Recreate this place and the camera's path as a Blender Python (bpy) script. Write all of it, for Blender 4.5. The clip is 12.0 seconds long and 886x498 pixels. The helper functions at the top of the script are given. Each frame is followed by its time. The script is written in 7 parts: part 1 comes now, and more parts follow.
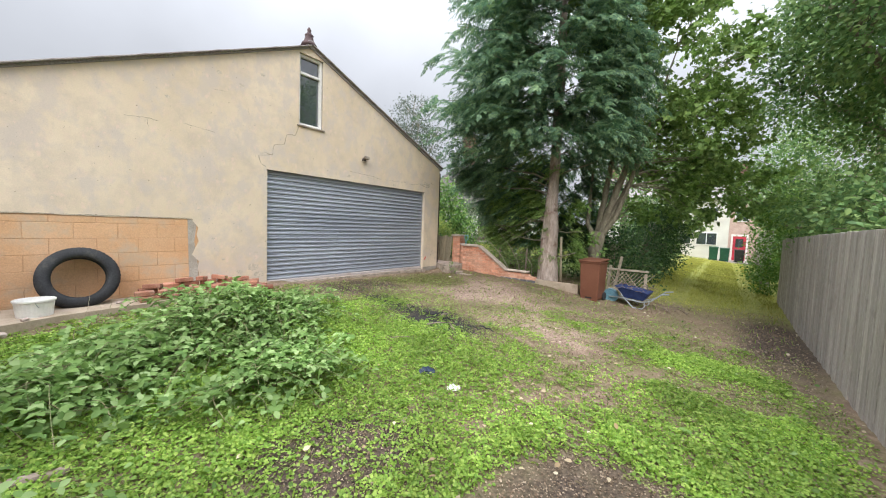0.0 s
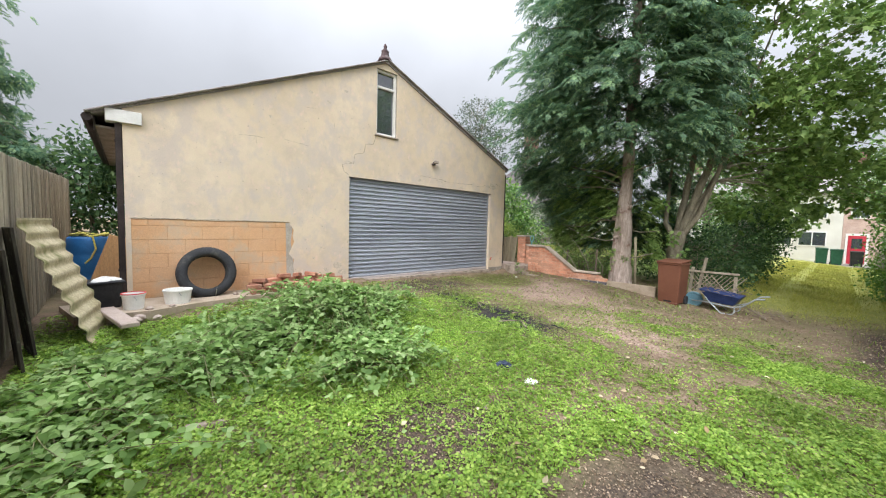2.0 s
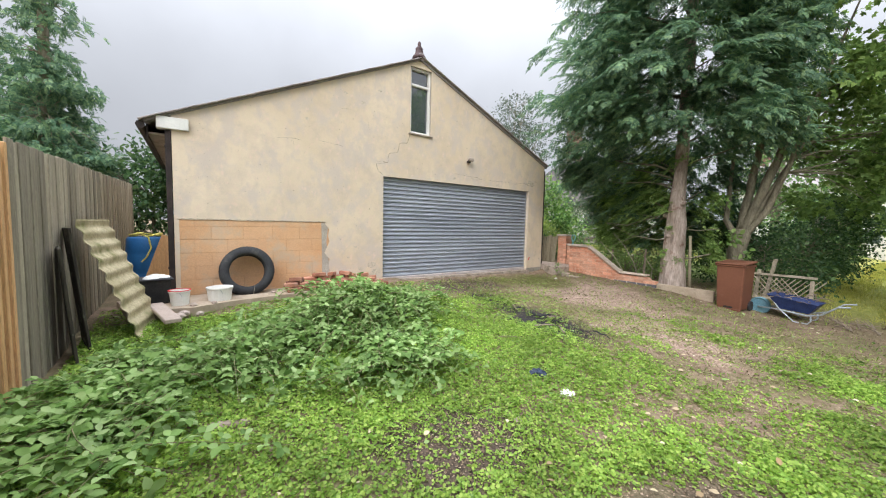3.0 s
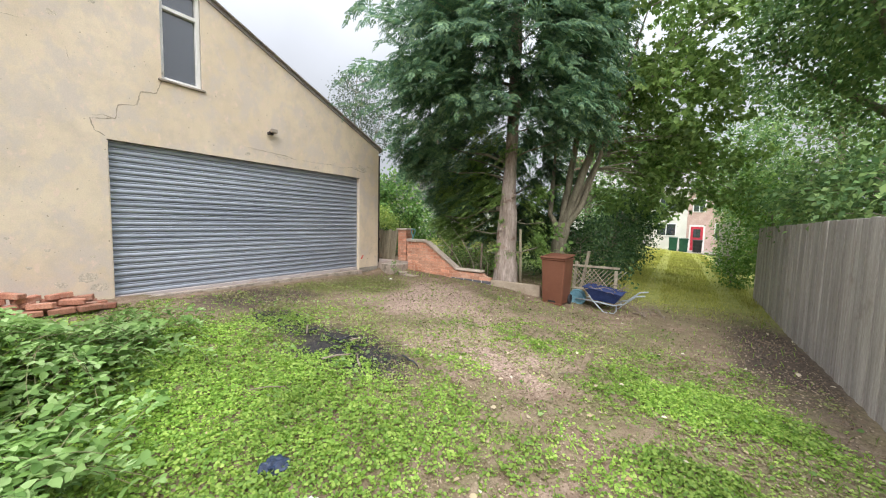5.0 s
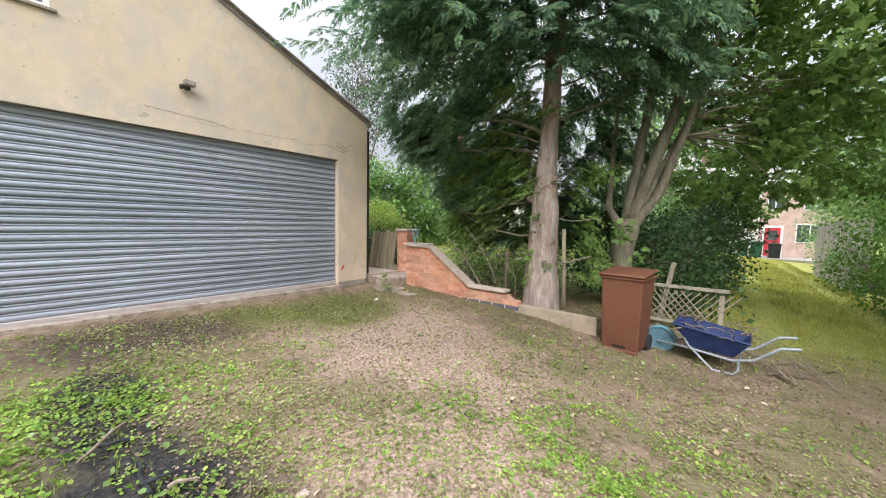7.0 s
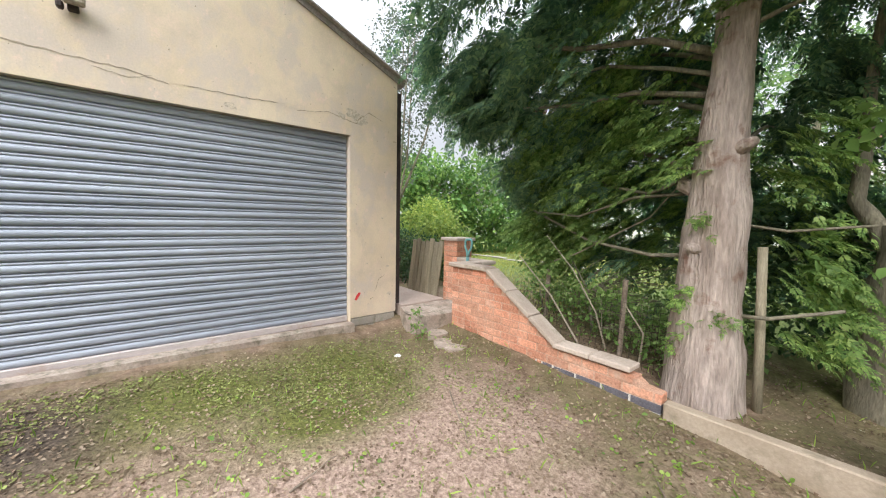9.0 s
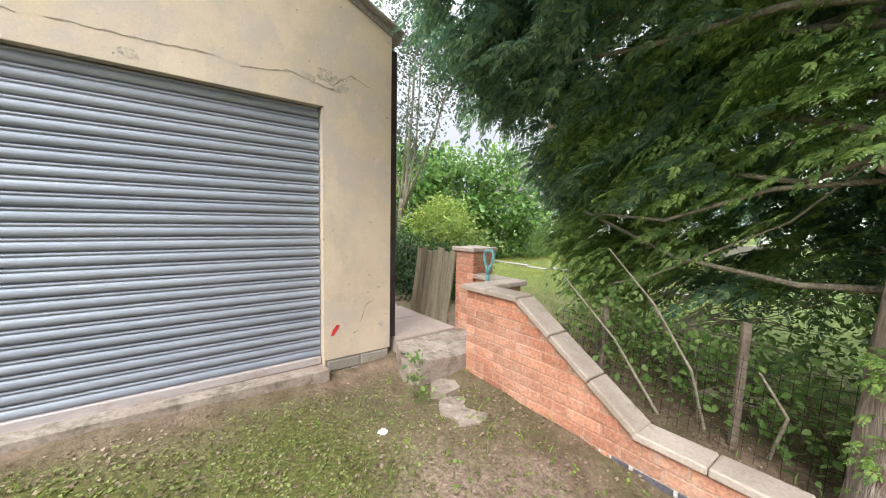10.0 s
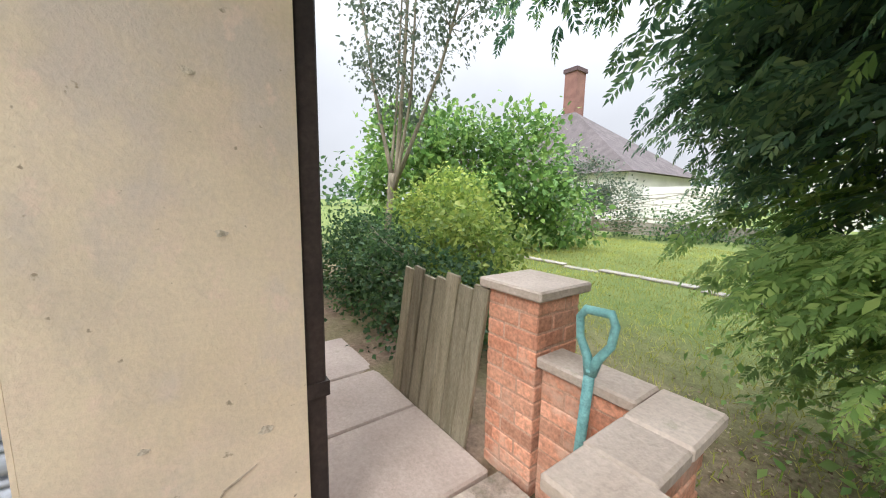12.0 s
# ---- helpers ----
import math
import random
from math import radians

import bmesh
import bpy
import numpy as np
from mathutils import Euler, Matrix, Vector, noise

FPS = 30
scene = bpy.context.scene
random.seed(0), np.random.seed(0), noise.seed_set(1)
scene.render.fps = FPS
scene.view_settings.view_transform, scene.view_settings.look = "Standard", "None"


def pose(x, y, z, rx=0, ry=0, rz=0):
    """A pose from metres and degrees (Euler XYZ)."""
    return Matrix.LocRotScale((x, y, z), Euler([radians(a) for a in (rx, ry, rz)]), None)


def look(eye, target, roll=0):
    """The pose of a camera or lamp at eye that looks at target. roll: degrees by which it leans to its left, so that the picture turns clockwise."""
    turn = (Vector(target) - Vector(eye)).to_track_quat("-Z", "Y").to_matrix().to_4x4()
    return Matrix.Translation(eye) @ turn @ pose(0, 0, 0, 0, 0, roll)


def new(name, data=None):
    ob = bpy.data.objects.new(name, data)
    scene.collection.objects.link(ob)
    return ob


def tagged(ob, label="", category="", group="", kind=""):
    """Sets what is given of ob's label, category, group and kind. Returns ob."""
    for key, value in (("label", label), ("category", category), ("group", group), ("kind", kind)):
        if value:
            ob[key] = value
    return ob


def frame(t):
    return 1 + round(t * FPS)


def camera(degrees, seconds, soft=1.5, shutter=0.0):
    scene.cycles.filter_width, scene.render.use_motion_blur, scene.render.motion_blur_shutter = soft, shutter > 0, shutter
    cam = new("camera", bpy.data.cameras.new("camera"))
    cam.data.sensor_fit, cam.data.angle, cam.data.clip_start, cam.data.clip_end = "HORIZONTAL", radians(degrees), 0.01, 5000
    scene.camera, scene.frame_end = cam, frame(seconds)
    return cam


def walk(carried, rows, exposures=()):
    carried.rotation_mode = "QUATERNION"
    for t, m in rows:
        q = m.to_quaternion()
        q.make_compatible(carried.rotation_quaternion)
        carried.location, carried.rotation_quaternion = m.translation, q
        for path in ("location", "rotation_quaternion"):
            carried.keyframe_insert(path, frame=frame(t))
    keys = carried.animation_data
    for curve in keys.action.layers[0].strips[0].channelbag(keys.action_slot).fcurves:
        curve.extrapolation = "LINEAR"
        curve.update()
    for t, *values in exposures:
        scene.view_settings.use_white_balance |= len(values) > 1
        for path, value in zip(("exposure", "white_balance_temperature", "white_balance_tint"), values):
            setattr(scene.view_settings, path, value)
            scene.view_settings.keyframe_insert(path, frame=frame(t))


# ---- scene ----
cam = camera(103.1, 12.0, soft=1.1)
METRES, EYE, TILT, LEAN, TURN = 10.6, 1.5, 0.0, 0.0, 38.6
ROWS = [
    (0.0, 0.0, 0.0, 0.0, 0.14, -3.72, -2.11),
    (0.5, 0.0003, -0.0094, -0.0013, -2.69, -3.84, -2.11),
    (1.0, -0.0073, -0.0166, -0.0022, -3.09, -3.86, -2.14),
    (1.5, -0.015, -0.0205, -0.0023, 1.15, -3.8, -1.88),
    (2.0, -0.0175, -0.022, -0.0022, 9.66, -3.75, -1.52),
    (2.5, -0.0156, -0.0184, -0.0021, 15.31, -3.67, -1.25),
    (3.0, -0.0109, -0.0034, -0.0032, 16.07, -3.94, -1.18),
    (3.5, -0.0004, 0.0213, -0.0049, 9.87, -4.38, -1.28),
    (5.5, 0.084, 0.1978, -0.0039, -5.85, -4.33, -1.42),
    (6.0, 0.0992, 0.2536, -0.0092, -5.84, -4.33, -1.48),
    (6.5, 0.1155, 0.3105, -0.0115, -5.32, -4.34, -1.38),
    (7.0, 0.1241, 0.3685, -0.0111, 0.56, -4.19, -1.2),
    (9.0, 0.1265, 0.5902, -0.0027, 12.12, -4.45, -1.11),
    (9.5, 0.1191, 0.6475, -0.0003, 13.9, -4.42, -1.04),
    (10.0, 0.1068, 0.703, 0.0013, 14.76, -4.42, -1.07),
    (10.5, 0.097, 0.7595, 0.0002, 14.87, -4.43, -1.19),
    (11.0, 0.0804, 0.813, 0.0023, 15.17, -4.56, -1.09),
    (11.5, 0.0633, 0.8613, 0.0051, 15.34, -6.22, -1.06),
    (12.0, 0.0478, 0.9067, 0.0091, 15.41, -7.84, -1.0),
]
walk(cam, [(t, pose(0, 0, EYE, TILT, LEAN, TURN) @ pose(METRES * x, METRES * y, METRES * z, 90 + pitch, roll, yaw)) for t, x, y, z, yaw, pitch, roll in ROWS],
     [(0.0, 0.2), (3.7, 0.22), (5.5, 0.28), (7.0, 0.38), (9.0, 0.62), (10.5, 0.74), (12.0, 0.62)])

# ---- world, sun and sky ----
world = bpy.data.worlds.new("overcast_sky")
scene.world = world
world.use_nodes = True
wn, wl = world.node_tree.nodes, world.node_tree.links
wn.clear()
SUN_EL, SUN_ROT = 40.0, 148.0
sky = wn.new("ShaderNodeTexSky")
sky.sky_type = "NISHITA"
sky.sun_disc = False
sky.sun_elevation, sky.sun_rotation = radians(SUN_EL), radians(SUN_ROT)
sky.air_density, sky.dust_density = 1.0, 3.0
grey = wn.new("ShaderNodeHueSaturation")
grey.inputs["Saturation"].default_value = 0.10
coord = wn.new("ShaderNodeTexCoord")
cloud = wn.new("ShaderNodeTexNoise")
cloud.inputs["Scale"].default_value, cloud.inputs["Detail"].default_value = 1.6, 6.0
cloud_ramp = wn.new("ShaderNodeMapRange")
cloud_ramp.inputs["From Min"].default_value, cloud_ramp.inputs["From Max"].default_value = 0.3, 0.7
cloud_ramp.inputs["To Min"].default_value, cloud_ramp.inputs["To Max"].default_value = 0.86, 1.14
split = wn.new("ShaderNodeSeparateXYZ")
lift = wn.new("ShaderNodeMath")
lift.operation = "POWER"
lift.use_clamp = True
lift.inputs[1].default_value = 3.2
dome = wn.new("ShaderNodeMapRange")
dome.inputs["From Min"].default_value, dome.inputs["From Max"].default_value = 0.0, 1.0
dome.inputs["To Min"].default_value, dome.inputs["To Max"].default_value = 0.58, 6.2
veil = wn.new("ShaderNodeMix")
veil.data_type = "RGBA"
veil.inputs[0].default_value = 0.75
veil.inputs[7].default_value = (8.45, 8.9, 9.9, 1)
mul = wn.new("ShaderNodeMath")
mul.operation = "MULTIPLY"
tone = wn.new("ShaderNodeMath")
tone.operation = "MULTIPLY"
tone.inputs[1].default_value = 0.115
back = wn.new("ShaderNodeBackground")
wout = wn.new("ShaderNodeOutputWorld")
wl.new(sky.outputs[0], grey.inputs["Color"])
wl.new(grey.outputs[0], veil.inputs[6])
wl.new(coord.outputs["Generated"], cloud.inputs["Vector"])
wl.new(coord.outputs["Generated"], split.inputs[0])
wl.new(cloud.outputs[0], cloud_ramp.inputs[0])
wl.new(split.outputs[2], lift.inputs[0])
wl.new(lift.outputs[0], dome.inputs[0])
wl.new(dome.outputs[0], mul.inputs[0])
wl.new(cloud_ramp.outputs[0], mul.inputs[1])
wl.new(mul.outputs[0], tone.inputs[0])
wl.new(veil.outputs[2], back.inputs["Color"])
wl.new(tone.outputs[0], back.inputs["Strength"])
wl.new(back.outputs[0], wout.inputs[0])

sun_data = bpy.data.lights.new("sun", "SUN")
sun_data.energy, sun_data.angle, sun_data.color = 1.6, radians(30), (1.0, 0.98, 0.94)
sun = new("sun", sun_data)
sun.matrix_world = look((5, -8, 11), (-2, 3, 0))

# ---- materials ----


def material(name):
    m = bpy.data.materials.new(name)
    m.use_nodes = True
    nt = m.node_tree
    return m, nt, nt.nodes["Principled BSDF"]


def noise_node(nt, scale, detail=6.0, rough=0.55, stretch=(1, 1, 1)):
    co = nt.nodes.new("ShaderNodeNewGeometry")
    mp = nt.nodes.new("ShaderNodeMapping")
    mp.inputs["Scale"].default_value = stretch
    n = nt.nodes.new("ShaderNodeTexNoise")
    n.inputs["Scale"].default_value, n.inputs["Detail"].default_value, n.inputs["Roughness"].default_value = scale, detail, rough
    nt.links.new(co.outputs["Position"], mp.inputs[0])
    nt.links.new(mp.outputs[0], n.inputs["Vector"])
    return n.outputs[0]


def remap(nt, value, a, b, c=0.0, d=1.0):
    n = nt.nodes.new("ShaderNodeMapRange")
    n.inputs["From Min"].default_value, n.inputs["From Max"].default_value = a, b
    n.inputs["To Min"].default_value, n.inputs["To Max"].default_value = c, d
    nt.links.new(value, n.inputs[0])
    return n.outputs[0]


def blend(nt, fac, a, b, how="MIX"):
    n = nt.nodes.new("ShaderNodeMix")
    n.data_type, n.blend_type = "RGBA", how
    for socket, v in ((n.inputs[0], fac), (n.inputs[6], a), (n.inputs[7], b)):
        if isinstance(v, tuple):
            socket.default_value = (*v, 1) if len(v) == 3 else v
        elif isinstance(v, float):
            socket.default_value = v
        else:
            nt.links.new(v, socket)
    return n.outputs[2]


def relief(nt, p, height, strength, distance=0.02):
    b = nt.nodes.new("ShaderNodeBump")
    b.inputs["Strength"].default_value, b.inputs["Distance"].default_value = strength, distance
    nt.links.new(height, b.inputs["Height"])
    nt.links.new(b.outputs[0], p.inputs["Normal"])


def surface(name, a, b, scale=2.0, fine=40.0, rough=0.85, bump=0.3, stretch=(1, 1, 1), spots=None, spot_level=(0.6, 0.68), spot_scale=5.0,
            metal=0.0, vary="", vary_amount=0.25, dist=0.01, fine_amount=0.3, spec=0.3):
    """Two-tone surface with large variation, fine grain, optional stains and piece-to-piece variation."""
    m, nt, p = material(name)
    big = remap(nt, noise_node(nt, scale, stretch=stretch), 0.35, 0.65)
    grain = noise_node(nt, fine, 4.0, 0.6, stretch)
    col = blend(nt, big, a, b)
    col = blend(nt, 1.0, col, _grey(nt, remap(nt, grain, 0.3, 0.7, 1 - fine_amount, 1 + fine_amount)), "MULTIPLY")
    if spots:
        col = blend(nt, remap(nt, noise_node(nt, spot_scale, 8.0, 0.65), *spot_level), col, spots)
    if vary:
        if vary == "object":
            r = nt.nodes.new("ShaderNodeObjectInfo").outputs["Random"]
        else:
            r = nt.nodes.new("ShaderNodeNewGeometry").outputs["Random Per Island"]
        col = blend(nt, 1.0, col, _grey(nt, remap(nt, r, 0, 1, 1 - vary_amount, 1 + vary_amount)), "MULTIPLY")
    nt.links.new(col, p.inputs["Base Color"])
    p.inputs["Roughness"].default_value, p.inputs["Metallic"].default_value = rough, metal
    p.inputs["Specular IOR Level"].default_value = spec
    relief(nt, p, grain, bump, dist)
    return m


def _grey(nt, value):
    c = nt.nodes.new("ShaderNodeCombineColor")
    for i in range(3):
        nt.links.new(value, c.inputs[i])
    return c.outputs[0]


def leafy(name, a, b, c, through_light=0.35, rough=0.5):
    """Leaves: colour from leaf to leaf, partly translucent."""
    m, nt, p = material(name)
    r = nt.nodes.new("ShaderNodeNewGeometry").outputs["Random Per Island"]
    ramp = nt.nodes.new("ShaderNodeValToRGB")
    e = ramp.color_ramp.elements
    e[0].color, e[1].color = (*a, 1), (*c, 1)
    mid = ramp.color_ramp.elements.new(0.55)
    mid.color = (*b, 1)
    nt.links.new(r, ramp.inputs[0])
    col = blend(nt, 1.0, ramp.outputs[0], _grey(nt, remap(nt, noise_node(nt, 1.3), 0.35, 0.65, 0.75, 1.25)), "MULTIPLY")
    nt.links.new(col, p.inputs["Base Color"])
    p.inputs["Roughness"].default_value = rough
    p.inputs["Specular IOR Level"].default_value = 0.3
    t = nt.nodes.new("ShaderNodeBsdfTranslucent")
    nt.links.new(col, t.inputs["Color"])
    mix = nt.nodes.new("ShaderNodeMixShader")
    mix.inputs[0].default_value = through_light
    nt.links.new(p.outputs[0], mix.inputs[1])
    nt.links.new(t.outputs[0], mix.inputs[2])
    nt.links.new(mix.outputs[0], nt.nodes["Material Output"].inputs[0])
    return m


def render_coat():
    """Old cream render: blotches, grey washes that run down, fine pitting."""
    m, nt, p = material("cream_render")
    col = blend(nt, remap(nt, noise_node(nt, 0.8, 5, 0.6), 0.35, 0.65), (0.63, 0.515, 0.37), (0.72, 0.605, 0.46))
    col = blend(nt, remap(nt, noise_node(nt, 2.6, 7, 0.65), 0.47, 0.70, 0, 0.65), col, (0.51, 0.43, 0.345))
    col = blend(nt, remap(nt, noise_node(nt, 1.2, 6, 0.7, (1, 3.0, 0.5)), 0.55, 0.8, 0, 0.35), col, (0.46, 0.40, 0.33))
    col = blend(nt, remap(nt, noise_node(nt, 7.0, 8, 0.7), 0.50, 0.70, 0, 0.75), col, (0.68, 0.54, 0.43))
    col = blend(nt, remap(nt, noise_node(nt, 5.0, 8, 0.7, (1, 1, 0.6)), 0.58, 0.74, 0, 0.45), col, (0.44, 0.385, 0.33))
    col = blend(nt, remap(nt, noise_node(nt, 3.4, 6, 0.6, (1, 1, 0.8)), 0.47, 0.60, 0, 0.65), col, (0.56, 0.485, 0.43))
    col = blend(nt, remap(nt, noise_node(nt, 11.0, 5, 0.6, (1, 1, 0.7)), 0.60, 0.68, 0, 0.55), col, (0.74, 0.57, 0.47))
    pits = noise_node(nt, 70, 5, 0.65)
    col = blend(nt, 1.0, col, _grey(nt, remap(nt, pits, 0.3, 0.7, 0.93, 1.06)), "MULTIPLY")
    col = blend(nt, remap(nt, noise_node(nt, 26, 3, 0.5), 0.71, 0.75), col, (0.32, 0.26, 0.19))
    nt.links.new(col, p.inputs["Base Color"])
    p.inputs["Roughness"].default_value = 0.9
    p.inputs["Specular IOR Level"].default_value = 0.2
    relief(nt, p, pits, 0.35, 0.008)
    return m


M_RENDER = render_coat()
M_BLOCK = surface("orange_block", (0.60, 0.345, 0.18), (0.66, 0.42, 0.25), 1.2, 70, 0.92, 0.5, spots=(0.50, 0.40, 0.29), spot_level=(0.52, 0.72), spot_scale=2.2, vary="object", vary_amount=0.035, fine_amount=0.12)
M_MORTAR = surface("mortar", (0.34, 0.30, 0.25), (0.45, 0.41, 0.35), 4, 80, 0.95, 0.4)
M_REDMORTAR = surface("reddish_mortar", (0.48, 0.27, 0.185), (0.57, 0.37, 0.275), 5, 80, 0.95, 0.4)
M_PALEMORTAR = surface("pale_mortar", (0.55, 0.52, 0.48), (0.65, 0.62, 0.58), 5, 80, 0.95, 0.4)
M_PATCHMORTAR = surface("orange_mortar", (0.55, 0.33, 0.18), (0.61, 0.39, 0.23), 4, 80, 0.95, 0.4)
M_SHUTTER = surface("galvanised_slat", (0.27, 0.295, 0.345), (0.36, 0.385, 0.435), 1.2, 30, 0.58, 0.08, stretch=(1, 0.3, 3), metal=0.15, vary="object", vary_amount=0.06, spots=(0.28, 0.27, 0.26), spot_level=(0.62, 0.8), spot_scale=3.0, fine_amount=0.1, spec=0.5)
M_CONCRETE = surface("concrete", (0.28, 0.25, 0.215), (0.37, 0.335, 0.29), 1.6, 50, 0.92, 0.5, spots=(0.24, 0.24, 0.17), spot_level=(0.58, 0.72), spot_scale=4, fine_amount=0.12)
M_COPING = surface("pinkish_coping", (0.42, 0.34, 0.28), (0.56, 0.47, 0.40), 3, 60, 0.92, 0.5, spots=(0.30, 0.27, 0.19), spot_level=(0.58, 0.72), spot_scale=6, vary="object", vary_amount=0.1, fine_amount=0.12)
M_KERB = surface("tan_concrete", (0.33, 0.26, 0.19), (0.43, 0.35, 0.27), 3, 60, 0.92, 0.4, spots=(0.24, 0.20, 0.14), spot_level=(0.56, 0.72), spot_scale=5, fine_amount=0.12)
M_SLAB = surface("pinkish_slab", (0.34, 0.27, 0.23), (0.43, 0.35, 0.30), 1.8, 60, 0.92, 0.4, spots=(0.30, 0.26, 0.21), spot_level=(0.6, 0.74), spot_scale=5, fine_amount=0.12)
M_BRICK = surface("red_brick", (0.52, 0.225, 0.14), (0.64, 0.345, 0.235), 3.0, 60, 0.9, 0.2, vary="object", vary_amount=0.26, spots=(0.64, 0.47, 0.37), spot_level=(0.52, 0.72), spot_scale=4.5)
M_OLDBRICK = surface("dirty_loose_brick", (0.30, 0.125, 0.08), (0.42, 0.21, 0.14), 6.0, 90, 0.92, 0.6, vary="object", vary_amount=0.3, spots=(0.36, 0.29, 0.23), spot_level=(0.52, 0.72), spot_scale=9)
M_BLUEBRICK = surface("blue_engineering_brick", (0.09, 0.085, 0.10), (0.15, 0.14, 0.16), 6, 80, 0.6, 0.3, vary="object", vary_amount=0.2)
M_ROOF = surface("roof_tile", (0.26, 0.23, 0.23), (0.35, 0.32, 0.31), 3, 40, 0.85, 0.5, spots=(0.17, 0.19, 0.12), spot_level=(0.6, 0.75))
M_TERRACOTTA = surface("dark_terracotta", (0.075, 0.05, 0.055), (0.12, 0.08, 0.08), 8, 60, 0.8, 0.3)
M_FENCE = surface("grey_weathered_board", (0.34, 0.30, 0.265), (0.45, 0.41, 0.365), 2.0, 30, 0.9, 0.5, stretch=(8, 8, 0.5), vary="object", vary_amount=0.16, spots=(0.22, 0.18, 0.14), spot_level=(0.6, 0.78), spot_scale=1.5)
M_OLDFENCE = surface("dark_weathered_board", (0.26, 0.225, 0.165), (0.37, 0.325, 0.25), 2.0, 30, 0.92, 0.5, stretch=(8, 8, 0.5), vary="object", vary_amount=0.3)
M_NEWFENCE = surface("fresh_softwood_slat", (0.52, 0.30, 0.14), (0.62, 0.38, 0.19), 2.0, 30, 0.8, 0.3, stretch=(10, 10, 0.5), vary="object", vary_amount=0.16)
M_GREYWOOD = surface("grey_green_old_wood", (0.21, 0.18, 0.12), (0.31, 0.27, 0.195), 3, 40, 0.92, 0.6, stretch=(9, 9, 0.6), vary="object", vary_amount=0.2)
M_BARK = surface("pale_peeling_bark", (0.32, 0.25, 0.21), (0.50, 0.41, 0.36), 3.0, 14, 0.92, 0.9, stretch=(3, 3, 0.5), spots=(0.20, 0.11, 0.08), spot_level=(0.56, 0.7), spot_scale=5, dist=0.04)
M_BARK2 = surface("grey_green_bark", (0.17, 0.15, 0.11), (0.28, 0.25, 0.18), 4.0, 25, 0.92, 0.7, stretch=(3, 3, 0.6), dist=0.02)
M_TWIG = surface("brown_twig", (0.16, 0.12, 0.09), (0.27, 0.22, 0.17), 6, 40, 0.9, 0.4)
M_BIN = surface("brown_bin_plastic", (0.14, 0.052, 0.030), (0.18, 0.072, 0.042), 2, 50, 0.55, 0.08, spots=(0.20, 0.11, 0.07), spot_level=(0.62, 0.85), spot_scale=3, fine_amount=0.1, spec=0.4)
M_TYRE = surface("old_rubber", (0.02, 0.021, 0.024), (0.04, 0.041, 0.044), 5, 60, 0.75, 0.3, spots=(0.12, 0.11, 0.09), spot_level=(0.6, 0.8))
M_WHITE = surface("white_plastic", (0.70, 0.68, 0.64), (0.80, 0.79, 0.76), 3, 40, 0.5, 0.05, spots=(0.45, 0.40, 0.34), spot_level=(0.62, 0.8), fine_amount=0.06, spec=0.4)
M_WHITEPAINT = surface("old_white_paint", (0.66, 0.65, 0.62), (0.76, 0.75, 0.72), 4, 60, 0.6, 0.1, spots=(0.35, 0.30, 0.24), spot_level=(0.64, 0.76), fine_amount=0.08)
M_BLUE = surface("blue_plastic", (0.02, 0.13, 0.36), (0.03, 0.18, 0.45), 3, 40, 0.45, 0.06, fine_amount=0.1, spec=0.4)
M_BARROW = surface("navy_painted_tray", (0.015, 0.03, 0.10), (0.03, 0.05, 0.15), 5, 60, 0.5, 0.1, spots=(0.12, 0.09, 0.07), spot_level=(0.62, 0.75))
M_NAVYBAG = surface("dark_blue_bag", (0.012, 0.018, 0.04), (0.025, 0.04, 0.075), 12, 60, 0.45, 0.2, spots=(0.12, 0.14, 0.17), spot_level=(0.58, 0.7), spot_scale=30)
M_STEEL = surface("dull_steel_tube", (0.34, 0.38, 0.42), (0.46, 0.50, 0.54), 8, 60, 0.4, 0.1, metal=0.5, spots=(0.25, 0.14, 0.08), spot_level=(0.64, 0.74))
M_TEAL = surface("teal_plastic_shaft", (0.14, 0.33, 0.33), (0.20, 0.42, 0.41), 10, 70, 0.5, 0.05, spots=(0.4, 0.42, 0.4), spot_level=(0.66, 0.76))
M_DARKPIPE = surface("dark_brown_pipe", (0.022, 0.016, 0.015), (0.045, 0.032, 0.028), 5, 50, 0.6, 0.1)
M_FASCIA = surface("stained_soffit", (0.23, 0.19, 0.15), (0.36, 0.31, 0.26), 4, 50, 0.85, 0.2)
M_RAIL = surface("stained_rail", (0.42, 0.37, 0.36), (0.52, 0.46, 0.44), 4, 50, 0.6, 0.1, stretch=(1, 0.4, 3), metal=0.1, spots=(0.36, 0.26, 0.2), spot_level=(0.58, 0.75), fine_amount=0.1)
M_CHARCOAL = surface("burnt_ash", (0.018, 0.02, 0.024), (0.04, 0.042, 0.046), 8, 60, 0.85, 0.8, spots=(0.10, 0.085, 0.06), spot_level=(0.6, 0.7), spot_scale=20)
M_CORR = surface("mossy_cement_sheet", (0.34, 0.295, 0.175), (0.47, 0.41, 0.27), 3, 40, 0.92, 0.4, spots=(0.19, 0.19, 0.08), spot_level=(0.52, 0.66), spot_scale=5)
M_ROTTEN = surface("rotten_board", (0.035, 0.03, 0.024), (0.08, 0.07, 0.05), 4, 40, 0.95, 0.7, stretch=(6, 6, 0.7), spots=(0.24, 0.25, 0.18), spot_level=(0.58, 0.7), spot_scale=7)
M_BLACK = surface("black_tarpaulin", (0.012, 0.012, 0.013), (0.03, 0.03, 0.03), 4, 40, 0.6, 0.3)
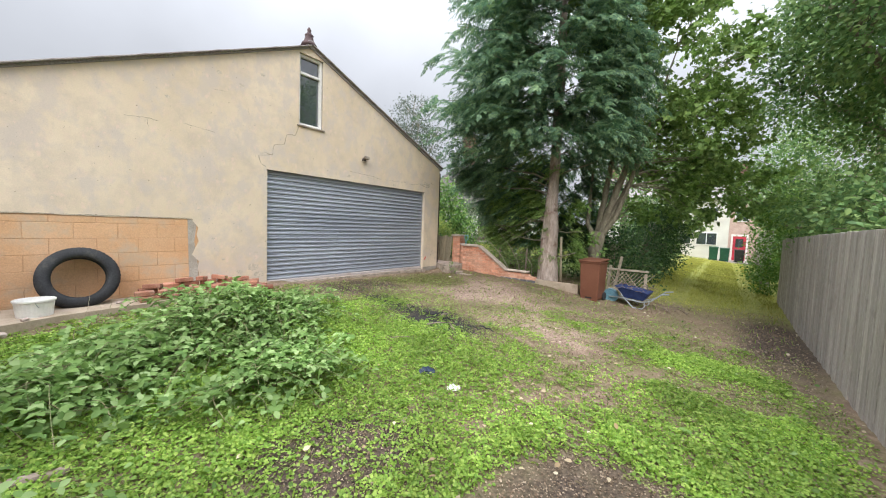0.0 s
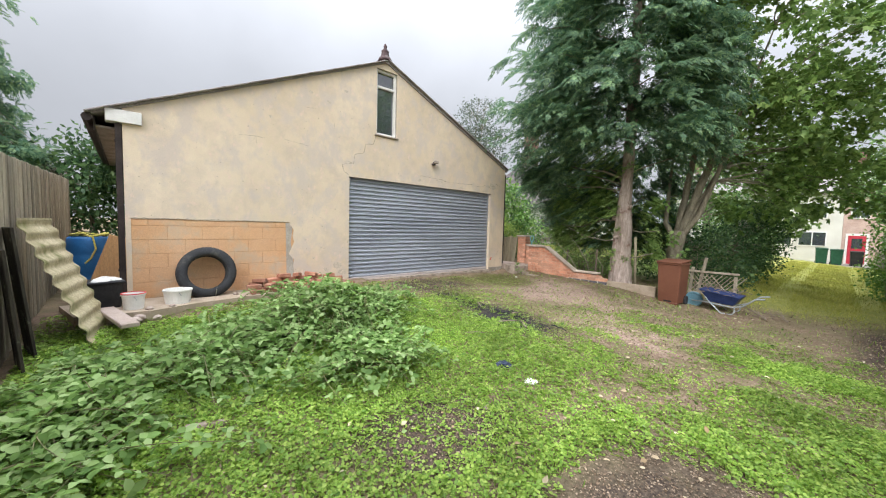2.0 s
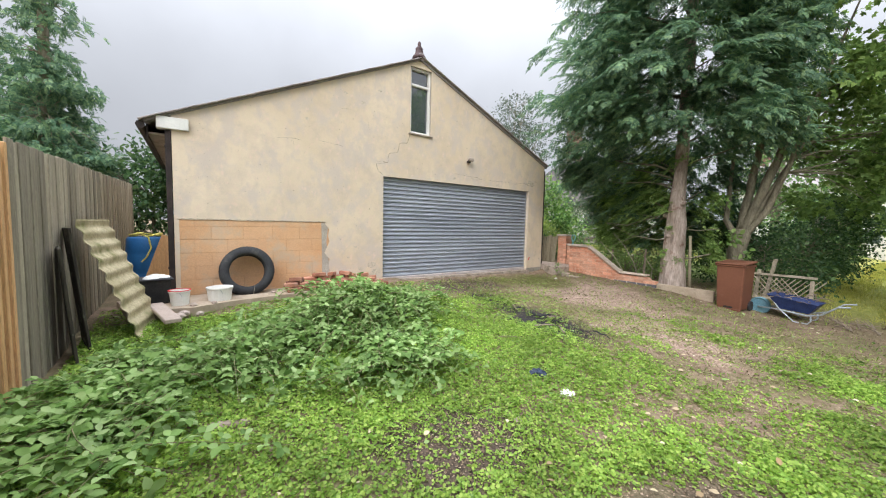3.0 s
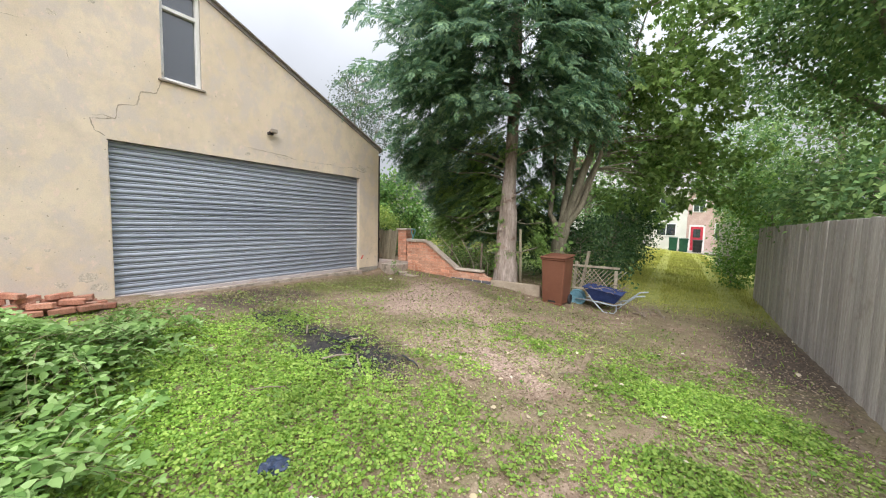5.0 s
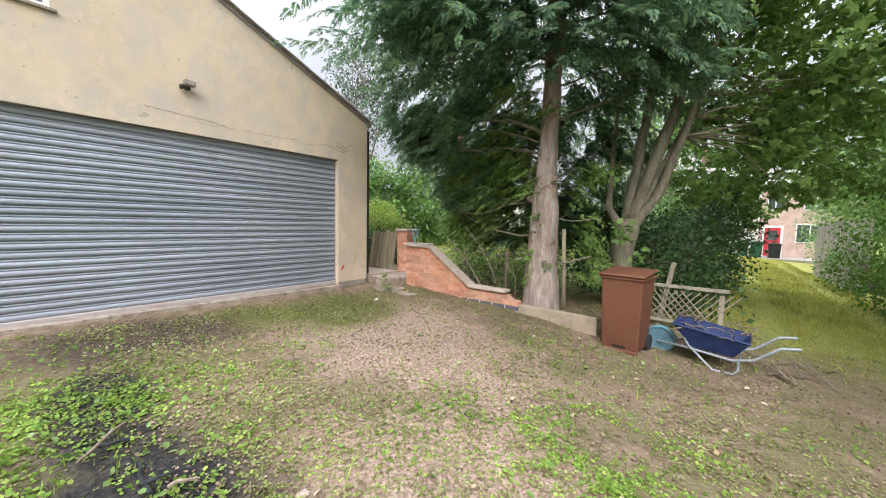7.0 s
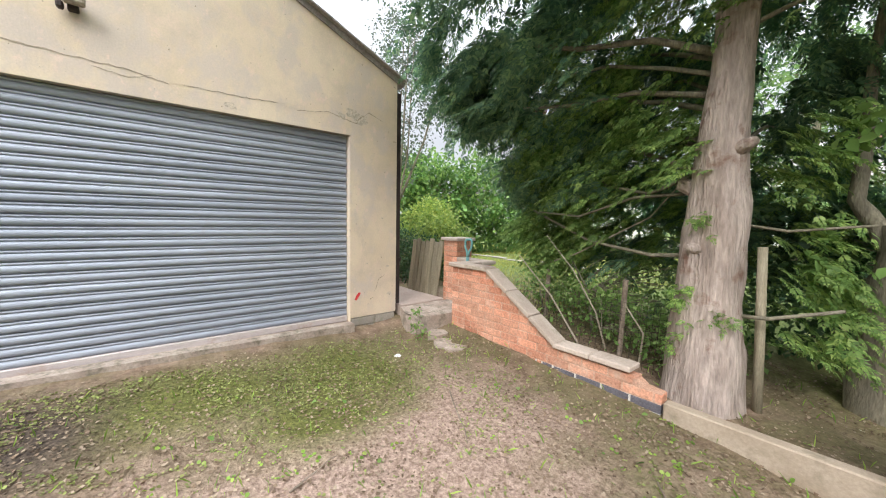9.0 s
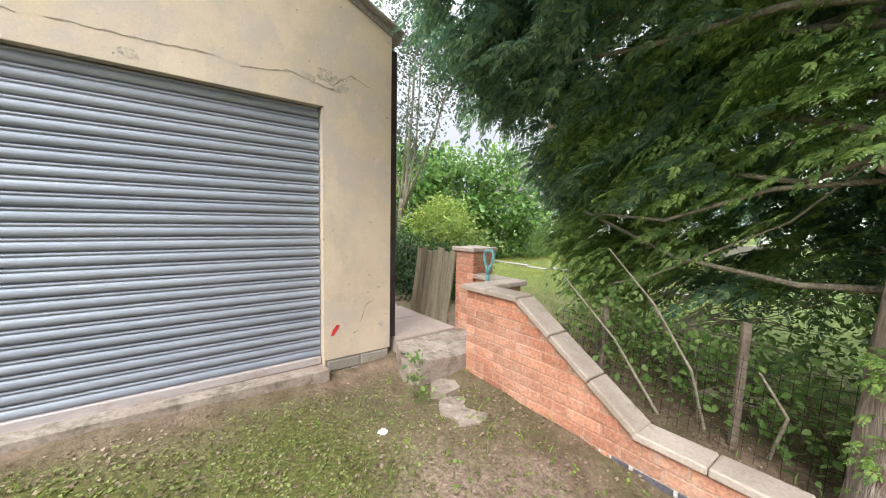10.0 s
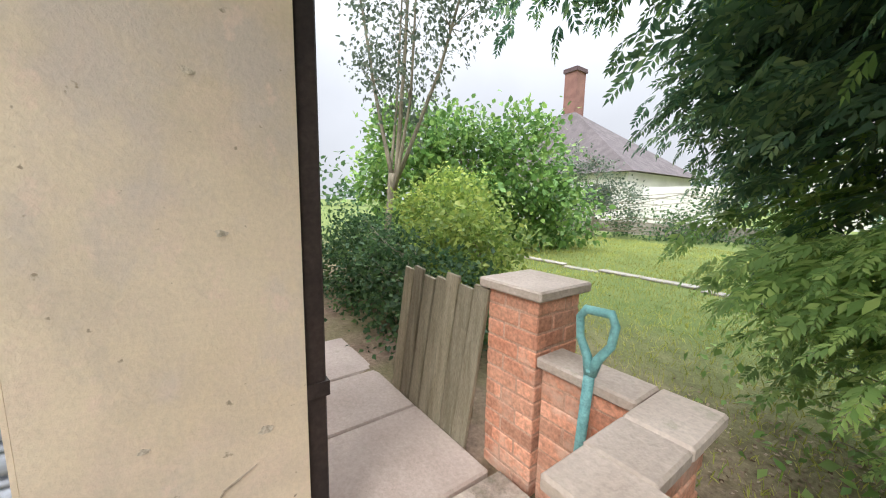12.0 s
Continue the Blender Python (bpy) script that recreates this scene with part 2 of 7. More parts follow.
M_RED = surface("red_spray_paint", (0.55, 0.03, 0.04), (0.65, 0.06, 0.06), 10, 60, 0.7, 0.1)
M_REDDOOR = surface("red_door_paint", (0.40, 0.03, 0.05), (0.5, 0.05, 0.07), 5, 50, 0.45, 0.05)
M_GREENBIN = surface("green_bin_plastic", (0.012, 0.06, 0.035), (0.02, 0.085, 0.05), 3, 50, 0.5, 0.05)
M_PALEWALL = surface("white_house_render", (0.60, 0.58, 0.53), (0.70, 0.68, 0.63), 0.8, 40, 0.9, 0.2, fine_amount=0.08)
M_PINKWALL = surface("faded_pink_house_wall", (0.46, 0.32, 0.28), (0.56, 0.41, 0.36), 2, 30, 0.9, 0.3)
M_STEP = surface("worn_step_concrete", (0.32, 0.255, 0.21), (0.44, 0.37, 0.31), 6, 45, 0.95, 0.9, spots=(0.17, 0.15, 0.11), spot_level=(0.5, 0.66), spot_scale=9, fine_amount=0.2)
M_HOUSEBRICK = surface("house_red_brick", (0.19, 0.10, 0.085), (0.26, 0.14, 0.115), 2, 30, 0.9, 0.3)
M_YELLOW = surface("yellow_rope", (0.60, 0.55, 0.10), (0.70, 0.64, 0.20), 20, 90, 0.8, 0.2)

M_GLASS, _gnt, _gp = material("window_glass")
_gp.inputs["Base Color"].default_value = (0.05, 0.058, 0.068, 1)
_gp.inputs["Roughness"].default_value = 0.04
_gp.inputs["Specular IOR Level"].default_value = 1.0
_gp.inputs["Coat Weight"].default_value = 1.0
_gp.inputs["Coat Roughness"].default_value = 0.03
_gp.inputs["IOR"].default_value = 1.7
# near-black colour that stands in for the gloom inside the garage
M_DARK = surface("interior_shade", (0.02, 0.02, 0.022), (0.03, 0.03, 0.032), 2, 30, 0.95, 0.1)

L_CYPRESS = leafy("cypress_spray", (0.08, 0.165, 0.105), (0.15, 0.265, 0.15), (0.28, 0.41, 0.19), 0.48, 0.5)
# yellower low growth, its colour also raised for light the crown blocks
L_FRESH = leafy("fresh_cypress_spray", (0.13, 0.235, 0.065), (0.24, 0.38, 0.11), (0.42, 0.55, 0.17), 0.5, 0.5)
L_TREE = leafy("broad_leaf", (0.10, 0.195, 0.075), (0.185, 0.31, 0.11), (0.32, 0.44, 0.16), 0.5, 0.5)
L_SYCAMORE = leafy("sycamore_leaf", (0.12, 0.21, 0.06), (0.21, 0.33, 0.09), (0.34, 0.47, 0.14), 0.5, 0.5)
L_BRIGHT = leafy("bright_leaf", (0.07, 0.16, 0.03), (0.12, 0.24, 0.05), (0.22, 0.32, 0.07), 0.4, 0.5)
L_BRAMBLE = leafy("bramble_leaf", (0.10, 0.19, 0.045), (0.20, 0.325, 0.085), (0.35, 0.47, 0.20), 0.4, 0.65)
L_CLOVER = leafy("ground_weed_leaf", (0.15, 0.27, 0.045), (0.265, 0.41, 0.07), (0.41, 0.53, 0.12), 0.45, 0.5)
# yellowish grass, lightened further to stand in for bright light on the lane
L_GRASS = leafy("lane_grass", (0.28, 0.31, 0.06), (0.44, 0.44, 0.095), (0.58, 0.53, 0.17), 0.4, 0.6)
L_HEDGE = leafy("garden_hedge_leaf", (0.035, 0.08, 0.035), (0.065, 0.13, 0.05), (0.12, 0.20, 0.065), 0.4, 0.5)
L_DRY = leafy("dry_leaf_litter", (0.13, 0.085, 0.055), (0.25, 0.18, 0.12), (0.40, 0.32, 0.23), 0.15, 0.8)
L_PALELEAF = leafy("pale_fallen_leaf", (0.30, 0.20, 0.10), (0.50, 0.42, 0.28), (0.62, 0.56, 0.42), 0.15, 0.8)
L_SEEDLING = leafy("dull_seedling_leaf", (0.15, 0.17, 0.06), (0.24, 0.26, 0.085), (0.33, 0.38, 0.12), 0.3, 0.6)
L_SAPLING = leafy("sapling_leaf", (0.13, 0.24, 0.06), (0.22, 0.36, 0.10), (0.34, 0.46, 0.16), 0.45, 0.5)
M_CANE = surface("green_cane", (0.13, 0.15, 0.06), (0.22, 0.19, 0.10), 8, 50, 0.8, 0.2)
M_DEADCANE = surface("pale_dead_cane", (0.33, 0.28, 0.21), (0.45, 0.39, 0.30), 8, 50, 0.9, 0.3)
L_YELLOW = leafy("yellow_green_leaf", (0.14, 0.22, 0.05), (0.25, 0.345, 0.075), (0.41, 0.46, 0.11), 0.45, 0.5)
L_LAUREL = leafy("laurel_leaf", (0.085, 0.18, 0.05), (0.17, 0.31, 0.08), (0.31, 0.45, 0.12), 0.4, 0.4)
L_GREY = leafy("silvery_leaf", (0.075, 0.11, 0.075), (0.12, 0.16, 0.11), (0.2, 0.24, 0.17), 0.4, 0.6)

# ---- building helpers ----
from mathutils.geometry import tessellate_polygon


def finish(bm, name, mat, smooth=False):
    bmesh.ops.recalc_face_normals(bm, faces=bm.faces)
    me = bpy.data.meshes.new(name)
    bm.to_mesh(me)
    bm.free()
    me.materials.append(mat)
    if smooth:
        me.shade_smooth()
    return me


def thing(name, label, category, at=(0, 0, 0), rz=0.0, group="", kind=""):
    """An empty at the base of a thing that has parts."""
    ob = new(name)
    ob.matrix_world = pose(*at, 0, 0, rz)
    ob.empty_display_size = 0.1
    return tagged(ob, label, category, group, kind)


def part(name, bm, mat, parent=None, label="", smooth=False):
    ob = new(name, finish(bm, name, mat, smooth))
    if parent:
        ob.parent = parent
    return tagged(ob, label)


def solo(name, bm, mat, label, category, at=(0, 0, 0), rz=0.0, smooth=False, group="", kind=""):
    """A thing of one mesh."""
    ob = new(name, finish(bm, name, mat, smooth))
    ob.matrix_world = pose(*at, 0, 0, rz)
    return tagged(ob, label, category, group, kind)


def box(bm, x0, x1, y0, y1, z0, z1, bevel=0.0, m=None):
    r = bmesh.ops.create_cube(bm, size=1.0)
    vs = r["verts"]
    for v in vs:
        v.co = Vector((x0 + (v.co.x + 0.5) * (x1 - x0), y0 + (v.co.y + 0.5) * (y1 - y0), z0 + (v.co.z + 0.5) * (z1 - z0)))
    if bevel > 0:
        edges = list({e for v in vs for e in v.link_edges})
        out = bmesh.ops.bevel(bm, geom=edges, offset=bevel, segments=1, affect="EDGES")
        vs = list({v for f in out["faces"] for v in f.verts} | {v for v in vs if v.is_valid})
    if m is not None:
        bmesh.ops.transform(bm, matrix=m, verts=vs)
    return bm


def one_box(x0, x1, y0, y1, z0, z1, bevel=0.0, m=None):
    return box(bmesh.new(), x0, x1, y0, y1, z0, z1, bevel, m)


def tube(bm, pts, radii, seg=8, cap=True, wobble=0.0, rnd=None):
    """A tapered tube along points."""
    pts = [Vector(p) for p in pts]
    if not hasattr(radii, "__len__"):
        radii = [radii] * len(pts)
    rings = []
    side = None
    for i, p in enumerate(pts):
        d = (pts[min(i + 1, len(pts) - 1)] - pts[max(i - 1, 0)]).normalized()
        if side is None:
            side = d.orthogonal().normalized()
        side = (side - d * side.dot(d)).normalized()
        up = d.cross(side)
        ring = []
        for k in range(seg):
            a = 2 * math.pi * k / seg
            r = radii[i] * (1 + (rnd.uniform(-wobble, wobble) if rnd else 0))
            ring.append(bm.verts.new(p + (side * math.cos(a) + up * math.sin(a)) * r))
        rings.append(ring)
    for a, b in zip(rings, rings[1:]):
        for k in range(seg):
            bm.faces.new((a[k], a[(k + 1) % seg], b[(k + 1) % seg], b[k]))
    if cap:
        bm.faces.new(rings[0][::-1])
        bm.faces.new(rings[-1])
    return bm


def lathe(bm, profile, seg=24, close=False):
    """Turned shape round z from (radius, height) pairs."""
    rings = [[bm.verts.new((r * math.cos(2 * math.pi * k / seg), r * math.sin(2 * math.pi * k / seg), z)) for k in range(seg)] for r, z in profile]
    pairs = list(zip(rings, rings[1:])) + ([(rings[-1], rings[0])] if close else [])
    for a, b in pairs:
        for k in range(seg):
            bm.faces.new((a[k], a[(k + 1) % seg], b[(k + 1) % seg], b[k]))
    return bm


def prism(bm, outline, holes, x0, x1, axes="yz"):
    """A plate with holes: outline in two axes, thickness along the third."""
    loops = [list(outline)] + [list(h) for h in holes]

    def put(p, w):
        if axes == "yz":
            return Vector((w, p[0], p[1]))
        if axes == "xz":
            return Vector((p[0], w, p[1]))
        return Vector((p[0], p[1], w))
    flat = [p for lp in loops for p in lp]
    tris = tessellate_polygon([[Vector((p[0], p[1], 0)) for p in lp] for lp in loops])
    a = [bm.verts.new(put(p, x0)) for p in flat]
    b = [bm.verts.new(put(p, x1)) for p in flat]
    for t in tris:
        bm.faces.new([a[i] for i in t])
        bm.faces.new([b[i] for i in reversed(t)])
    start = 0
    for lp in loops:
        n = len(lp)
        for i in range(n):
            j = (i + 1) % n
            bm.faces.new((a[start + i], a[start + j], b[start + j], b[start + i]))
        start += n
    return bm


_pieces = {}


def piece_mesh(l, w, h, mat, bevel=0.006):
    """A shared chamfered block, centred on its base."""
    key = (round(l, 3), round(w, 3), round(h, 3), mat.name, bevel)
    if key not in _pieces:
        _pieces[key] = finish(one_box(-l / 2, l / 2, -w / 2, w / 2, 0, h, bevel), "piece", mat)
    return _pieces[key]


def piece(name, mesh, parent, m):
    ob = new(name, mesh)
    ob.parent = parent
    ob.matrix_basis = m
    return ob


# leaf shapes: corner lists and faces
DIAMOND = ([(0, 0, 0), (-0.32, 0.45, 0.08), (0, 1, -0.05), (0.32, 0.45, 0.08)], [(0, 3, 2), (0, 2, 1)])
OVATE = ([(0, 0, 0), (-0.33, 0.3, 0.07), (-0.27, 0.68, 0.05), (0, 1, -0.1), (0.27, 0.68, 0.05), (0.33, 0.3, 0.07), (0, 0.5, -0.02)],
         [(0, 6, 1), (1, 6, 2), (2, 6, 3), (3, 6, 4), (4, 6, 5), (5, 6, 0)])


def joined(shape, turns, scale=1.0):
    """Several turned copies of a leaf shape in one."""
    vs, fs = [], []
    for a, s, lift in turns:
        k = len(vs)
        c, sn = math.cos(radians(a)), math.sin(radians(a))
        for x, y, z in shape[0]:
            vs.append((s * (x * c - y * sn), s * (x * sn + y * c), s * (z + lift * y)))
        fs += [tuple(i + k for i in f) for f in shape[1]]
    return vs, fs


ROUND = ([(0, 0.02, 0), (-0.40, 0.42, 0.07), (-0.20, 0.86, 0.0), (0.20, 0.86, 0.0), (0.40, 0.42, 0.07)], [(0, 2, 1), (0, 3, 2), (0, 4, 3)])
LEAFPAIR = joined(ROUND, [(0, 1.1, 0.12), (165, 1.0, 0.06)])
BRAMBLE = joined(OVATE, [(0, 1, 0.0), (95, 0.85, -0.1), (-95, 0.85, -0.1)])
PALMATE = joined(DIAMOND, [(0, 1.1, 0), (50, 0.95, -0.05), (-50, 0.95, -0.05), (100, 0.7, -0.1), (-100, 0.7, -0.1)])


def _fan():
    """Flat feathered frond: narrow pointed side shoots joined along one stalk."""
    rnd = random.Random(7)
    n = 5
    vs = [(0, 0, 0)] + [(0, 0.95 * (i + 1) / n, -0.2 * ((i + 1) / n) ** 2) for i in range(n)]
    fs = []
    for i in range(n):
        for s in (-1, 1):
            w = 0.40 * (1 - 0.5 * i / n) * rnd.uniform(0.75, 1.15)
            y, z, k = vs[i][1], vs[i][2], len(vs)
            vs += [(s * w * 0.66, y + 0.34 * w, z - 0.02), (s * w, y + 1.05 * w, z - 0.08 - rnd.uniform(0, 0.07)), (s * w * 0.26, y + 0.78 * w, z - 0.03)]
            f = [(i, k, k + 1), (i, k + 1, k + 2)]
            fs += f if s > 0 else [t[::-1] for t in f]
    k = len(vs)
    vs += [(-0.07, 0.95, -0.2), (0.07, 0.95, -0.2), (0, 1.22, -0.34)]
    fs += [(n, k + 1, k + 2), (n, k + 2, k)]
    return vs, fs


FAN = _fan()
BLADE = ([(-0.05, 0, 0), (0.05, 0, 0), (0.02, 0.06, 0.55), (0, 0.3, 1)], [(0, 1, 2), (0, 2, 3)])
CHIP = ([(-0.4, -0.3, 0), (0.45, -0.25, 0.06), (0.3, 0.5, 0), (-0.35, 0.35, 0.1)], [(0, 1, 2), (0, 2, 3)])


def scatter_mesh(name, pos, fwd, up, size, shape, mat):
    """Many small leaves in one mesh. pos, fwd, up: arrays (n, 3); size: array (n)."""
    tv, tf = np.array(shape[0], dtype=np.float64), np.array(shape[1], dtype=np.int64)
    n = len(pos)
    f = fwd / np.maximum(np.linalg.norm(fwd, axis=1, keepdims=True), 1e-9)
    s = np.cross(f, up)
    s /= np.maximum(np.linalg.norm(s, axis=1, keepdims=True), 1e-9)
    u = np.cross(s, f)
    v = pos[:, None, :] + size[:, None, None] * (tv[None, :, 0, None] * s[:, None, :] + tv[None, :, 1, None] * f[:, None, :] + tv[None, :, 2, None] * u[:, None, :])
    faces = (tf[None] + (np.arange(n) * len(tv))[:, None, None]).reshape(-1, 3)
    me = bpy.data.meshes.new(name)
    me.vertices.add(n * len(tv))
    me.vertices.foreach_set("co", v.reshape(-1))
    me.loops.add(faces.size)
    me.loops.foreach_set("vertex_index", faces.reshape(-1).astype(np.int32))
    me.polygons.add(len(faces))
    me.polygons.foreach_set("loop_start", (np.arange(len(faces)) * 3).astype(np.int32))
    me.update(calc_edges=True)
    me.materials.append(mat)
    return me


def rand_dirs(rg, n, lift=0.0, flat=1.0):
    d = rg.normal(size=(n, 3))
    d[:, 2] = d[:, 2] * flat + lift
    return d / np.linalg.norm(d, axis=1, keepdims=True)


# ---- the lie of the land ----


def ground_z(x, y):
    """Height of the ground: it falls gently from the garage to the lane fence."""
    xx = np.clip(x, -7.5, 2.5)
    yy = np.clip(y, -6, 14)
    z = -0.22 - 0.066 * xx + 0.012 * yy
    z = z + 0.06 * np.exp(-((x + 6.6) / 1.2) ** 2 - ((y - 2.0) / 2.3) ** 2)
    z = z + 0.10 * np.exp(-((x + 7.0) / 3.0) ** 2 - ((y - 11) / 2.2) ** 2)
    z = z - 0.07 * np.exp(-((x + 1.9) / 1.2) ** 2 - ((y - 2.2) / 1.5) ** 2)
    z = z - 0.125 * np.exp(-((x + 6.1) / 1.5) ** 2 - ((y - 7.0) / 2.0) ** 2)
    z = z - 0.12 * np.exp(-((x + 0.8) / 2.0) ** 2 - ((y - 9.0) / 3.0) ** 2)
    z = z - 0.075 * np.exp(-((x + 6.35) / 0.55) ** 2 - ((y - 7.85) / 0.45) ** 2)
    z = z - 0.016 * (np.clip(y, 9, 38) - 9) * np.clip((x + 5) / 3, 0, 1)
    z = z + 0.025 * np.sin(1.7 * x + 0.6 * y) * np.sin(1.3 * y - 0.4 * x) + 0.012 * np.sin(4.1 * x + 1) * np.sin(3.7 * y)
    return z


def gz(x, y):
    return float(ground_z(np.float64(x), np.float64(y)))


def bump_at(x, y, cx, cy, rx, ry, soft=0.35):
    d = np.sqrt(((x - cx) / rx) ** 2 + ((y - cy) / ry) ** 2)
    return np.clip((1 + soft - d) / (2 * soft), 0, 1)


def ragged(x, y, s=1.0):
    """Cheap uneven field in 0..1."""
    return 0.5 + 0.25 * (np.sin(2.3 * s * x + 1.1 * np.sin(1.9 * s * y)) + np.sin(2.9 * s * y + 1.3 * np.sin(2.2 * s * x + 2)))


def patchy(x, y, size, seed):
    """Smooth random field in 0..1 with patches of about the given size."""
    table = np.random.default_rng(seed).random((64, 64))
    out, amp = 0.0, 0.0
    for k, w in ((1, 1.0), (2.1, 0.5), (4.3, 0.3)):
        u, v = np.asarray(x, dtype=np.float64) * k / size + 100.3, np.asarray(y, dtype=np.float64) * k / size + 100.7
        i, j = np.floor(u).astype(int), np.floor(v).astype(int)
        a, b = u - i, v - j
        a, b = a * a * (3 - 2 * a), b * b * (3 - 2 * b)
        i0, i1, j0, j1 = i % 64, (i + 1) % 64, j % 64, (j + 1) % 64
        out = out + w * ((table[i0, j0] * (1 - a) + table[i1, j0] * a) * (1 - b) + (table[i0, j1] * (1 - a) + table[i1, j1] * a) * b)
        amp += w
    return out / amp


def mound(x, y):
    """Height of the bramble over the ground."""
    h = 0.56 * np.exp(-((x + 4.55) / 0.75) ** 2 - ((y - 1.75) / 0.85) ** 2)
    h = np.maximum(h, 0.30 * np.exp(-((x + 4.1) / 1.0) ** 2 - ((y - 0.6) / 0.9) ** 2))
    h = np.maximum(h, 0.33 * np.exp(-((x + 4.9) / 0.5) ** 2 - ((y - 2.5) / 0.6) ** 2))
    h = np.maximum(h, 0.23 * np.exp(-((x + 3.6) / 1.4) ** 2 - ((y + 0.7) / 0.7) ** 2))
    h = np.maximum(h, 0.25 * np.exp(-((x + 3.3) / 0.6) ** 2 - ((y - 1.6) / 0.7) ** 2))
    return h


def cover(x, y):
    """How closely the ground weed grows, 0..1."""
    edge = 4.25 + 0.45 * np.sin(1.1 * x + 0.4) + 0.6 * (ragged(x, y, 2.3) - 0.5) + 0.5 * np.clip(x + 2.2, 0, 2)
    c = np.clip((edge + 0.35 - y) / 0.7, 0, 1) * (0.72 + 0.28 * (ragged(x, y, 4.5) > 0.4))
    c = np.maximum(c, 0.9 * bump_at(x, y, 0.0, 5.0, 0.95, 1.8, 0.35))
    c = np.maximum(c, 0.9 * bump_at(x, y, -1.6, 5.9, 0.3, 0.35))
    c = np.maximum(c, 0.26 * (ragged(x, y, 3.3) > 0.5) * (ragged(x + 3, y, 1.1) > 0.4) * np.clip((7.4 - y) / 1.5, 0.15, 1))
    c = np.maximum(c, np.where(y > 5.8, 0.015, 0.05))
    thin = np.clip((patchy(x, y, 0.75, 4) - 0.40) / 0.16, 0, 1)
    worn = np.clip((x + 2.6) / 1.2, 0, 1) * 0.55 + np.clip((y - 2.6) / 1.5, 0, 1) * 0.3
    c *= 1 - np.clip(worn, 0.12, 0.85) * (1 - thin)
    c *= 1 - 0.85 * np.clip((x - 0.62 - 0.5 * (patchy(x, y, 0.5, 6) - 0.5)) / 0.25, 0, 1) * np.clip((y - 2.2) / 0.8, 0, 1)
    c *= 1 - bump_at(x, y, -0.3, 1.9, 0.85, 0.85, 0.12)
    c *= 1 - 0.75 * bump_at(x, y, -1.95, 1.4, 0.42, 0.6, 0.4)
    c *= 1 - 0.7 * bump_at(x, y, -1.4, 4.0, 0.4, 0.9, 0.6)
    c *= 1 - 0.6 * bump_at(x, y, -0.5, 3.7, 0.5, 0.3, 0.6)
    c *= 1 - 0.65 * np.clip((y - 3.1) / 0.8, 0, 1) * np.clip((-3.4 - x) / 0.5, 0, 1)
    c *= 1 - bump_at(x, y, -3.4, 4.15, 0.75, 0.42, 0.4) * (0.55 + 0.45 * (patchy(x, y, 0.3, 17) > 0.45))
    c *= 1 - 0.85 * bump_at(x, y, 0.85, 7.6, 0.5, 2.2, 0.35)
    c *= 1 - 0.9 * bump_at(x, y, 0.3, 8.6, 1.2, 1.2, 0.35)
    c *= 1 - 0.9 * bump_at(x, y, -5.9, 5.2, 1.0, 2.6, 0.3)
    c *= 1 - 0.8 * bump_at(x, y, -3.7, 6.5, 0.9, 0.8, 0.4)
    c *= 1 - 0.85 * bump_at(x, y, -2.1, 5.3, 0.4, 0.35, 0.4)
    c *= np.where((x < -5.6) & (y < 3.2), 0.25, 1.0)
    return np.clip(c, 0, 1)


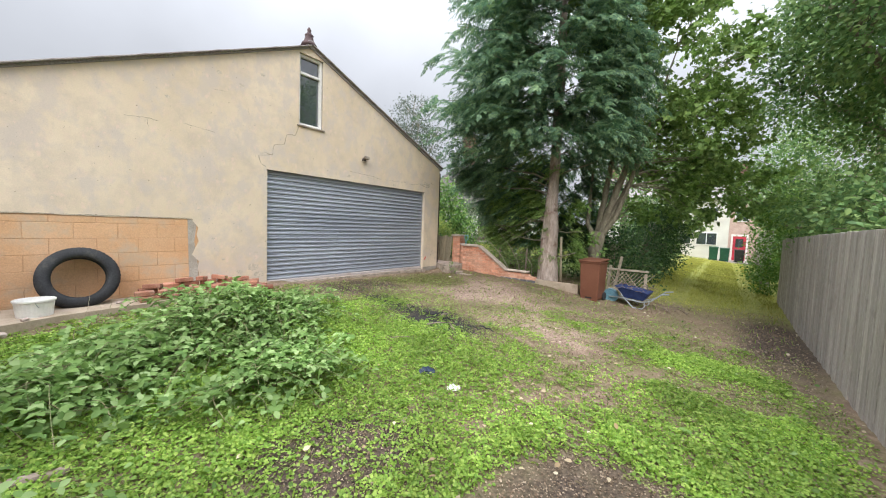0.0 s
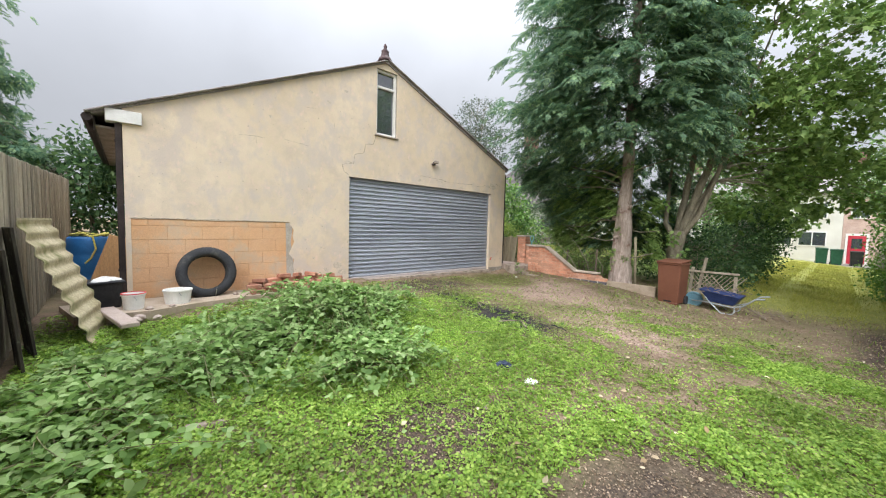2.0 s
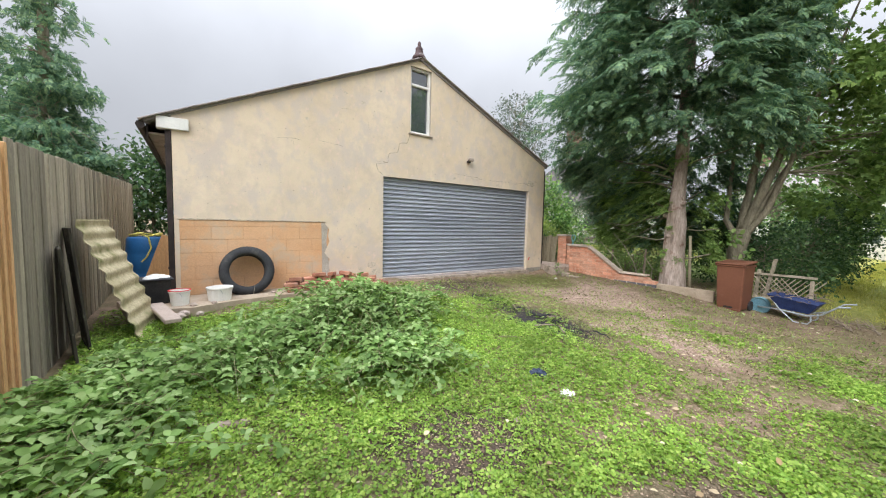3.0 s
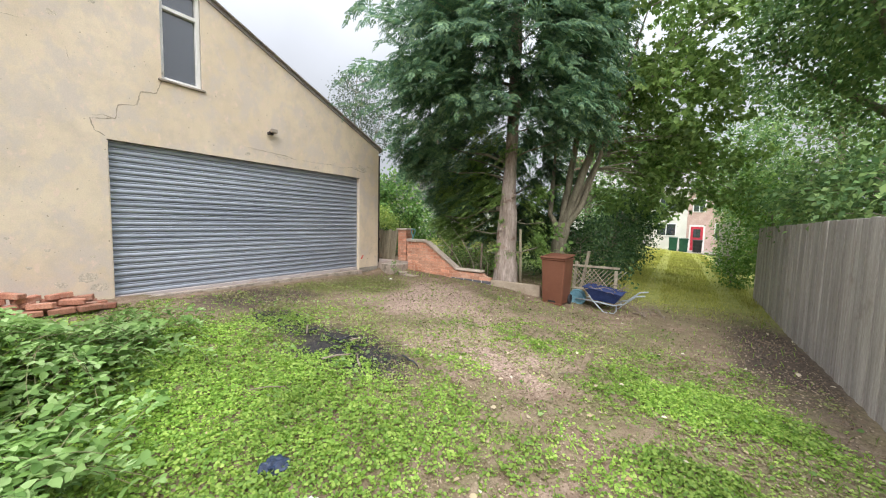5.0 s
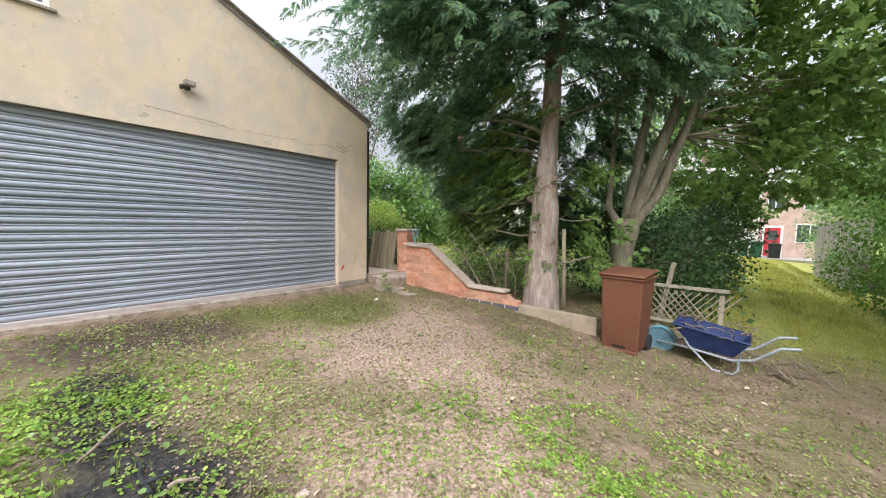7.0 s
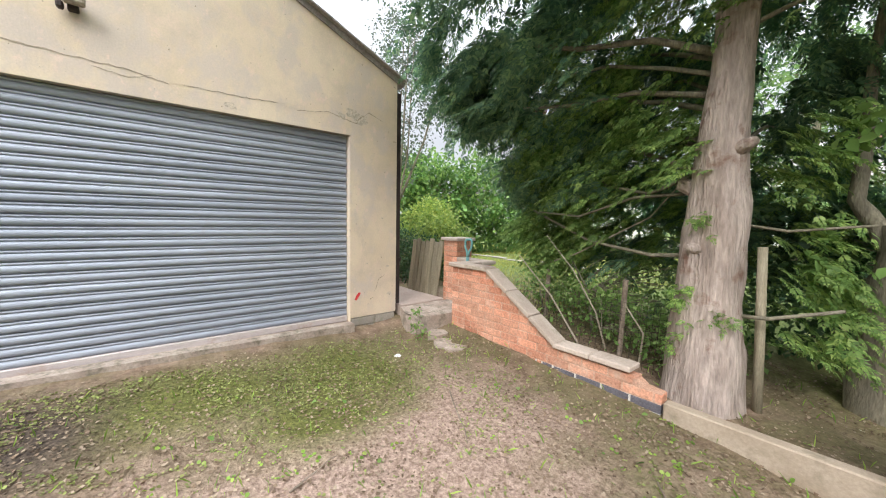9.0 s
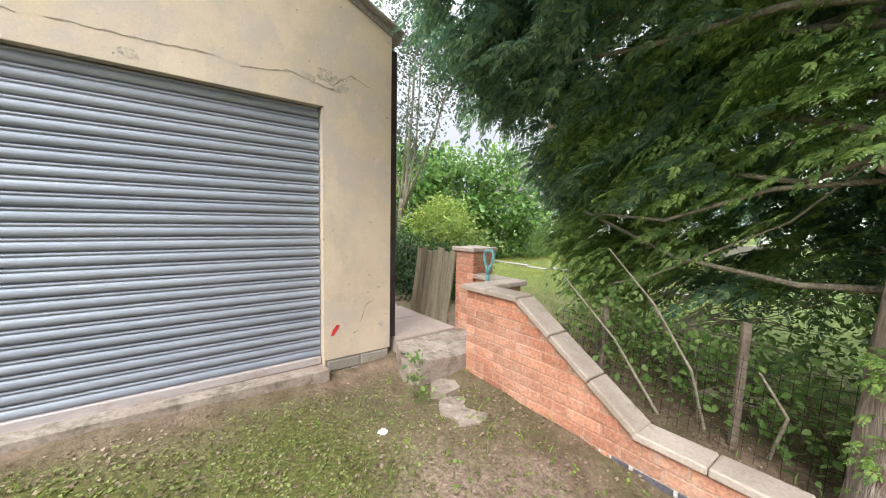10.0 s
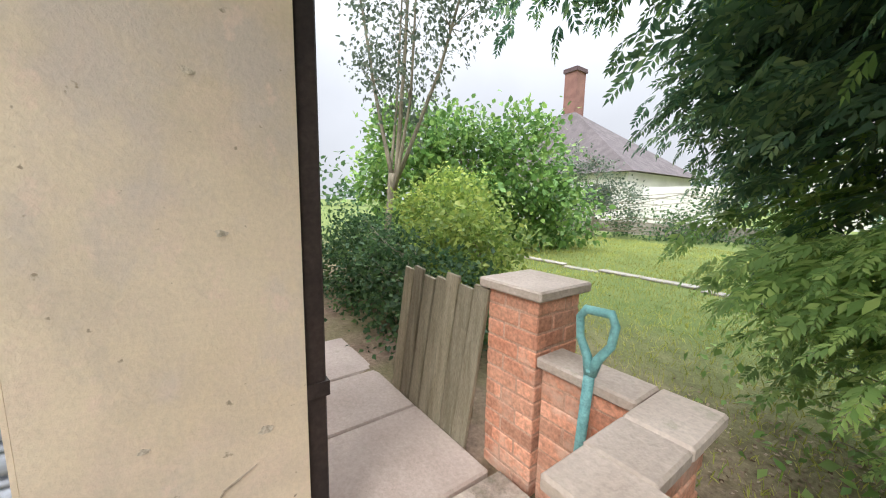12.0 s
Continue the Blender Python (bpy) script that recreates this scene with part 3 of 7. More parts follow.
# ---- ground ----
def build_ground():
    near_x = np.arange(-14, 6.01, 0.14)
    near_y = np.arange(-5, 16.01, 0.14)
    xs = np.concatenate([[-900, -300, -120, -60, -35, -22], near_x, [8, 12, 20, 40, 100, 300, 900]])
    ys = np.concatenate([[-900, -300, -120, -50, -20, -9], near_y, np.arange(17, 45, 1.0), [50, 70, 120, 300, 900]])
    X, Y = np.meshgrid(xs, ys, indexing="ij")
    rg = np.random.default_rng(3)
    Z = ground_z(X, Y) + rg.normal(0, 0.006, X.shape)
    nx, ny = X.shape
    co = np.stack([X, Y, Z], -1).reshape(-1, 3)
    idx = np.arange(nx * ny).reshape(nx, ny)
    quads = np.stack([idx[:-1, :-1], idx[1:, :-1], idx[1:, 1:], idx[:-1, 1:]], -1).reshape(-1, 4)
    me = bpy.data.meshes.new("ground")
    me.from_pydata(co.tolist(), [], quads.tolist())
    me.shade_smooth()
    ob = new("ground", me)
    tagged(ob, "bare brown soil and gravel with moss, weeds and leaf litter", "ground", kind="structure")
    m, nt, p = material("yard_soil")
    co_n = nt.nodes.new("ShaderNodeTexCoord").outputs["Object"]
    warp = noise_node(nt, 1.7, 6, 0.6)

    def patch(cx, cy, rx, ry, soft=0.35):
        mp = nt.nodes.new("ShaderNodeMapping")
        mp.inputs["Location"].default_value = (-cx / rx, -cy / ry, 0)
        mp.inputs["Scale"].default_value = (1 / rx, 1 / ry, 0)
        nt.links.new(co_n, mp.inputs[0])
        ln = nt.nodes.new("ShaderNodeVectorMath")
        ln.operation = "LENGTH"
        nt.links.new(mp.outputs[0], ln.inputs[0])
        ad = nt.nodes.new("ShaderNodeMath")
        nt.links.new(ln.outputs["Value"], ad.inputs[0])
        nt.links.new(remap(nt, warp, 0.2, 0.8, -0.45, 0.45), ad.inputs[1])
        return remap(nt, ad.outputs[0], 1 + soft, 1 - soft, 0, 1)
    fine = noise_node(nt, 38, 8, 0.7)
    mid = noise_node(nt, 7, 6, 0.6)
    col = blend(nt, remap(nt, mid, 0.35, 0.65), (0.17, 0.115, 0.08), (0.30, 0.22, 0.16))
    col = blend(nt, remap(nt, warp, 0.40, 0.60, 0, 0.75), col, (0.16, 0.145, 0.07))
    for z in ((-4.0, 6.5, 1.5, 0.9), (-2.3, 5.3, 0.9, 0.6), (-4.7, 7.3, 1.0, 0.6)):
        col = blend(nt, patch(*z), col, blend(nt, remap(nt, fine, 0.35, 0.65), (0.265, 0.18, 0.137), (0.43, 0.32, 0.255)))
    for z in ((-5.7, 7.0, 0.6, 0.6), (-5.9, 5.9, 0.4, 0.7), (-5.2, 6.6, 0.4, 0.5)):
        col = blend(nt, patch(*z, 0.5), col, blend(nt, remap(nt, fine, 0.35, 0.65), (0.09, 0.10, 0.03), (0.165, 0.165, 0.05)))
    for z in ((-0.3, 1.8, 0.95, 1.0), (-1.95, 1.4, 0.5, 0.7), (0.8, 8.0, 0.5, 2.0), (-5.8, 4.6, 0.6, 0.8)):
        col = blend(nt, patch(*z), col, blend(nt, remap(nt, fine, 0.35, 0.65), (0.042, 0.032, 0.026), (0.125, 0.095, 0.07)))
    for z in ((-3.4, 4.15, 0.85, 0.48), (-4.7, 4.2, 0.5, 0.3)):
        col = blend(nt, patch(*z, 0.3), col, blend(nt, remap(nt, fine, 0.4, 0.7), (0.018, 0.018, 0.02), (0.07, 0.062, 0.055)))
    lane = nt.nodes.new("ShaderNodeSeparateXYZ")
    nt.links.new(co_n, lane.inputs[0])
    far = remap(nt, lane.outputs[1], 9.3, 11.5)
    col = blend(nt, far, col, blend(nt, remap(nt, mid, 0.35, 0.65), (0.10, 0.14, 0.04), (0.16, 0.19, 0.06)))
    in_lane = nt.nodes.new("ShaderNodeMath")
    in_lane.operation = "MULTIPLY"
    nt.links.new(far, in_lane.inputs[0])
    nt.links.new(remap(nt, lane.outputs[0], -3.4, -2.4), in_lane.inputs[1])
    # lane strip: yellowish tint, with the clearing's brighter light put into the colour
    col = blend(nt, in_lane.outputs[0], col, blend(nt, remap(nt, mid, 0.35, 0.65), (0.27, 0.285, 0.07), (0.38, 0.37, 0.12)))
    col = blend(nt, 1.0, col, _grey(nt, remap(nt, fine, 0.25, 0.75, 0.6, 1.4)), "MULTIPLY")
    nt.links.new(col, p.inputs["Base Color"])
    p.inputs["Roughness"].default_value = 0.95
    p.inputs["Specular IOR Level"].default_value = 0.15
    relief(nt, p, fine, 0.9, 0.02)
    me.materials.append(m)


build_ground()

# ---- garage ----
GX, GY0, GY1, GYA = -6.70, -0.33, 8.09, 3.93
GZ0, GZ1, GZA = 2.98, 3.16, 4.93
SY0, SY1, SZT = 3.08, 7.49, 2.43
WY0, WY1, WZ0, WZ1 = 3.70, 4.22, 3.40, 4.78
BACK = -15.5


def build_garage():
    g = thing("wall_east", "cream rendered gable wall of an old garage, cracked and stained", "wall", kind="structure")
    window_hole = [(WY0, WZ0), (WY1, WZ0), (WY1, WZ1), (WY0, WZ1)]
    core = [(GY0, -0.4), (SY0, -0.4), (SY0, SZT), (SY1, SZT), (SY1, -0.4), (GY1, -0.4), (GY1, GZ1), (GYA, GZA), (GY0, GZ0)]
    part("core", prism(bmesh.new(), core, [window_hole], GX - 0.27, GX - 0.016), M_MORTAR, g)
    coat = [(GY0, -0.4), (SY0, -0.4), (SY0, SZT), (SY1, SZT), (SY1, 0.31), (GY1 + 0.012, 0.31), (GY1 + 0.012, GZ1), (GYA, GZA), (GY0, GZ0)]
    rnd = random.Random(5)
    hole = [(-0.27, 0.20), (1.9, 0.20)]
    z = 0.20
    while z < 1.44:
        hole.append((1.94 + rnd.uniform(-0.05, 0.06), z + 0.03))
        z += 0.11
    hole += [(1.92, 1.465)] + [(1.92 - 0.2 * k, 1.465 + rnd.uniform(-0.006, 0.008)) for k in range(1, 11)] + [(-0.27, 1.465)]
    part("render_coat", prism(bmesh.new(), coat, [window_hole, hole], GX - 0.016, GX), M_RENDER, g)
    # lines of the shutter's reveal
    part("reveal", one_box(GX - 0.26, GX - 0.004, SY1 - 0.012, SY1 - 0.002, 0.25, SZT - 0.012), M_RENDER, g)
    part("reveal", one_box(GX - 0.26, GX - 0.004, SY0 + 0.002, SY0 + 0.012, 0.25, SZT - 0.012), M_RENDER, g)
    # exposed blockwork
    z = 0.12
    row = 0
    while z < 1.45:
        h = min(0.205, 1.46 - z)
        y = -0.30 + (0 if row % 2 else -0.22)
        while y < 1.97:
            a, b = max(y, -0.30), min(y + 0.435, 1.97)
            if b - a > 0.04:
                piece("block", piece_mesh(0.02, b - a, h, M_BLOCK, 0.004), g, pose(GX - 0.017, (a + b) / 2, z))
            y += 0.438
        z += 0.208
        row += 1
    part("joint_bed", one_box(GX - 0.016, GX - 0.0135, -0.31, 2.0, 0.1, 1.47), M_PATCHMORTAR, g)
    # plinth bricks beside the door
    for r in range(3):
        y = SY1 + 0.01 - 0.1 * (r % 2)
        while y < GY1:
            a, b = max(y, SY1 + 0.01), min(y + 0.3, GY1)
            if b - a > 0.05:
                piece("plinth_block", piece_mesh(0.03, b - a - 0.012, 0.09, M_CONCRETE, 0.006), g, pose(GX - 0.012, (a + b) / 2, 0.205 - r * 0.1))
            y += 0.31
    # other walls
    for name, y0, y1, zt in (("wall_south", GY0, GY0 + 0.25, GZ0), ("wall_north", GY1 - 0.25, GY1, GZ1)):
        w = solo(name, one_box(BACK, GX - 0.272, y0, y1, -0.4, zt), M_RENDER, "cream rendered side wall of the garage", "wall", kind="structure")
    solo("wall_west", prism(bmesh.new(), [(GY0, -0.4), (GY1, -0.4), (GY1, GZ1), (GYA, GZA), (GY0, GZ0)], [], BACK - 0.25, BACK - 0.002), M_RENDER, "rendered back gable of the garage", "wall", kind="structure")
    # hairline cracks and spalls: thin raised ragged strips of darker render
    roof = thing("roof", "shallow pitched garage roof with dark tile edges", "roof", kind="structure")
    for y_e, z_e, s in ((GY0, GZ0, -1), (GY1, GZ1, 1)):
        n = (y_e - GYA, z_e - GZA)
        ln = math.hypot(*n)
        d = (n[0] / ln, n[1] / ln)
        up = (-d[1], d[0]) if s < 0 else (d[1] * -1, d[0])
        if up[1] < 0:
            up = (-up[0], -up[1])
        ext = 0.10 if s > 0 else 0.33
        a, b = (GYA, GZA), (y_e + d[0] * ext, z_e + d[1] * ext)
        th = 0.05
        part("slope", prism(bmesh.new(), [a, b, (b[0] + up[0] * th, b[1] + up[1] * th), (a[0], a[1] + th * 1.1)], [], BACK - 0.3, GX + 0.02), M_ROOF, roof)
        # verge tiles
        k = 0
        t = 0.0
        total = ln + ext
        while t < total - 0.05:
            w = min(0.27, total - t)
            cy, cz = a[0] + d[0] * (t + w / 2) + up[0] * (th + 0.004), a[1] + d[1] * (t + w / 2) + up[1] * (th + 0.004)
            ang = math.degrees(math.atan2(d[1], d[0]))
            m = Matrix.Translation((GX - 0.08, cy, cz)) @ Matrix.Rotation(math.atan2(d[1], d[0]) + (0.02 if k % 2 else -0.01), 4, "X")
            ob = piece("tile", piece_mesh(0.32, 0.285, 0.02, M_ROOF, 0.004), roof, m)
            t += 0.255
            k += 1
    ridge = bmesh.new()
    tube(ridge, [(GX + 0.04, GYA, GZA + 0.07), (BACK - 0.3, GYA, GZA + 0.07)], 0.09, 8)
    part("ridge", ridge, M_ROOF, roof)
    f = bmesh.new()
    lathe(f, [(0.001, 0), (0.15, 0.0), (0.14, 0.05), (0.10, 0.09), (0.085, 0.15), (0.075, 0.2), (0.085, 0.225), (0.05, 0.26), (0.032, 0.30), (0.04, 0.33), (0.02, 0.38), (0.001, 0.40)], 12)
    bmesh.ops.scale(f, vec=(0.9, 1.05, 0.95), verts=f.verts)
    solo("roof_finial", f, M_TERRACOTTA, "dark terracotta finial on the roof's ridge end", "finial", (GX - 0.06, GYA, GZA + 0.055), smooth=True)


build_garage()


def build_shutter():
    s = thing("roller_shutter", "closed grey galvanised roller shutter with horizontal slats", "garage door")
    pitch = 0.0875
    n = 24
    prof = [(-0.014, 0.0), (0.002, 0.001), (0.011, 0.007), (0.0165, 0.018), (0.018, 0.030), (0.0155, 0.043), (0.009, 0.053), (-0.001, 0.0565), (-0.002, 0.0600), (0.007, 0.0625), (0.0095, 0.069), (0.007, 0.076), (-0.004, 0.0795), (-0.014, 0.081), (-0.014, 0.0875)]
    bm = bmesh.new()
    y0, y1 = SY0 + 0.02, SY1 - 0.02
    front = [[bm.verts.new((x, y, z)) for x, z in prof] for y in (y0, y1)]
    rear = [[bm.verts.new((x - 0.003 - 0.02 * 0, y, z)) for x, z in prof] for y in (y0, y1)]
    for i in range(len(prof) - 1):
        bm.faces.new((front[0][i], front[1][i], front[1][i + 1], front[0][i + 1]))
        bm.faces.new((rear[0][i + 1], rear[1][i + 1], rear[1][i], rear[0][i]))
    me = finish(bm, "slat", M_SHUTTER)
    me.shade_smooth()
    for i in range(n):
        piece("slat", me, s, pose(GX - 0.085, 0, 0.335 + i * pitch))
    part("bottom_rail", one_box(GX - 0.105, GX - 0.05, y0, y1, 0.27, 0.335, 0.006), M_RAIL, s, "pinkish grey stained bottom rail")
    part("roll_cover", one_box(GX - 0.26, GX - 0.15, y0, y1, 2.25, SZT - 0.004), M_SHUTTER, s)
    for a, b in ((SY0 + 0.013, SY0 + 0.055), (SY1 - 0.055, SY1 - 0.013)):
        part("guide", one_box(GX - 0.14, GX - 0.11, a, b, 0.27, 2.42), M_WHITEPAINT, s)
    bm = bmesh.new()
    prism(bm, [(SY0 - 0.15, -0.2), (SY1 - 0.002, -0.2), (SY1 - 0.002, 0.264), (SY0 - 0.15, 0.30)], [], GX - 0.25, GX + 0.10)
    solo("threshold", bm, M_STEP, "worn concrete threshold under the shutter", "threshold", kind="structure")
    # sheet added behind the slats, shade put into its colour
    solo("backing", one_box(GX - 0.268, GX - 0.262, y0, y1, 0.27, SZT), M_DARK, "near-black sheet standing in for the unlit inside behind the shutter", "wall", kind="structure")


build_shutter()


def build_window():
    w = thing("window_1", "narrow old white-framed loft window with dark glass", "window", kind="structure")
    d0, d1 = GX - 0.14, GX - 0.05
    f = 0.05
    for n, a in (("window_frame", (WY0, WY0 + f, WZ0, WZ1)), ("window_frame", (WY1 - f, WY1, WZ0, WZ1)), ("window_frame", (WY0 + f, WY1 - f, WZ1 - f, WZ1)),
                 ("window_frame", (WY0 + f, WY1 - f, WZ0, WZ0 + f)), ("transom", (WY0 + f, WY1 - f, 4.40, 4.45))):
        part(n, one_box(d0, d1, *a[:2], *a[2:], 0.004), M_WHITEPAINT, w)
    part("pane", one_box(d0 + 0.03, d0 + 0.036, WY0 + f, WY1 - f, WZ0 + f, 4.40), M_GLASS, w)
    part("pane", one_box(d0 + 0.03, d0 + 0.036, WY0 + f, WY1 - f, 4.45, WZ1 - f), M_GLASS, w)
    part("window_sill", one_box(GX - 0.14, GX + 0.03, WY0 - 0.04, WY1 + 0.04, WZ0 - 0.035, WZ0 - 0.002, 0.006), M_FASCIA, w, "weathered wooden sill")
    # unseen floor added behind the glass, coloured as if unlit
    solo("loft_floor", one_box(-9.4, GX - 0.28, 2.2, 5.6, 3.2, 3.25), M_DARK, "added loft floor behind the window, coloured near black for the gloom", "floor", kind="structure")


build_window()

# ---- fences ----


def board_fence(label, start, end, z_top, board, gap, thick, mats, seed, name="board_fence"):
    """Upright boards from start to end, each a piece, on two rails with posts behind."""
    fence = thing(name, label, "fence")
    rnd = random.Random(seed)
    a, b = Vector((*start, 0)), Vector((*end, 0))
    d = (b - a).normalized()
    nrm = Vector((-d.y, d.x, 0))
    ang = math.degrees(math.atan2(d.y, d.x))
    ln = (b - a).length
    t, k = 0.0, 0
    hs = [1.70, 1.74, 1.78]
    while t < ln:
        p = a + d * (t + board / 2)
        zt = z_top(t)
        h = zt - gz(p.x, p.y) + 0.06
        hq = round(h * 20) / 20
        m = pose(p.x, p.y, zt - hq + rnd.uniform(-0.008, 0.008), 0, rnd.uniform(-0.3, 0.3), ang + rnd.uniform(-1, 1)) @ pose(0, (k % 2) * thick * 0.5, 0)
        piece("board", piece_mesh(board - gap, thick, hq, mats, 0.004), fence, m)
        t += board
        k += 1
    for zr in (0.35, 1.35):
        p, q = a + nrm * 0.05, b + nrm * 0.05
        bm = bmesh.new()
        tube(bm, [(p.x, p.y, gz(a.x, a.y) + zr), (q.x, q.y, gz(b.x, b.y) + zr)], 0.035, 4)
        part("rail", bm, mats, fence)
    return fence


board_fence("long fence of grey weathered close boards along the lane", (1.18, 12.6), (1.18, -1.2), lambda t: 1.50 + 0.15 * t / 8, 0.145, 0.004, 0.02, M_FENCE, 1)
board_fence("dark weathered close-board fence beside the garage", (-4.02, -1.2), (-10.6, -1.2), lambda t: 2.03 + 0.18 * t / 6, 0.115, 0.004, 0.02, M_OLDFENCE, 2)
board_fence("fence of fresh pale softwood slats with dark gaps", (1.12, -1.2), (-4.0, -1.2), lambda t: 2.0, 0.062, 0.018, 0.03, M_NEWFENCE, 3)
solo("fence_backing", one_box(-4.0, 1.12, -1.27, -1.25, -0.3, 1.95), M_OLDFENCE, "dark timber backing behind the fresh slats", "fence")
board_fence("pale grey panel fence far along the lane", (1.35, 24.5), (1.35, 17.5), lambda t: 1.75, 0.16, 0.004, 0.02, M_FENCE, 6)

# ---- brick garden wall, pier and kerb ----


def brick_row(parent, x0, x1, y, z, axis="x", depth=0.10, mat=M_BRICK, offset=0.0, limit=None, rnd=random.Random(8)):
    """One course of bricks as pieces, between two ends."""
    t = x0 - offset
    while t < x1 - 0.01:
        a, b = max(t, x0), min(t + 0.215, x1)
        if b - a > 0.035:
            c = (a + b) / 2
            if limit is None or z + 0.065 <= limit(c) + 0.02:
                me = piece_mesh(round(b - a, 2), depth, 0.066, mat, 0.004)
                j = rnd.uniform(-0.003, 0.003)
                m = pose(c, y + j, z, 0, 0, rnd.uniform(-0.6, 0.6)) if axis == "x" else pose(y + j, c, z, 0, 0, 90 + rnd.uniform(-0.6, 0.6))
                piece("brick", me, parent, m)
        t += 0.225


WALL_TOP = lambda x: 0.94 if x < -5.45 else (0.94 - (x + 5.45) * 0.58 / 0.87 if x < -4.58 else (0.36 if x < -3.92 else (0.37 if x < -3.83 else 0.30)))


def build_garden_wall():
    w = thing("garden_wall", "red brick garden wall with a sloping concrete coping", "wall")
    part("mortar_core", prism(bmesh.new(), [(-6.015, 0.19), (-3.725, 0.19), (-3.725, 0.27), (-3.84, 0.28), (-3.92, 0.34), (-4.58, 0.35), (-5.46, 0.935), (-6.015, 0.935)], [], 8.481, 8.572, "xz"), M_REDMORTAR, w)
    part("mortar_core", one_box(-6.015, -3.725, 8.479, 8.574, -0.3, 0.189), M_PALEMORTAR, w, "pale mortar round the blue bricks")
    for r in range(16):
        z = -0.10 + r * 0.075
        off = 0.1125 * (r % 2)
        blue = r < 4
        brick_row(w, -4.72 if blue else -6.02, -3.72, 8.526, z, "x", 0.10, M_BLUEBRICK if blue else M_BRICK, off, WALL_TOP)
        if blue:
            brick_row(w, -6.02, -4.73, 8.526, z, "x", 0.10, M_BRICK, off, WALL_TOP)
    part("mortar_core", one_box(-6.012, -5.925, 8.583, 9.05, 0.0, 0.935), M_REDMORTAR, w)
    part("mortar_core", one_box(-6.45, -6.014, 8.962, 9.05, 0.0, 0.935), M_REDMORTAR, w)
    for r in range(13):
        z = -0.025 + r * 0.075
        off = 0.1125 * (r % 2)
        brick_row(w, 8.58, 9.058, -5.968, z, "y", 0.10, M_BRICK, off)
        brick_row(w, -6.45, -6.022, 9.006, z, "x", 0.10, M_BRICK, off)
    for a, b in ((-6.05, -5.76), (-5.755, -5.44)):
        part("coping", one_box(a, b, 8.435, 8.615, 0.945, 0.99, 0.008), M_COPING, w, "worn concrete coping slab")
    for a, b in ((-4.60, -4.26), (-4.255, -3.93)):
        part("coping", one_box(a, b, 8.435, 8.615, 0.365, 0.41, 0.008), M_COPING, w, "worn concrete coping slab")
    for k in range(3):
        ln = 1.03 / 3
        d = Vector((0.87, 0, -0.58)).normalized()
        c = Vector((-5.44, 8.525, 0.965)) + d * (ln * (k + 0.5) + 0.005)
        m = Matrix.Translation(c) @ Matrix.Rotation(math.atan2(0.58, 0.87), 4, "Y")
        part("coping", one_box(-ln / 2 + 0.003, ln / 2 - 0.003, -0.09, 0.09, -0.02, 0.025, 0.008, m), M_COPING, w, "worn concrete coping slab")
    for a in ((-6.06, -5.875, 8.62, 8.82), (-6.06, -5.875, 8.825, 9.09), (-6.455, -6.065, 8.92, 9.09)):
        part("coping", one_box(*a, 0.94, 0.985, 0.008), M_COPING, w, "worn concrete coping slab")


def build_pier():
    p = thing("brick_pier", "weathered red brick gate pier with a flat stone cap", "pier")
    cx, cy, s = -6.62, 9.09, 0.285
    part("mortar_core", one_box(cx - s / 2 + 0.004, cx + s / 2 - 0.004, cy - s / 2 + 0.004, cy + s / 2 - 0.004, 0.1, 1.20), M_REDMORTAR, p)
    rnd = random.Random(4)
    for r in range(15):
        z = 0.09 + r * 0.075
        for side in range(4):
            ang = side * 90
            a, b = (0.18, 0.095) if (r + side) % 2 else (0.095, 0.18)
            x = -s / 2
            for ln in (a, b):
                m = Matrix.Translation((cx, cy, z)) @ Matrix.Rotation(radians(ang), 4, "Z") @ pose(x + ln / 2, -s / 2 + 0.03 + rnd.uniform(-0.002, 0.002), 0)
                piece("brick", piece_mesh(ln, 0.06, 0.065, M_BRICK, 0.005), p, m)
                x += ln + 0.01
    part("cap", one_box(cx - 0.178, cx + 0.178, cy - 0.178, cy + 0.178, 1.205, 1.25, 0.008), M_COPING, p, "flat weathered stone cap")


build_garden_wall()
build_pier()

k = bmesh.new()
box(k, -3.70, -2.62, 8.44, 8.53, -0.15, 0.235, 0.008)
solo("kerb_board", k, M_KERB, "pale concrete gravel board edging the tree bed", "kerb")

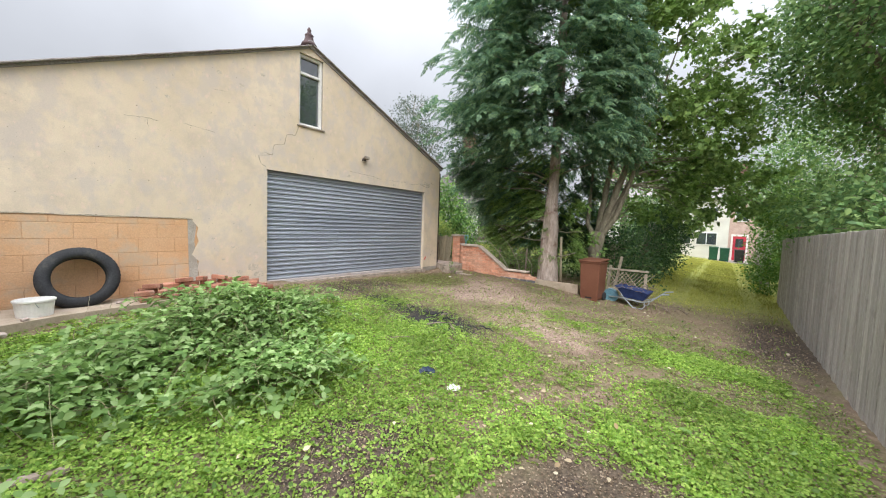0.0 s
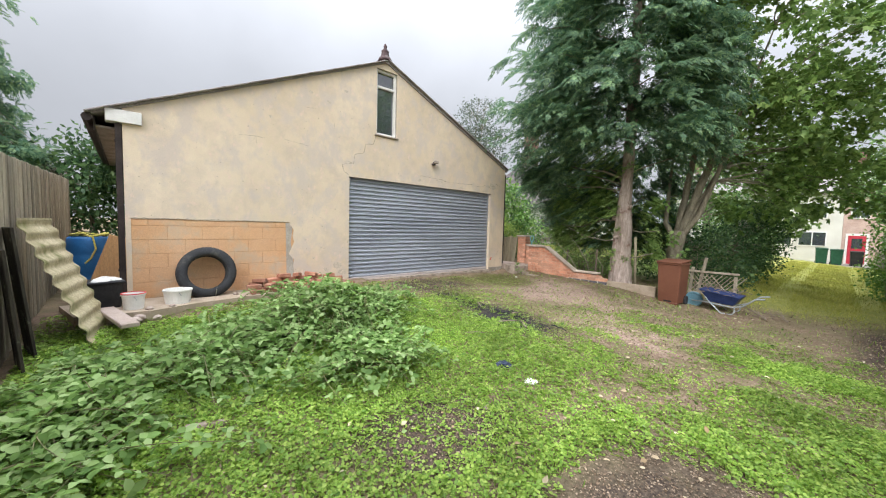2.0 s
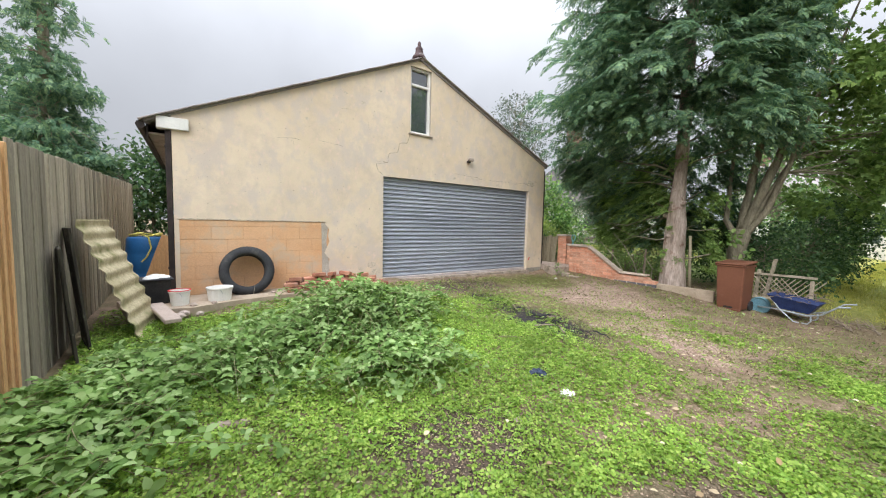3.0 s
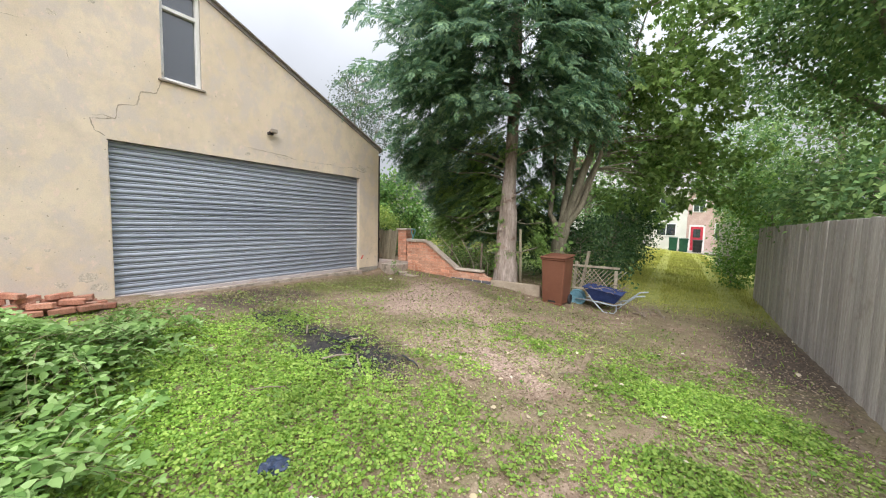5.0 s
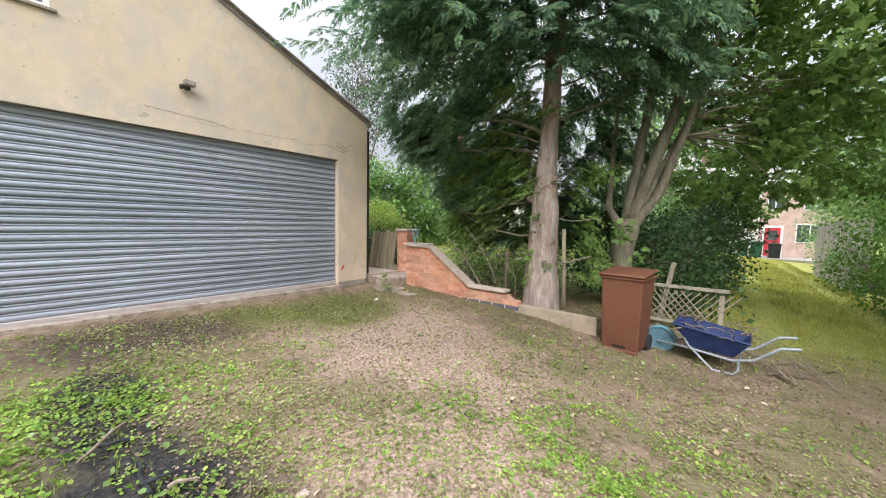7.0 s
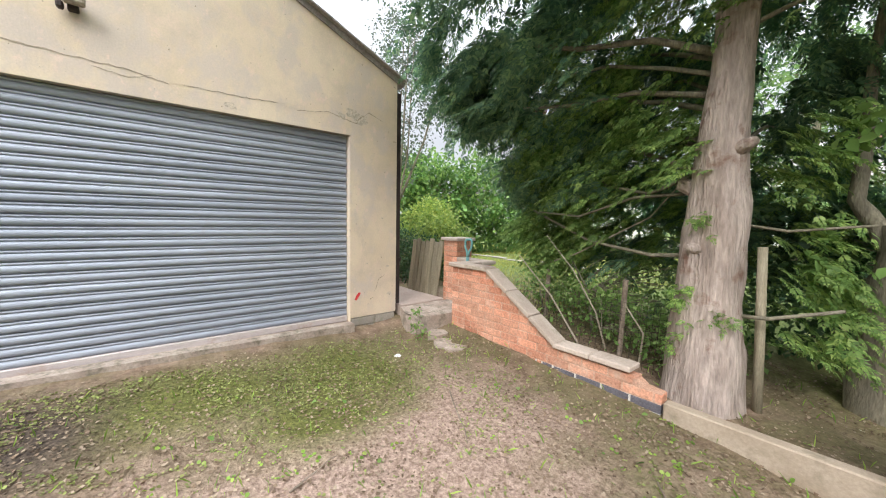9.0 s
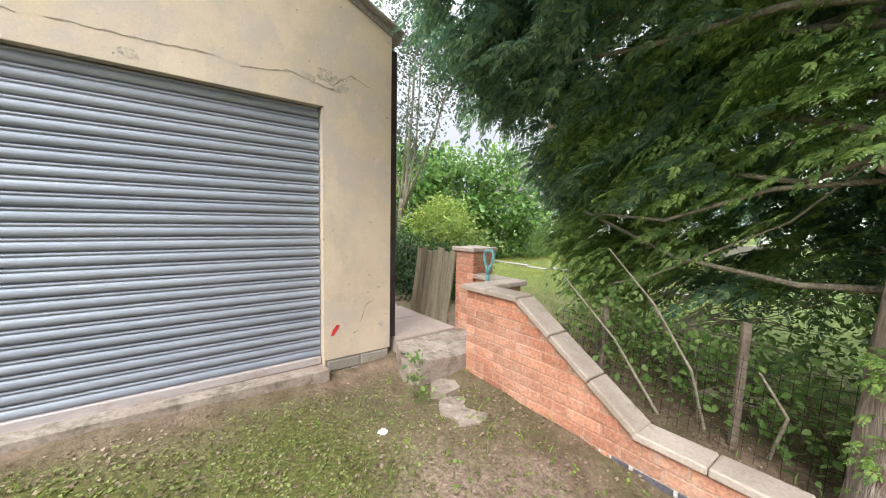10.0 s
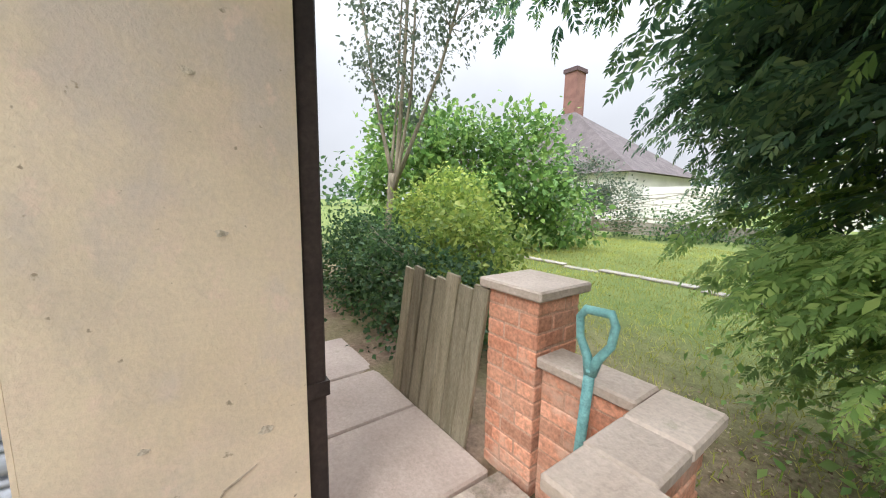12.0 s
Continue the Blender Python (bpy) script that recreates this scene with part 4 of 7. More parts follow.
# slab path and steps
def build_path():
    s = thing("garden_path", "cracked pinkish concrete slabs beside the garage", "path", kind="structure")
    rnd = random.Random(12)
    x = -6.62
    for i in range(9):
        w = rnd.uniform(0.55, 0.75)
        piece("slab", piece_mesh(w - 0.015, 0.70, 0.30, M_SLAB, 0.01), s, pose(x - w / 2, 8.51, 0.09 + rnd.uniform(-0.004, 0.006), rnd.uniform(-0.5, 0.5), rnd.uniform(-0.6, 0.6)))
        x -= w
    bm = bmesh.new()
    pts = [(-6.615, 8.13), (-6.46, 8.06), (-6.32, 8.02), (-6.20, 8.03), (-6.12, 8.09), (-6.075, 8.19), (-6.05, 8.32), (-6.028, 8.44), (-6.028, 8.91), (-6.3, 8.91), (-6.615, 8.91)]
    prism(bm, pts, [], 0.0, 0.376, "xy")
    rim = [e for e in bm.edges if min(v.co.z for v in e.verts) > 0.3 and max(v.co.y for v in e.verts) < 8.35]
    bmesh.ops.bevel(bm, geom=rim, offset=0.018, segments=2, affect="EDGES", profile=0.6)
    bmesh.ops.triangulate(bm, faces=bm.faces[:])
    solo("concrete_step", bm, M_STEP, "rounded worn concrete step at the garage corner", "step")
    bm = bmesh.new()
    prism(bm, [(-5.78, 8.02), (-5.66, 7.95), (-5.55, 7.99), (-5.47, 7.96), (-5.40, 8.08), (-5.43, 8.19), (-5.55, 8.24), (-5.60, 8.20), (-5.74, 8.22), (-5.82, 8.12)], [], -0.1, gz(-5.6, 8.1) + 0.012, "xy")
    solo("broken_slab", bm, M_STEP, "broken piece of concrete slab on the soil", "slab")


build_path()
bm = bmesh.new()
prism(bm, [(-6.02, 8.12), (-5.90, 8.03), (-5.80, 8.10), (-5.82, 8.26), (-5.95, 8.30), (-6.03, 8.22)], [], -0.1, gz(-5.9, 8.15) + 0.05, "xy")
solo("broken_slab", bm, M_STEP, "broken piece of concrete slab on the soil", "slab")

# ---- plants ----


def limb_path(rnd, a, b, sag=0.0, n=5, wob=0.06):
    a, b = Vector(a), Vector(b)
    ln = (b - a).length
    pts = []
    for i in range(n + 1):
        t = i / n
        p = a.lerp(b, t)
        p.z += sag * math.sin(math.pi * t)
        if 0 < i < n:
            p += Vector((rnd.uniform(-wob, wob), rnd.uniform(-wob, wob), rnd.uniform(-wob, wob))) * ln * 0.5
        pts.append(p)
    return pts


def foliage(rg, blobs, clumps, per, spread, size, shape, mat, name, parent=None, label="", droop=0.0, shell=0.55, floor=None, flat=0.6):
    """Leaves in clumps inside egg-shaped blobs (x, y, z, rx, ry, rz), thicker towards the outside, with gaps. Returns the object and the clump centres."""
    vol = np.array([b[3] * b[4] * b[5] for b in blobs]) ** (2 / 3)
    pick = rg.choice(len(blobs), clumps, p=vol / vol.sum())
    B = np.array(blobs)[pick]
    d = rand_dirs(rg, clumps)
    r = shell + (1 - shell) * rg.random(clumps) ** 0.6
    r *= 1 + 0.18 * np.sin(5 * d[:, 0] + 3 * d[:, 1] + 4 * d[:, 2]) * rg.random(clumps)
    C = B[:, :3] + d * r[:, None] * B[:, 3:]
    if floor is not None:
        C[:, 2] = np.maximum(C[:, 2], floor + rg.random(clumps) * 0.3)
    P = np.repeat(C, per, axis=0) + rg.normal(0, spread, (clumps * per, 3)) * np.array([1, 1, 0.7])
    out = P - np.repeat(B[:, :3], per, axis=0)
    out /= np.maximum(np.linalg.norm(out, axis=1, keepdims=True), 1e-6)
    f = out * 0.7 + rand_dirs(rg, len(P)) * 0.9
    f[:, 2] -= droop
    up = rand_dirs(rg, len(P), 1.3, flat)
    me = scatter_mesh(name, P, f, up, size * rg.uniform(0.65, 1.3, len(P)), shape, mat)
    ob = new(name, me)
    if parent:
        ob.parent = parent
    return tagged(ob, label), C


def place_local(ob, parent):
    ob.parent = parent
    return ob


def cypress():
    rg = np.random.default_rng(11)
    rnd = random.Random(11)
    bx, by = -3.63, 9.06
    b = gz(bx, by)
    tree = thing("cypress_tree", "tall dark green cypress with a pale peeling trunk", "tree")
    path = [(bx, by, b - 0.15), (bx, by, b + 0.12), (bx - 0.01, by, 0.6), (bx, by, 1.2), (bx, by + 0.01, 1.9), (bx + 0.03, by + 0.02, 2.6), (bx + 0.06, by, 4.0), (bx + 0.05, by, 6.5), (bx, by, 10.3)]
    t = bmesh.new()
    fine = []
    fr = []
    radii = [0.31, 0.275, 0.24, 0.215, 0.185, 0.145, 0.13, 0.10, 0.02]
    for i in range(len(path) - 1):
        for s in range(6):
            u = s / 6
            fine.append(Vector(path[i]).lerp(Vector(path[i + 1]), u))
            fr.append(radii[i] * (1 - u) + radii[i + 1] * u)
    fine.append(Vector(path[-1]))
    fr.append(radii[-1])
    tube(t, fine, fr, 18)
    for v in t.verts:
        n = noise.noise(Vector((v.co.x * 7, v.co.y * 7, v.co.z * 1.6)))
        n2 = noise.noise(Vector((v.co.x * 22, v.co.y * 22, v.co.z * 6)))
        d = Vector((v.co.x - bx, v.co.y - by, 0))
        if d.length > 0.02:
            v.co += d.normalized() * (0.045 * n + 0.012 * n2) * min(1, d.length / 0.15)
    part("trunk", t, M_BARK, tree, "pale brown peeling bark with knots", smooth=True)
    for z, a, r in ((1.78, 200, 0.05), (1.3, 250, 0.035), (0.9, 230, 0.035), (2.05, 330, 0.04)):
        kb = bmesh.new()
        dx, dy = math.cos(radians(a)), math.sin(radians(a))
        tube(kb, [(bx + dx * 0.12, by + dy * 0.12, z - 0.02), (bx + dx * 0.21, by + dy * 0.21, z + 0.01), (bx + dx * 0.26, by + dy * 0.26, z + 0.02)], [r * 1.5, r * 1.1, r * 0.7], 10)
        part("knot", kb, M_BARK, tree, "stub of a cut branch", smooth=True)
    prof_z = [1.5, 2.2, 3.0, 4.5, 6.0, 7.5, 9.0, 10.2]
    prof_r = [1.3, 2.5, 3.05, 3.0, 2.75, 2.2, 1.3, 0.35]
    dark, fresh = ([], [], [], []), ([], [], [], [])

    def plume(store, p, out, length, size, n=7, droop=0.5):
        """A flat drooping frond: fans left and right of one axis and a last one at its tip."""
        out = out.normalized()
        side = out.cross(Vector((0, 0, 1)))
        side = side.normalized() if side.length > 0.05 else Vector((1, 0, 0))
        roll = rnd.gauss(0, 0.45)
        nor = (side.cross(out) * math.cos(roll) + side * math.sin(roll)).normalized()
        lat = out.cross(nor).normalized()
        for k in range(n):
            t = k / (n - 1)
            q = p + out * (length * t) - Vector((0, 0, droop * length * t * t * 0.6)) + lat * rnd.gauss(0, 0.015)
            turn = 0 if k == n - 1 else (1 if k % 2 else -1) * rnd.uniform(0.6, 1.1)
            d = out + lat * turn - Vector((0, 0, droop * (0.25 + t) * rnd.uniform(0.5, 1.3)))
            store[0].append(q)
            store[1].append(d)
            store[2].append(nor + Vector((rnd.gauss(0, 0.22), rnd.gauss(0, 0.22), rnd.gauss(0, 0.15))))
            store[3].append(size * (1.05 - 0.35 * t) * rnd.uniform(0.75, 1.25))

    limbs = []
    for i in range(560):
        z = 1.0 + 9.1 * (rnd.random() ** 1.1)
        a = rnd.uniform(0, 360)
        dx, dy = math.cos(radians(a)), math.sin(radians(a))
        R = float(np.interp(z, prof_z, prof_r)) * rnd.uniform(0.66, 1.08)
        # the yard side is bare low down; the garden side hangs lower
        if dy < 0.15 and dx > -0.40:
            if z < 3.3:
                continue
            R *= 0.8 if z < 4.2 else 0.95
            if dx > 0.25:
                R = min(R, 1.9)
        elif dx > 0.1 and z < 2.4:
            continue
        elif dx > 0.25:
            R = min(R, 1.9)
        elif dy < 0.15 and z < 1.75:
            continue
        elif z < 1.6:
            R = rnd.uniform(1.2, 2.2)
        if dy > 0.45 and z > 3.4 and rnd.random() < 0.6:
            continue
        rise = rnd.uniform(0.0, 0.5) if z > 3 else rnd.uniform(-0.15, 0.3)
        tip = Vector((bx + dx * R, by + dy * R, z + rise * R * 0.35))
        pts = limb_path(rnd, (bx, by, z - 0.12 * R), tip, 0.10 * R, 5, 0.05)
        if (i % 8 == 0 and (dy > 0.15 or z > 4.5)) or (z < 3.0 and i % 3 == 0 and dy > 0.0):
            limbs.append((pts, 0.006 + 0.007 * R))
        along = Vector((dx, dy, 0))
        across = Vector((-dy, dx, 0))
        n = int(3 + 6.0 * R)
        if z < 3.2 and dy > 0.1:
            n = int(n * 0.7)
        for k in range(n):
            u = 0.38 + 0.66 * (k + rnd.random()) / n
            j = min(int(u * 5), 4)
            p = pts[j].lerp(pts[j + 1], min(u * 5 - j, 1.15))
            p = p + across * rnd.gauss(0, 0.12) + Vector((0, 0, rnd.gauss(-0.03, 0.10)))
            out = along * rnd.uniform(0.5, 1.0) + across * (rnd.choice((-1, 1)) * rnd.uniform(0.1, 0.9)) + Vector((0, 0, rnd.uniform(-0.45, 0.25)))
            ln = rnd.uniform(0.32, 0.62) * (0.7 if z < 3.4 else 1.0)
            e = p + out.normalized() * ln
            if (e.y < 8.85 and e.z < 2.55) or (e.y < 8.0 and e.z < 3.3):
                continue
            plume(dark, p, out, ln, ln * rnd.uniform(0.34, 0.44), 7, rnd.uniform(0.3, 0.9))
    rg2 = np.random.default_rng(5)

    def cluster(store, rows, ln0, ln1, pull, front):
        for cx, cy, cz, rx, ry, rz, n in rows:
            for c in rand_dirs(rg2, n) * (0.35 + 0.65 * rg2.random((n, 1))) * np.array([rx, ry, rz]) + np.array([cx, cy, cz]):
                out = (Vector((c[0] - bx, c[1] - by, 0)).normalized() + pull).normalized()
                for k in range(3):
                    d = out + Vector((-out.y, out.x, 0)) * rnd.gauss(0, 0.6) + Vector((0, 0, rnd.uniform(-0.5, 0.15)))
                    ln = rnd.uniform(ln0, ln1)
                    p = Vector(c) + Vector((rnd.gauss(0, 0.06), rnd.gauss(0, 0.06), rnd.gauss(0, 0.07)))
                    if (p + d.normalized() * ln).y > front:
                        plume(store, p - d.normalized() * ln * 0.5, d, ln, ln * rnd.uniform(0.32, 0.42), 8, rnd.uniform(0.4, 0.9))

    # dark hanging masses over the garage corner and before the upper trunk
    cluster(dark, ((-6.05, 8.6, 3.4, 0.5, 0.5, 0.5, 22), (-6.0, 8.75, 2.95, 0.4, 0.35, 0.3, 10), (-6.6, 9.35, 2.92, 0.45, 0.35, 0.22, 14), (-6.2, 8.9, 3.1, 0.4, 0.3, 0.25, 12),
                   (-3.6, 8.55, 3.75, 0.35, 0.3, 0.45, 12), (-3.65, 8.4, 4.7, 0.4, 0.35, 0.6, 14), (-3.45, 8.55, 4.2, 0.6, 0.3, 0.7, 26), (-3.7, 8.3, 5.8, 0.4, 0.35, 0.6, 12),
                   (-5.5, 8.95, 3.4, 0.8, 0.5, 0.45, 26), (-6.0, 9.4, 3.0, 0.4, 0.4, 0.45, 18), (-5.9, 10.0, 2.2, 0.45, 0.35, 0.6, 20),
                   (-4.6, 9.9, 2.9, 1.0, 0.5, 0.6, 34), (-4.9, 10.8, 1.8, 1.0, 0.5, 1.0, 50), (-3.0, 10.4, 2.6, 0.8, 0.4, 0.7, 30),
                   (-3.5, 7.6, 5.2, 0.8, 0.5, 0.8, 26), (-4.3, 7.7, 4.4, 0.8, 0.5, 0.6, 24), (-3.3, 7.9, 6.6, 0.8, 0.5, 0.9, 24), (-2.7, 8.2, 4.6, 0.6, 0.5, 0.6, 16), (-4.6, 7.9, 6.2, 0.7, 0.5, 0.9, 20),
                   (-4.0, 10.7, 1.5, 0.8, 0.4, 0.9, 38), (-3.2, 10.9, 1.6, 0.8, 0.4, 1.0, 38), (-5.8, 10.6, 2.6, 0.6, 0.5, 0.8, 26), (-5.95, 9.7, 2.2, 0.35, 0.3, 0.5, 18)), 0.28, 0.46, Vector((0, 0, 0)), 7.9)
    # lighter low fronds about the bed and the trunk: yellower growth, also brightened by colour
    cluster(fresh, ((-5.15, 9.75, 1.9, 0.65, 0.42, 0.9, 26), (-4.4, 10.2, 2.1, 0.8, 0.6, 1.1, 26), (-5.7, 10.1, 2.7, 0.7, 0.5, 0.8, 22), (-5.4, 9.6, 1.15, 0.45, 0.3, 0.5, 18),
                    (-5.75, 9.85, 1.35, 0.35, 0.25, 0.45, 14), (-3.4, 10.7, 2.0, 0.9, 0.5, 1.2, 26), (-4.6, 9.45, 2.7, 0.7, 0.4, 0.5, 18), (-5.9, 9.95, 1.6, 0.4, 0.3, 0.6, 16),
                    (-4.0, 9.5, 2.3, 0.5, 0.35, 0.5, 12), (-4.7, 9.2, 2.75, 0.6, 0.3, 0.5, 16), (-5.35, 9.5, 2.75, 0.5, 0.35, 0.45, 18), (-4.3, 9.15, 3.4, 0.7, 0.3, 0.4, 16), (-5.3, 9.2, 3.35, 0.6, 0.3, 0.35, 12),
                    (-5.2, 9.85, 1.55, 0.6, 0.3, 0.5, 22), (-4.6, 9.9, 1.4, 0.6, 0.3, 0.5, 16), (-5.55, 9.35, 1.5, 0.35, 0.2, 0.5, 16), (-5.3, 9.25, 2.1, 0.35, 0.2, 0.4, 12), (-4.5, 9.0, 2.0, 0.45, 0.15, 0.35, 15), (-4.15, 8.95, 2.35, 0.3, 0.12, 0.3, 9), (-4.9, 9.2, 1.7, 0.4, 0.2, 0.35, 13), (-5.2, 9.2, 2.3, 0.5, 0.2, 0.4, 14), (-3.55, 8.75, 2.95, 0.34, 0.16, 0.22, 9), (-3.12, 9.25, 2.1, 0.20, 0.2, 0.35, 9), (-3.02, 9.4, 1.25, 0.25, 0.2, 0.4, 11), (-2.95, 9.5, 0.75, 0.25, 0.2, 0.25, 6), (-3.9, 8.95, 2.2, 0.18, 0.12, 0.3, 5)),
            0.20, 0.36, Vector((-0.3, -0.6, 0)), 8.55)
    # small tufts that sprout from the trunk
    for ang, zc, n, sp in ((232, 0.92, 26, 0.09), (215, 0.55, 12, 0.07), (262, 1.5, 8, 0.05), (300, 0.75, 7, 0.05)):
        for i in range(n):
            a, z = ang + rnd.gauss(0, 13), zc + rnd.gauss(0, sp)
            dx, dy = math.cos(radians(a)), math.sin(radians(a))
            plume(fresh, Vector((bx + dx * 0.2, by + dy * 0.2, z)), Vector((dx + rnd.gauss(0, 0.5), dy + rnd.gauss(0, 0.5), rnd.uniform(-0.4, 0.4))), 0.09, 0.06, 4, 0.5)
    for store, nm, mat, lab in ((dark, "crown", L_CYPRESS, ""), (fresh, "low_foliage", L_FRESH, "yellower green low fronds, coloured lighter to make up for the dim canopy")):
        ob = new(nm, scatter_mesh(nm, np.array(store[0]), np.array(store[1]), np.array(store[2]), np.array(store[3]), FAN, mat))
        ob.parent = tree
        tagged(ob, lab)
    # bare grey limbs on the garden side
    for pts, r in (([(0, 0, 2.75), (-0.5, -0.1, 3.0), (-1.1, -0.22, 3.1), (-1.7, -0.25, 3.35)], 0.032), ([(0, 0, 2.45), (-0.6, -0.12, 2.6), (-1.2, -0.18, 2.62), (-1.8, -0.1, 2.75)], 0.024),
                   ([(0, 0, 1.95), (-0.5, 0.05, 1.75), (-0.9, 0.08, 1.85), (-1.3, 0.1, 2.2)], 0.02), ([(0, 0.1, 1.25), (-0.5, 0.2, 1.2), (-1.1, 0.18, 1.3), (-1.75, 0.1, 1.62)], 0.022),
                   ([(0, 0.1, 1.75), (-0.6, 0.0, 1.72), (-1.1, -0.05, 1.55), (-1.6, 0.0, 1.6)], 0.016), ([(0.1, 0.05, 0.8), (0.35, 0.0, 0.83), (0.7, 0.05, 0.95)], 0.018), ([(0.1, 0.1, 1.5), (0.4, 0.1, 1.45), (0.8, 0.15, 1.5)], 0.012)):
        limbs.append(([Vector((bx + x, by + y, z)) for x, y, z in pts], r))
    for pts, r in limbs:
        bm = bmesh.new()
        tube(bm, pts, [r * (1 - 0.16 * k) for k in range(len(pts))], 6)
        part("limb", bm, M_BARK2, tree, smooth=True)


def broadleaf(name, label, stems, blobs, clumps, per, size, seed, leaf=L_TREE, shape=DIAMOND, bark=M_BARK2, twigs=60, spread=0.22, droop=0.3, limb_r=0.018, shell=0.5, floor=None):
    """A tree or shrub: stems as (points, radii), a crown of leaf clumps, and limbs that reach into it."""
    rg = np.random.default_rng(seed)
    rnd = random.Random(seed)
    tree = thing(name, label, "tree" if "tree" in name else "shrub")
    ends = []
    for pts, radii in stems:
        bm = bmesh.new()
        fine, fr = [], []
        for i in range(len(pts) - 1):
            for s in range(4):
                fine.append(Vector(pts[i]).lerp(Vector(pts[i + 1]), s / 4) + Vector((rnd.uniform(-1, 1), rnd.uniform(-1, 1), 0)) * radii[i] * 0.15)
                fr.append(radii[i] * (1 - s / 4) + radii[i + 1] * s / 4)
        fine.append(Vector(pts[-1]))
        fr.append(radii[-1])
        tube(bm, fine, fr, 9, True, 0.08, rnd)
        part("trunk" if radii[0] > 0.03 else "stem", bm, bark, tree, smooth=True)
        ends += fine[len(fine) // 2:]
    ob, C = foliage(rg, blobs, clumps, per, spread, size, shape, leaf, "crown", tree, "", droop, shell, floor)
    if twigs and ends:
        order = rg.permutation(len(C))[:twigs]
        bm = bmesh.new()
        for i in order:
            c = Vector(C[i])
            e = min(ends, key=lambda v: (v - c).length + 0.6 * max(0, v.z - c.z))
            ln = (c - e).length
            pts = limb_path(rnd, e, c, 0.08 * ln, 4, 0.08)
            tube(bm, pts, [limb_r * (1 - 0.2 * k) for k in range(5)], 4)
        tagged(part("branchwork", bm, bark, tree), kind="stuff")
    return tree


cypress()

broadleaf("lane_tree", "slender many-stemmed sycamore tree beside the lane", [
    ([(-2.72, 10.0, -0.2), (-2.72, 10.0, 0.8), (-2.66, 10.0, 1.5)], [0.22, 0.17, 0.16]),
    ([(-2.66, 10.0, 1.4), (-2.35, 10.0, 2.3), (-2.1, 10.05, 3.2), (-1.9, 10.1, 5.0), (-1.7, 10.2, 7.5)], [0.10, 0.085, 0.075, 0.05, 0.015]),
    ([(-2.70, 10.0, 1.4), (-2.58, 10.05, 2.3), (-2.48, 10.1, 3.2), (-2.3, 10.2, 5.0), (-2.2, 10.3, 7.5)], [0.09, 0.075, 0.065, 0.045, 0.012]),
    ([(-2.62, 10.0, 1.3), (-2.26, 10.0, 1.9), (-2.0, 10.0, 2.7), (-1.65, 10.1, 4.2), (-1.2, 10.3, 6.0)], [0.075, 0.06, 0.05, 0.035, 0.012]),
    ([(-2.74, 10.0, 1.3), (-2.95, 10.0, 1.7), (-2.95, 10.1, 2.6), (-2.9, 10.2, 4.0)], [0.07, 0.055, 0.04, 0.01]),
    ([(-2.55, 10.0, 1.5), (-2.2, 10.1, 2.4), (-1.7, 10.3, 3.6), (-1.0, 10.6, 5.0)], [0.05, 0.045, 0.035, 0.012]),
], [(-1.4, 10.8, 6.0, 1.9, 2.0, 2.4), (-0.7, 11.2, 4.2, 1.3, 1.6, 1.4), (-0.4, 12.0, 3.0, 0.8, 1.2, 0.9), (-2.1, 10.4, 7.2, 1.8, 1.8, 1.8), (-1.5, 11.3, 2.6, 0.9, 1.1, 0.8), (-1.3, 14.5, 3.6, 1.2, 1.6, 1.2), (-1.6, 10.3, 3.6, 0.6, 0.4, 0.8), (-0.3, 14.6, 2.95, 1.3, 0.9, 0.85), (0.9, 14.0, 2.9, 0.8, 0.9, 0.9), (-1.25, 16.5, 2.2, 0.7, 0.9, 0.8), (-1.0, 13.2, 2.7, 0.6, 0.7, 0.6)],
    340, 34, 0.105, 21, leaf=L_SYCAMORE, twigs=110, shape=PALMATE, spread=0.2)

broadleaf("overhanging_tree", "broadleaf tree leaning over the lane fence", [
    ([(3.2, 11.0, -0.4), (3.1, 11.0, 2.0), (2.9, 11.0, 4.0), (2.6, 11.2, 7.5)], [0.20, 0.16, 0.12, 0.03]),
    ([(3.1, 11.0, 2.2), (2.5, 10.2, 3.6), (1.8, 9.6, 4.8), (1.2, 9.3, 5.6)], [0.10, 0.07, 0.05, 0.015]),
    ([(3.05, 11.0, 3.0), (2.2, 12.0, 4.2), (1.4, 12.8, 5.2)], [0.08, 0.06, 0.015]),
], [(2.4, 10.4, 5.6, 1.7, 2.2, 1.5), (2.8, 11.8, 4.2, 1.2, 1.9, 1.3), (1.6, 12.6, 5.6, 1.4, 1.8, 1.5), (3.4, 9.0, 4.3, 1.4, 1.6, 1.3), (2.6, 10.5, 7.2, 1.8, 2.2, 1.4), (2.2, 9.2, 5.2, 1.3, 1.5, 1.2), (1.5, 10.6, 6.6, 1.2, 1.6, 1.2)],
    820, 46, 0.105, 22, twigs=150, spread=0.22)

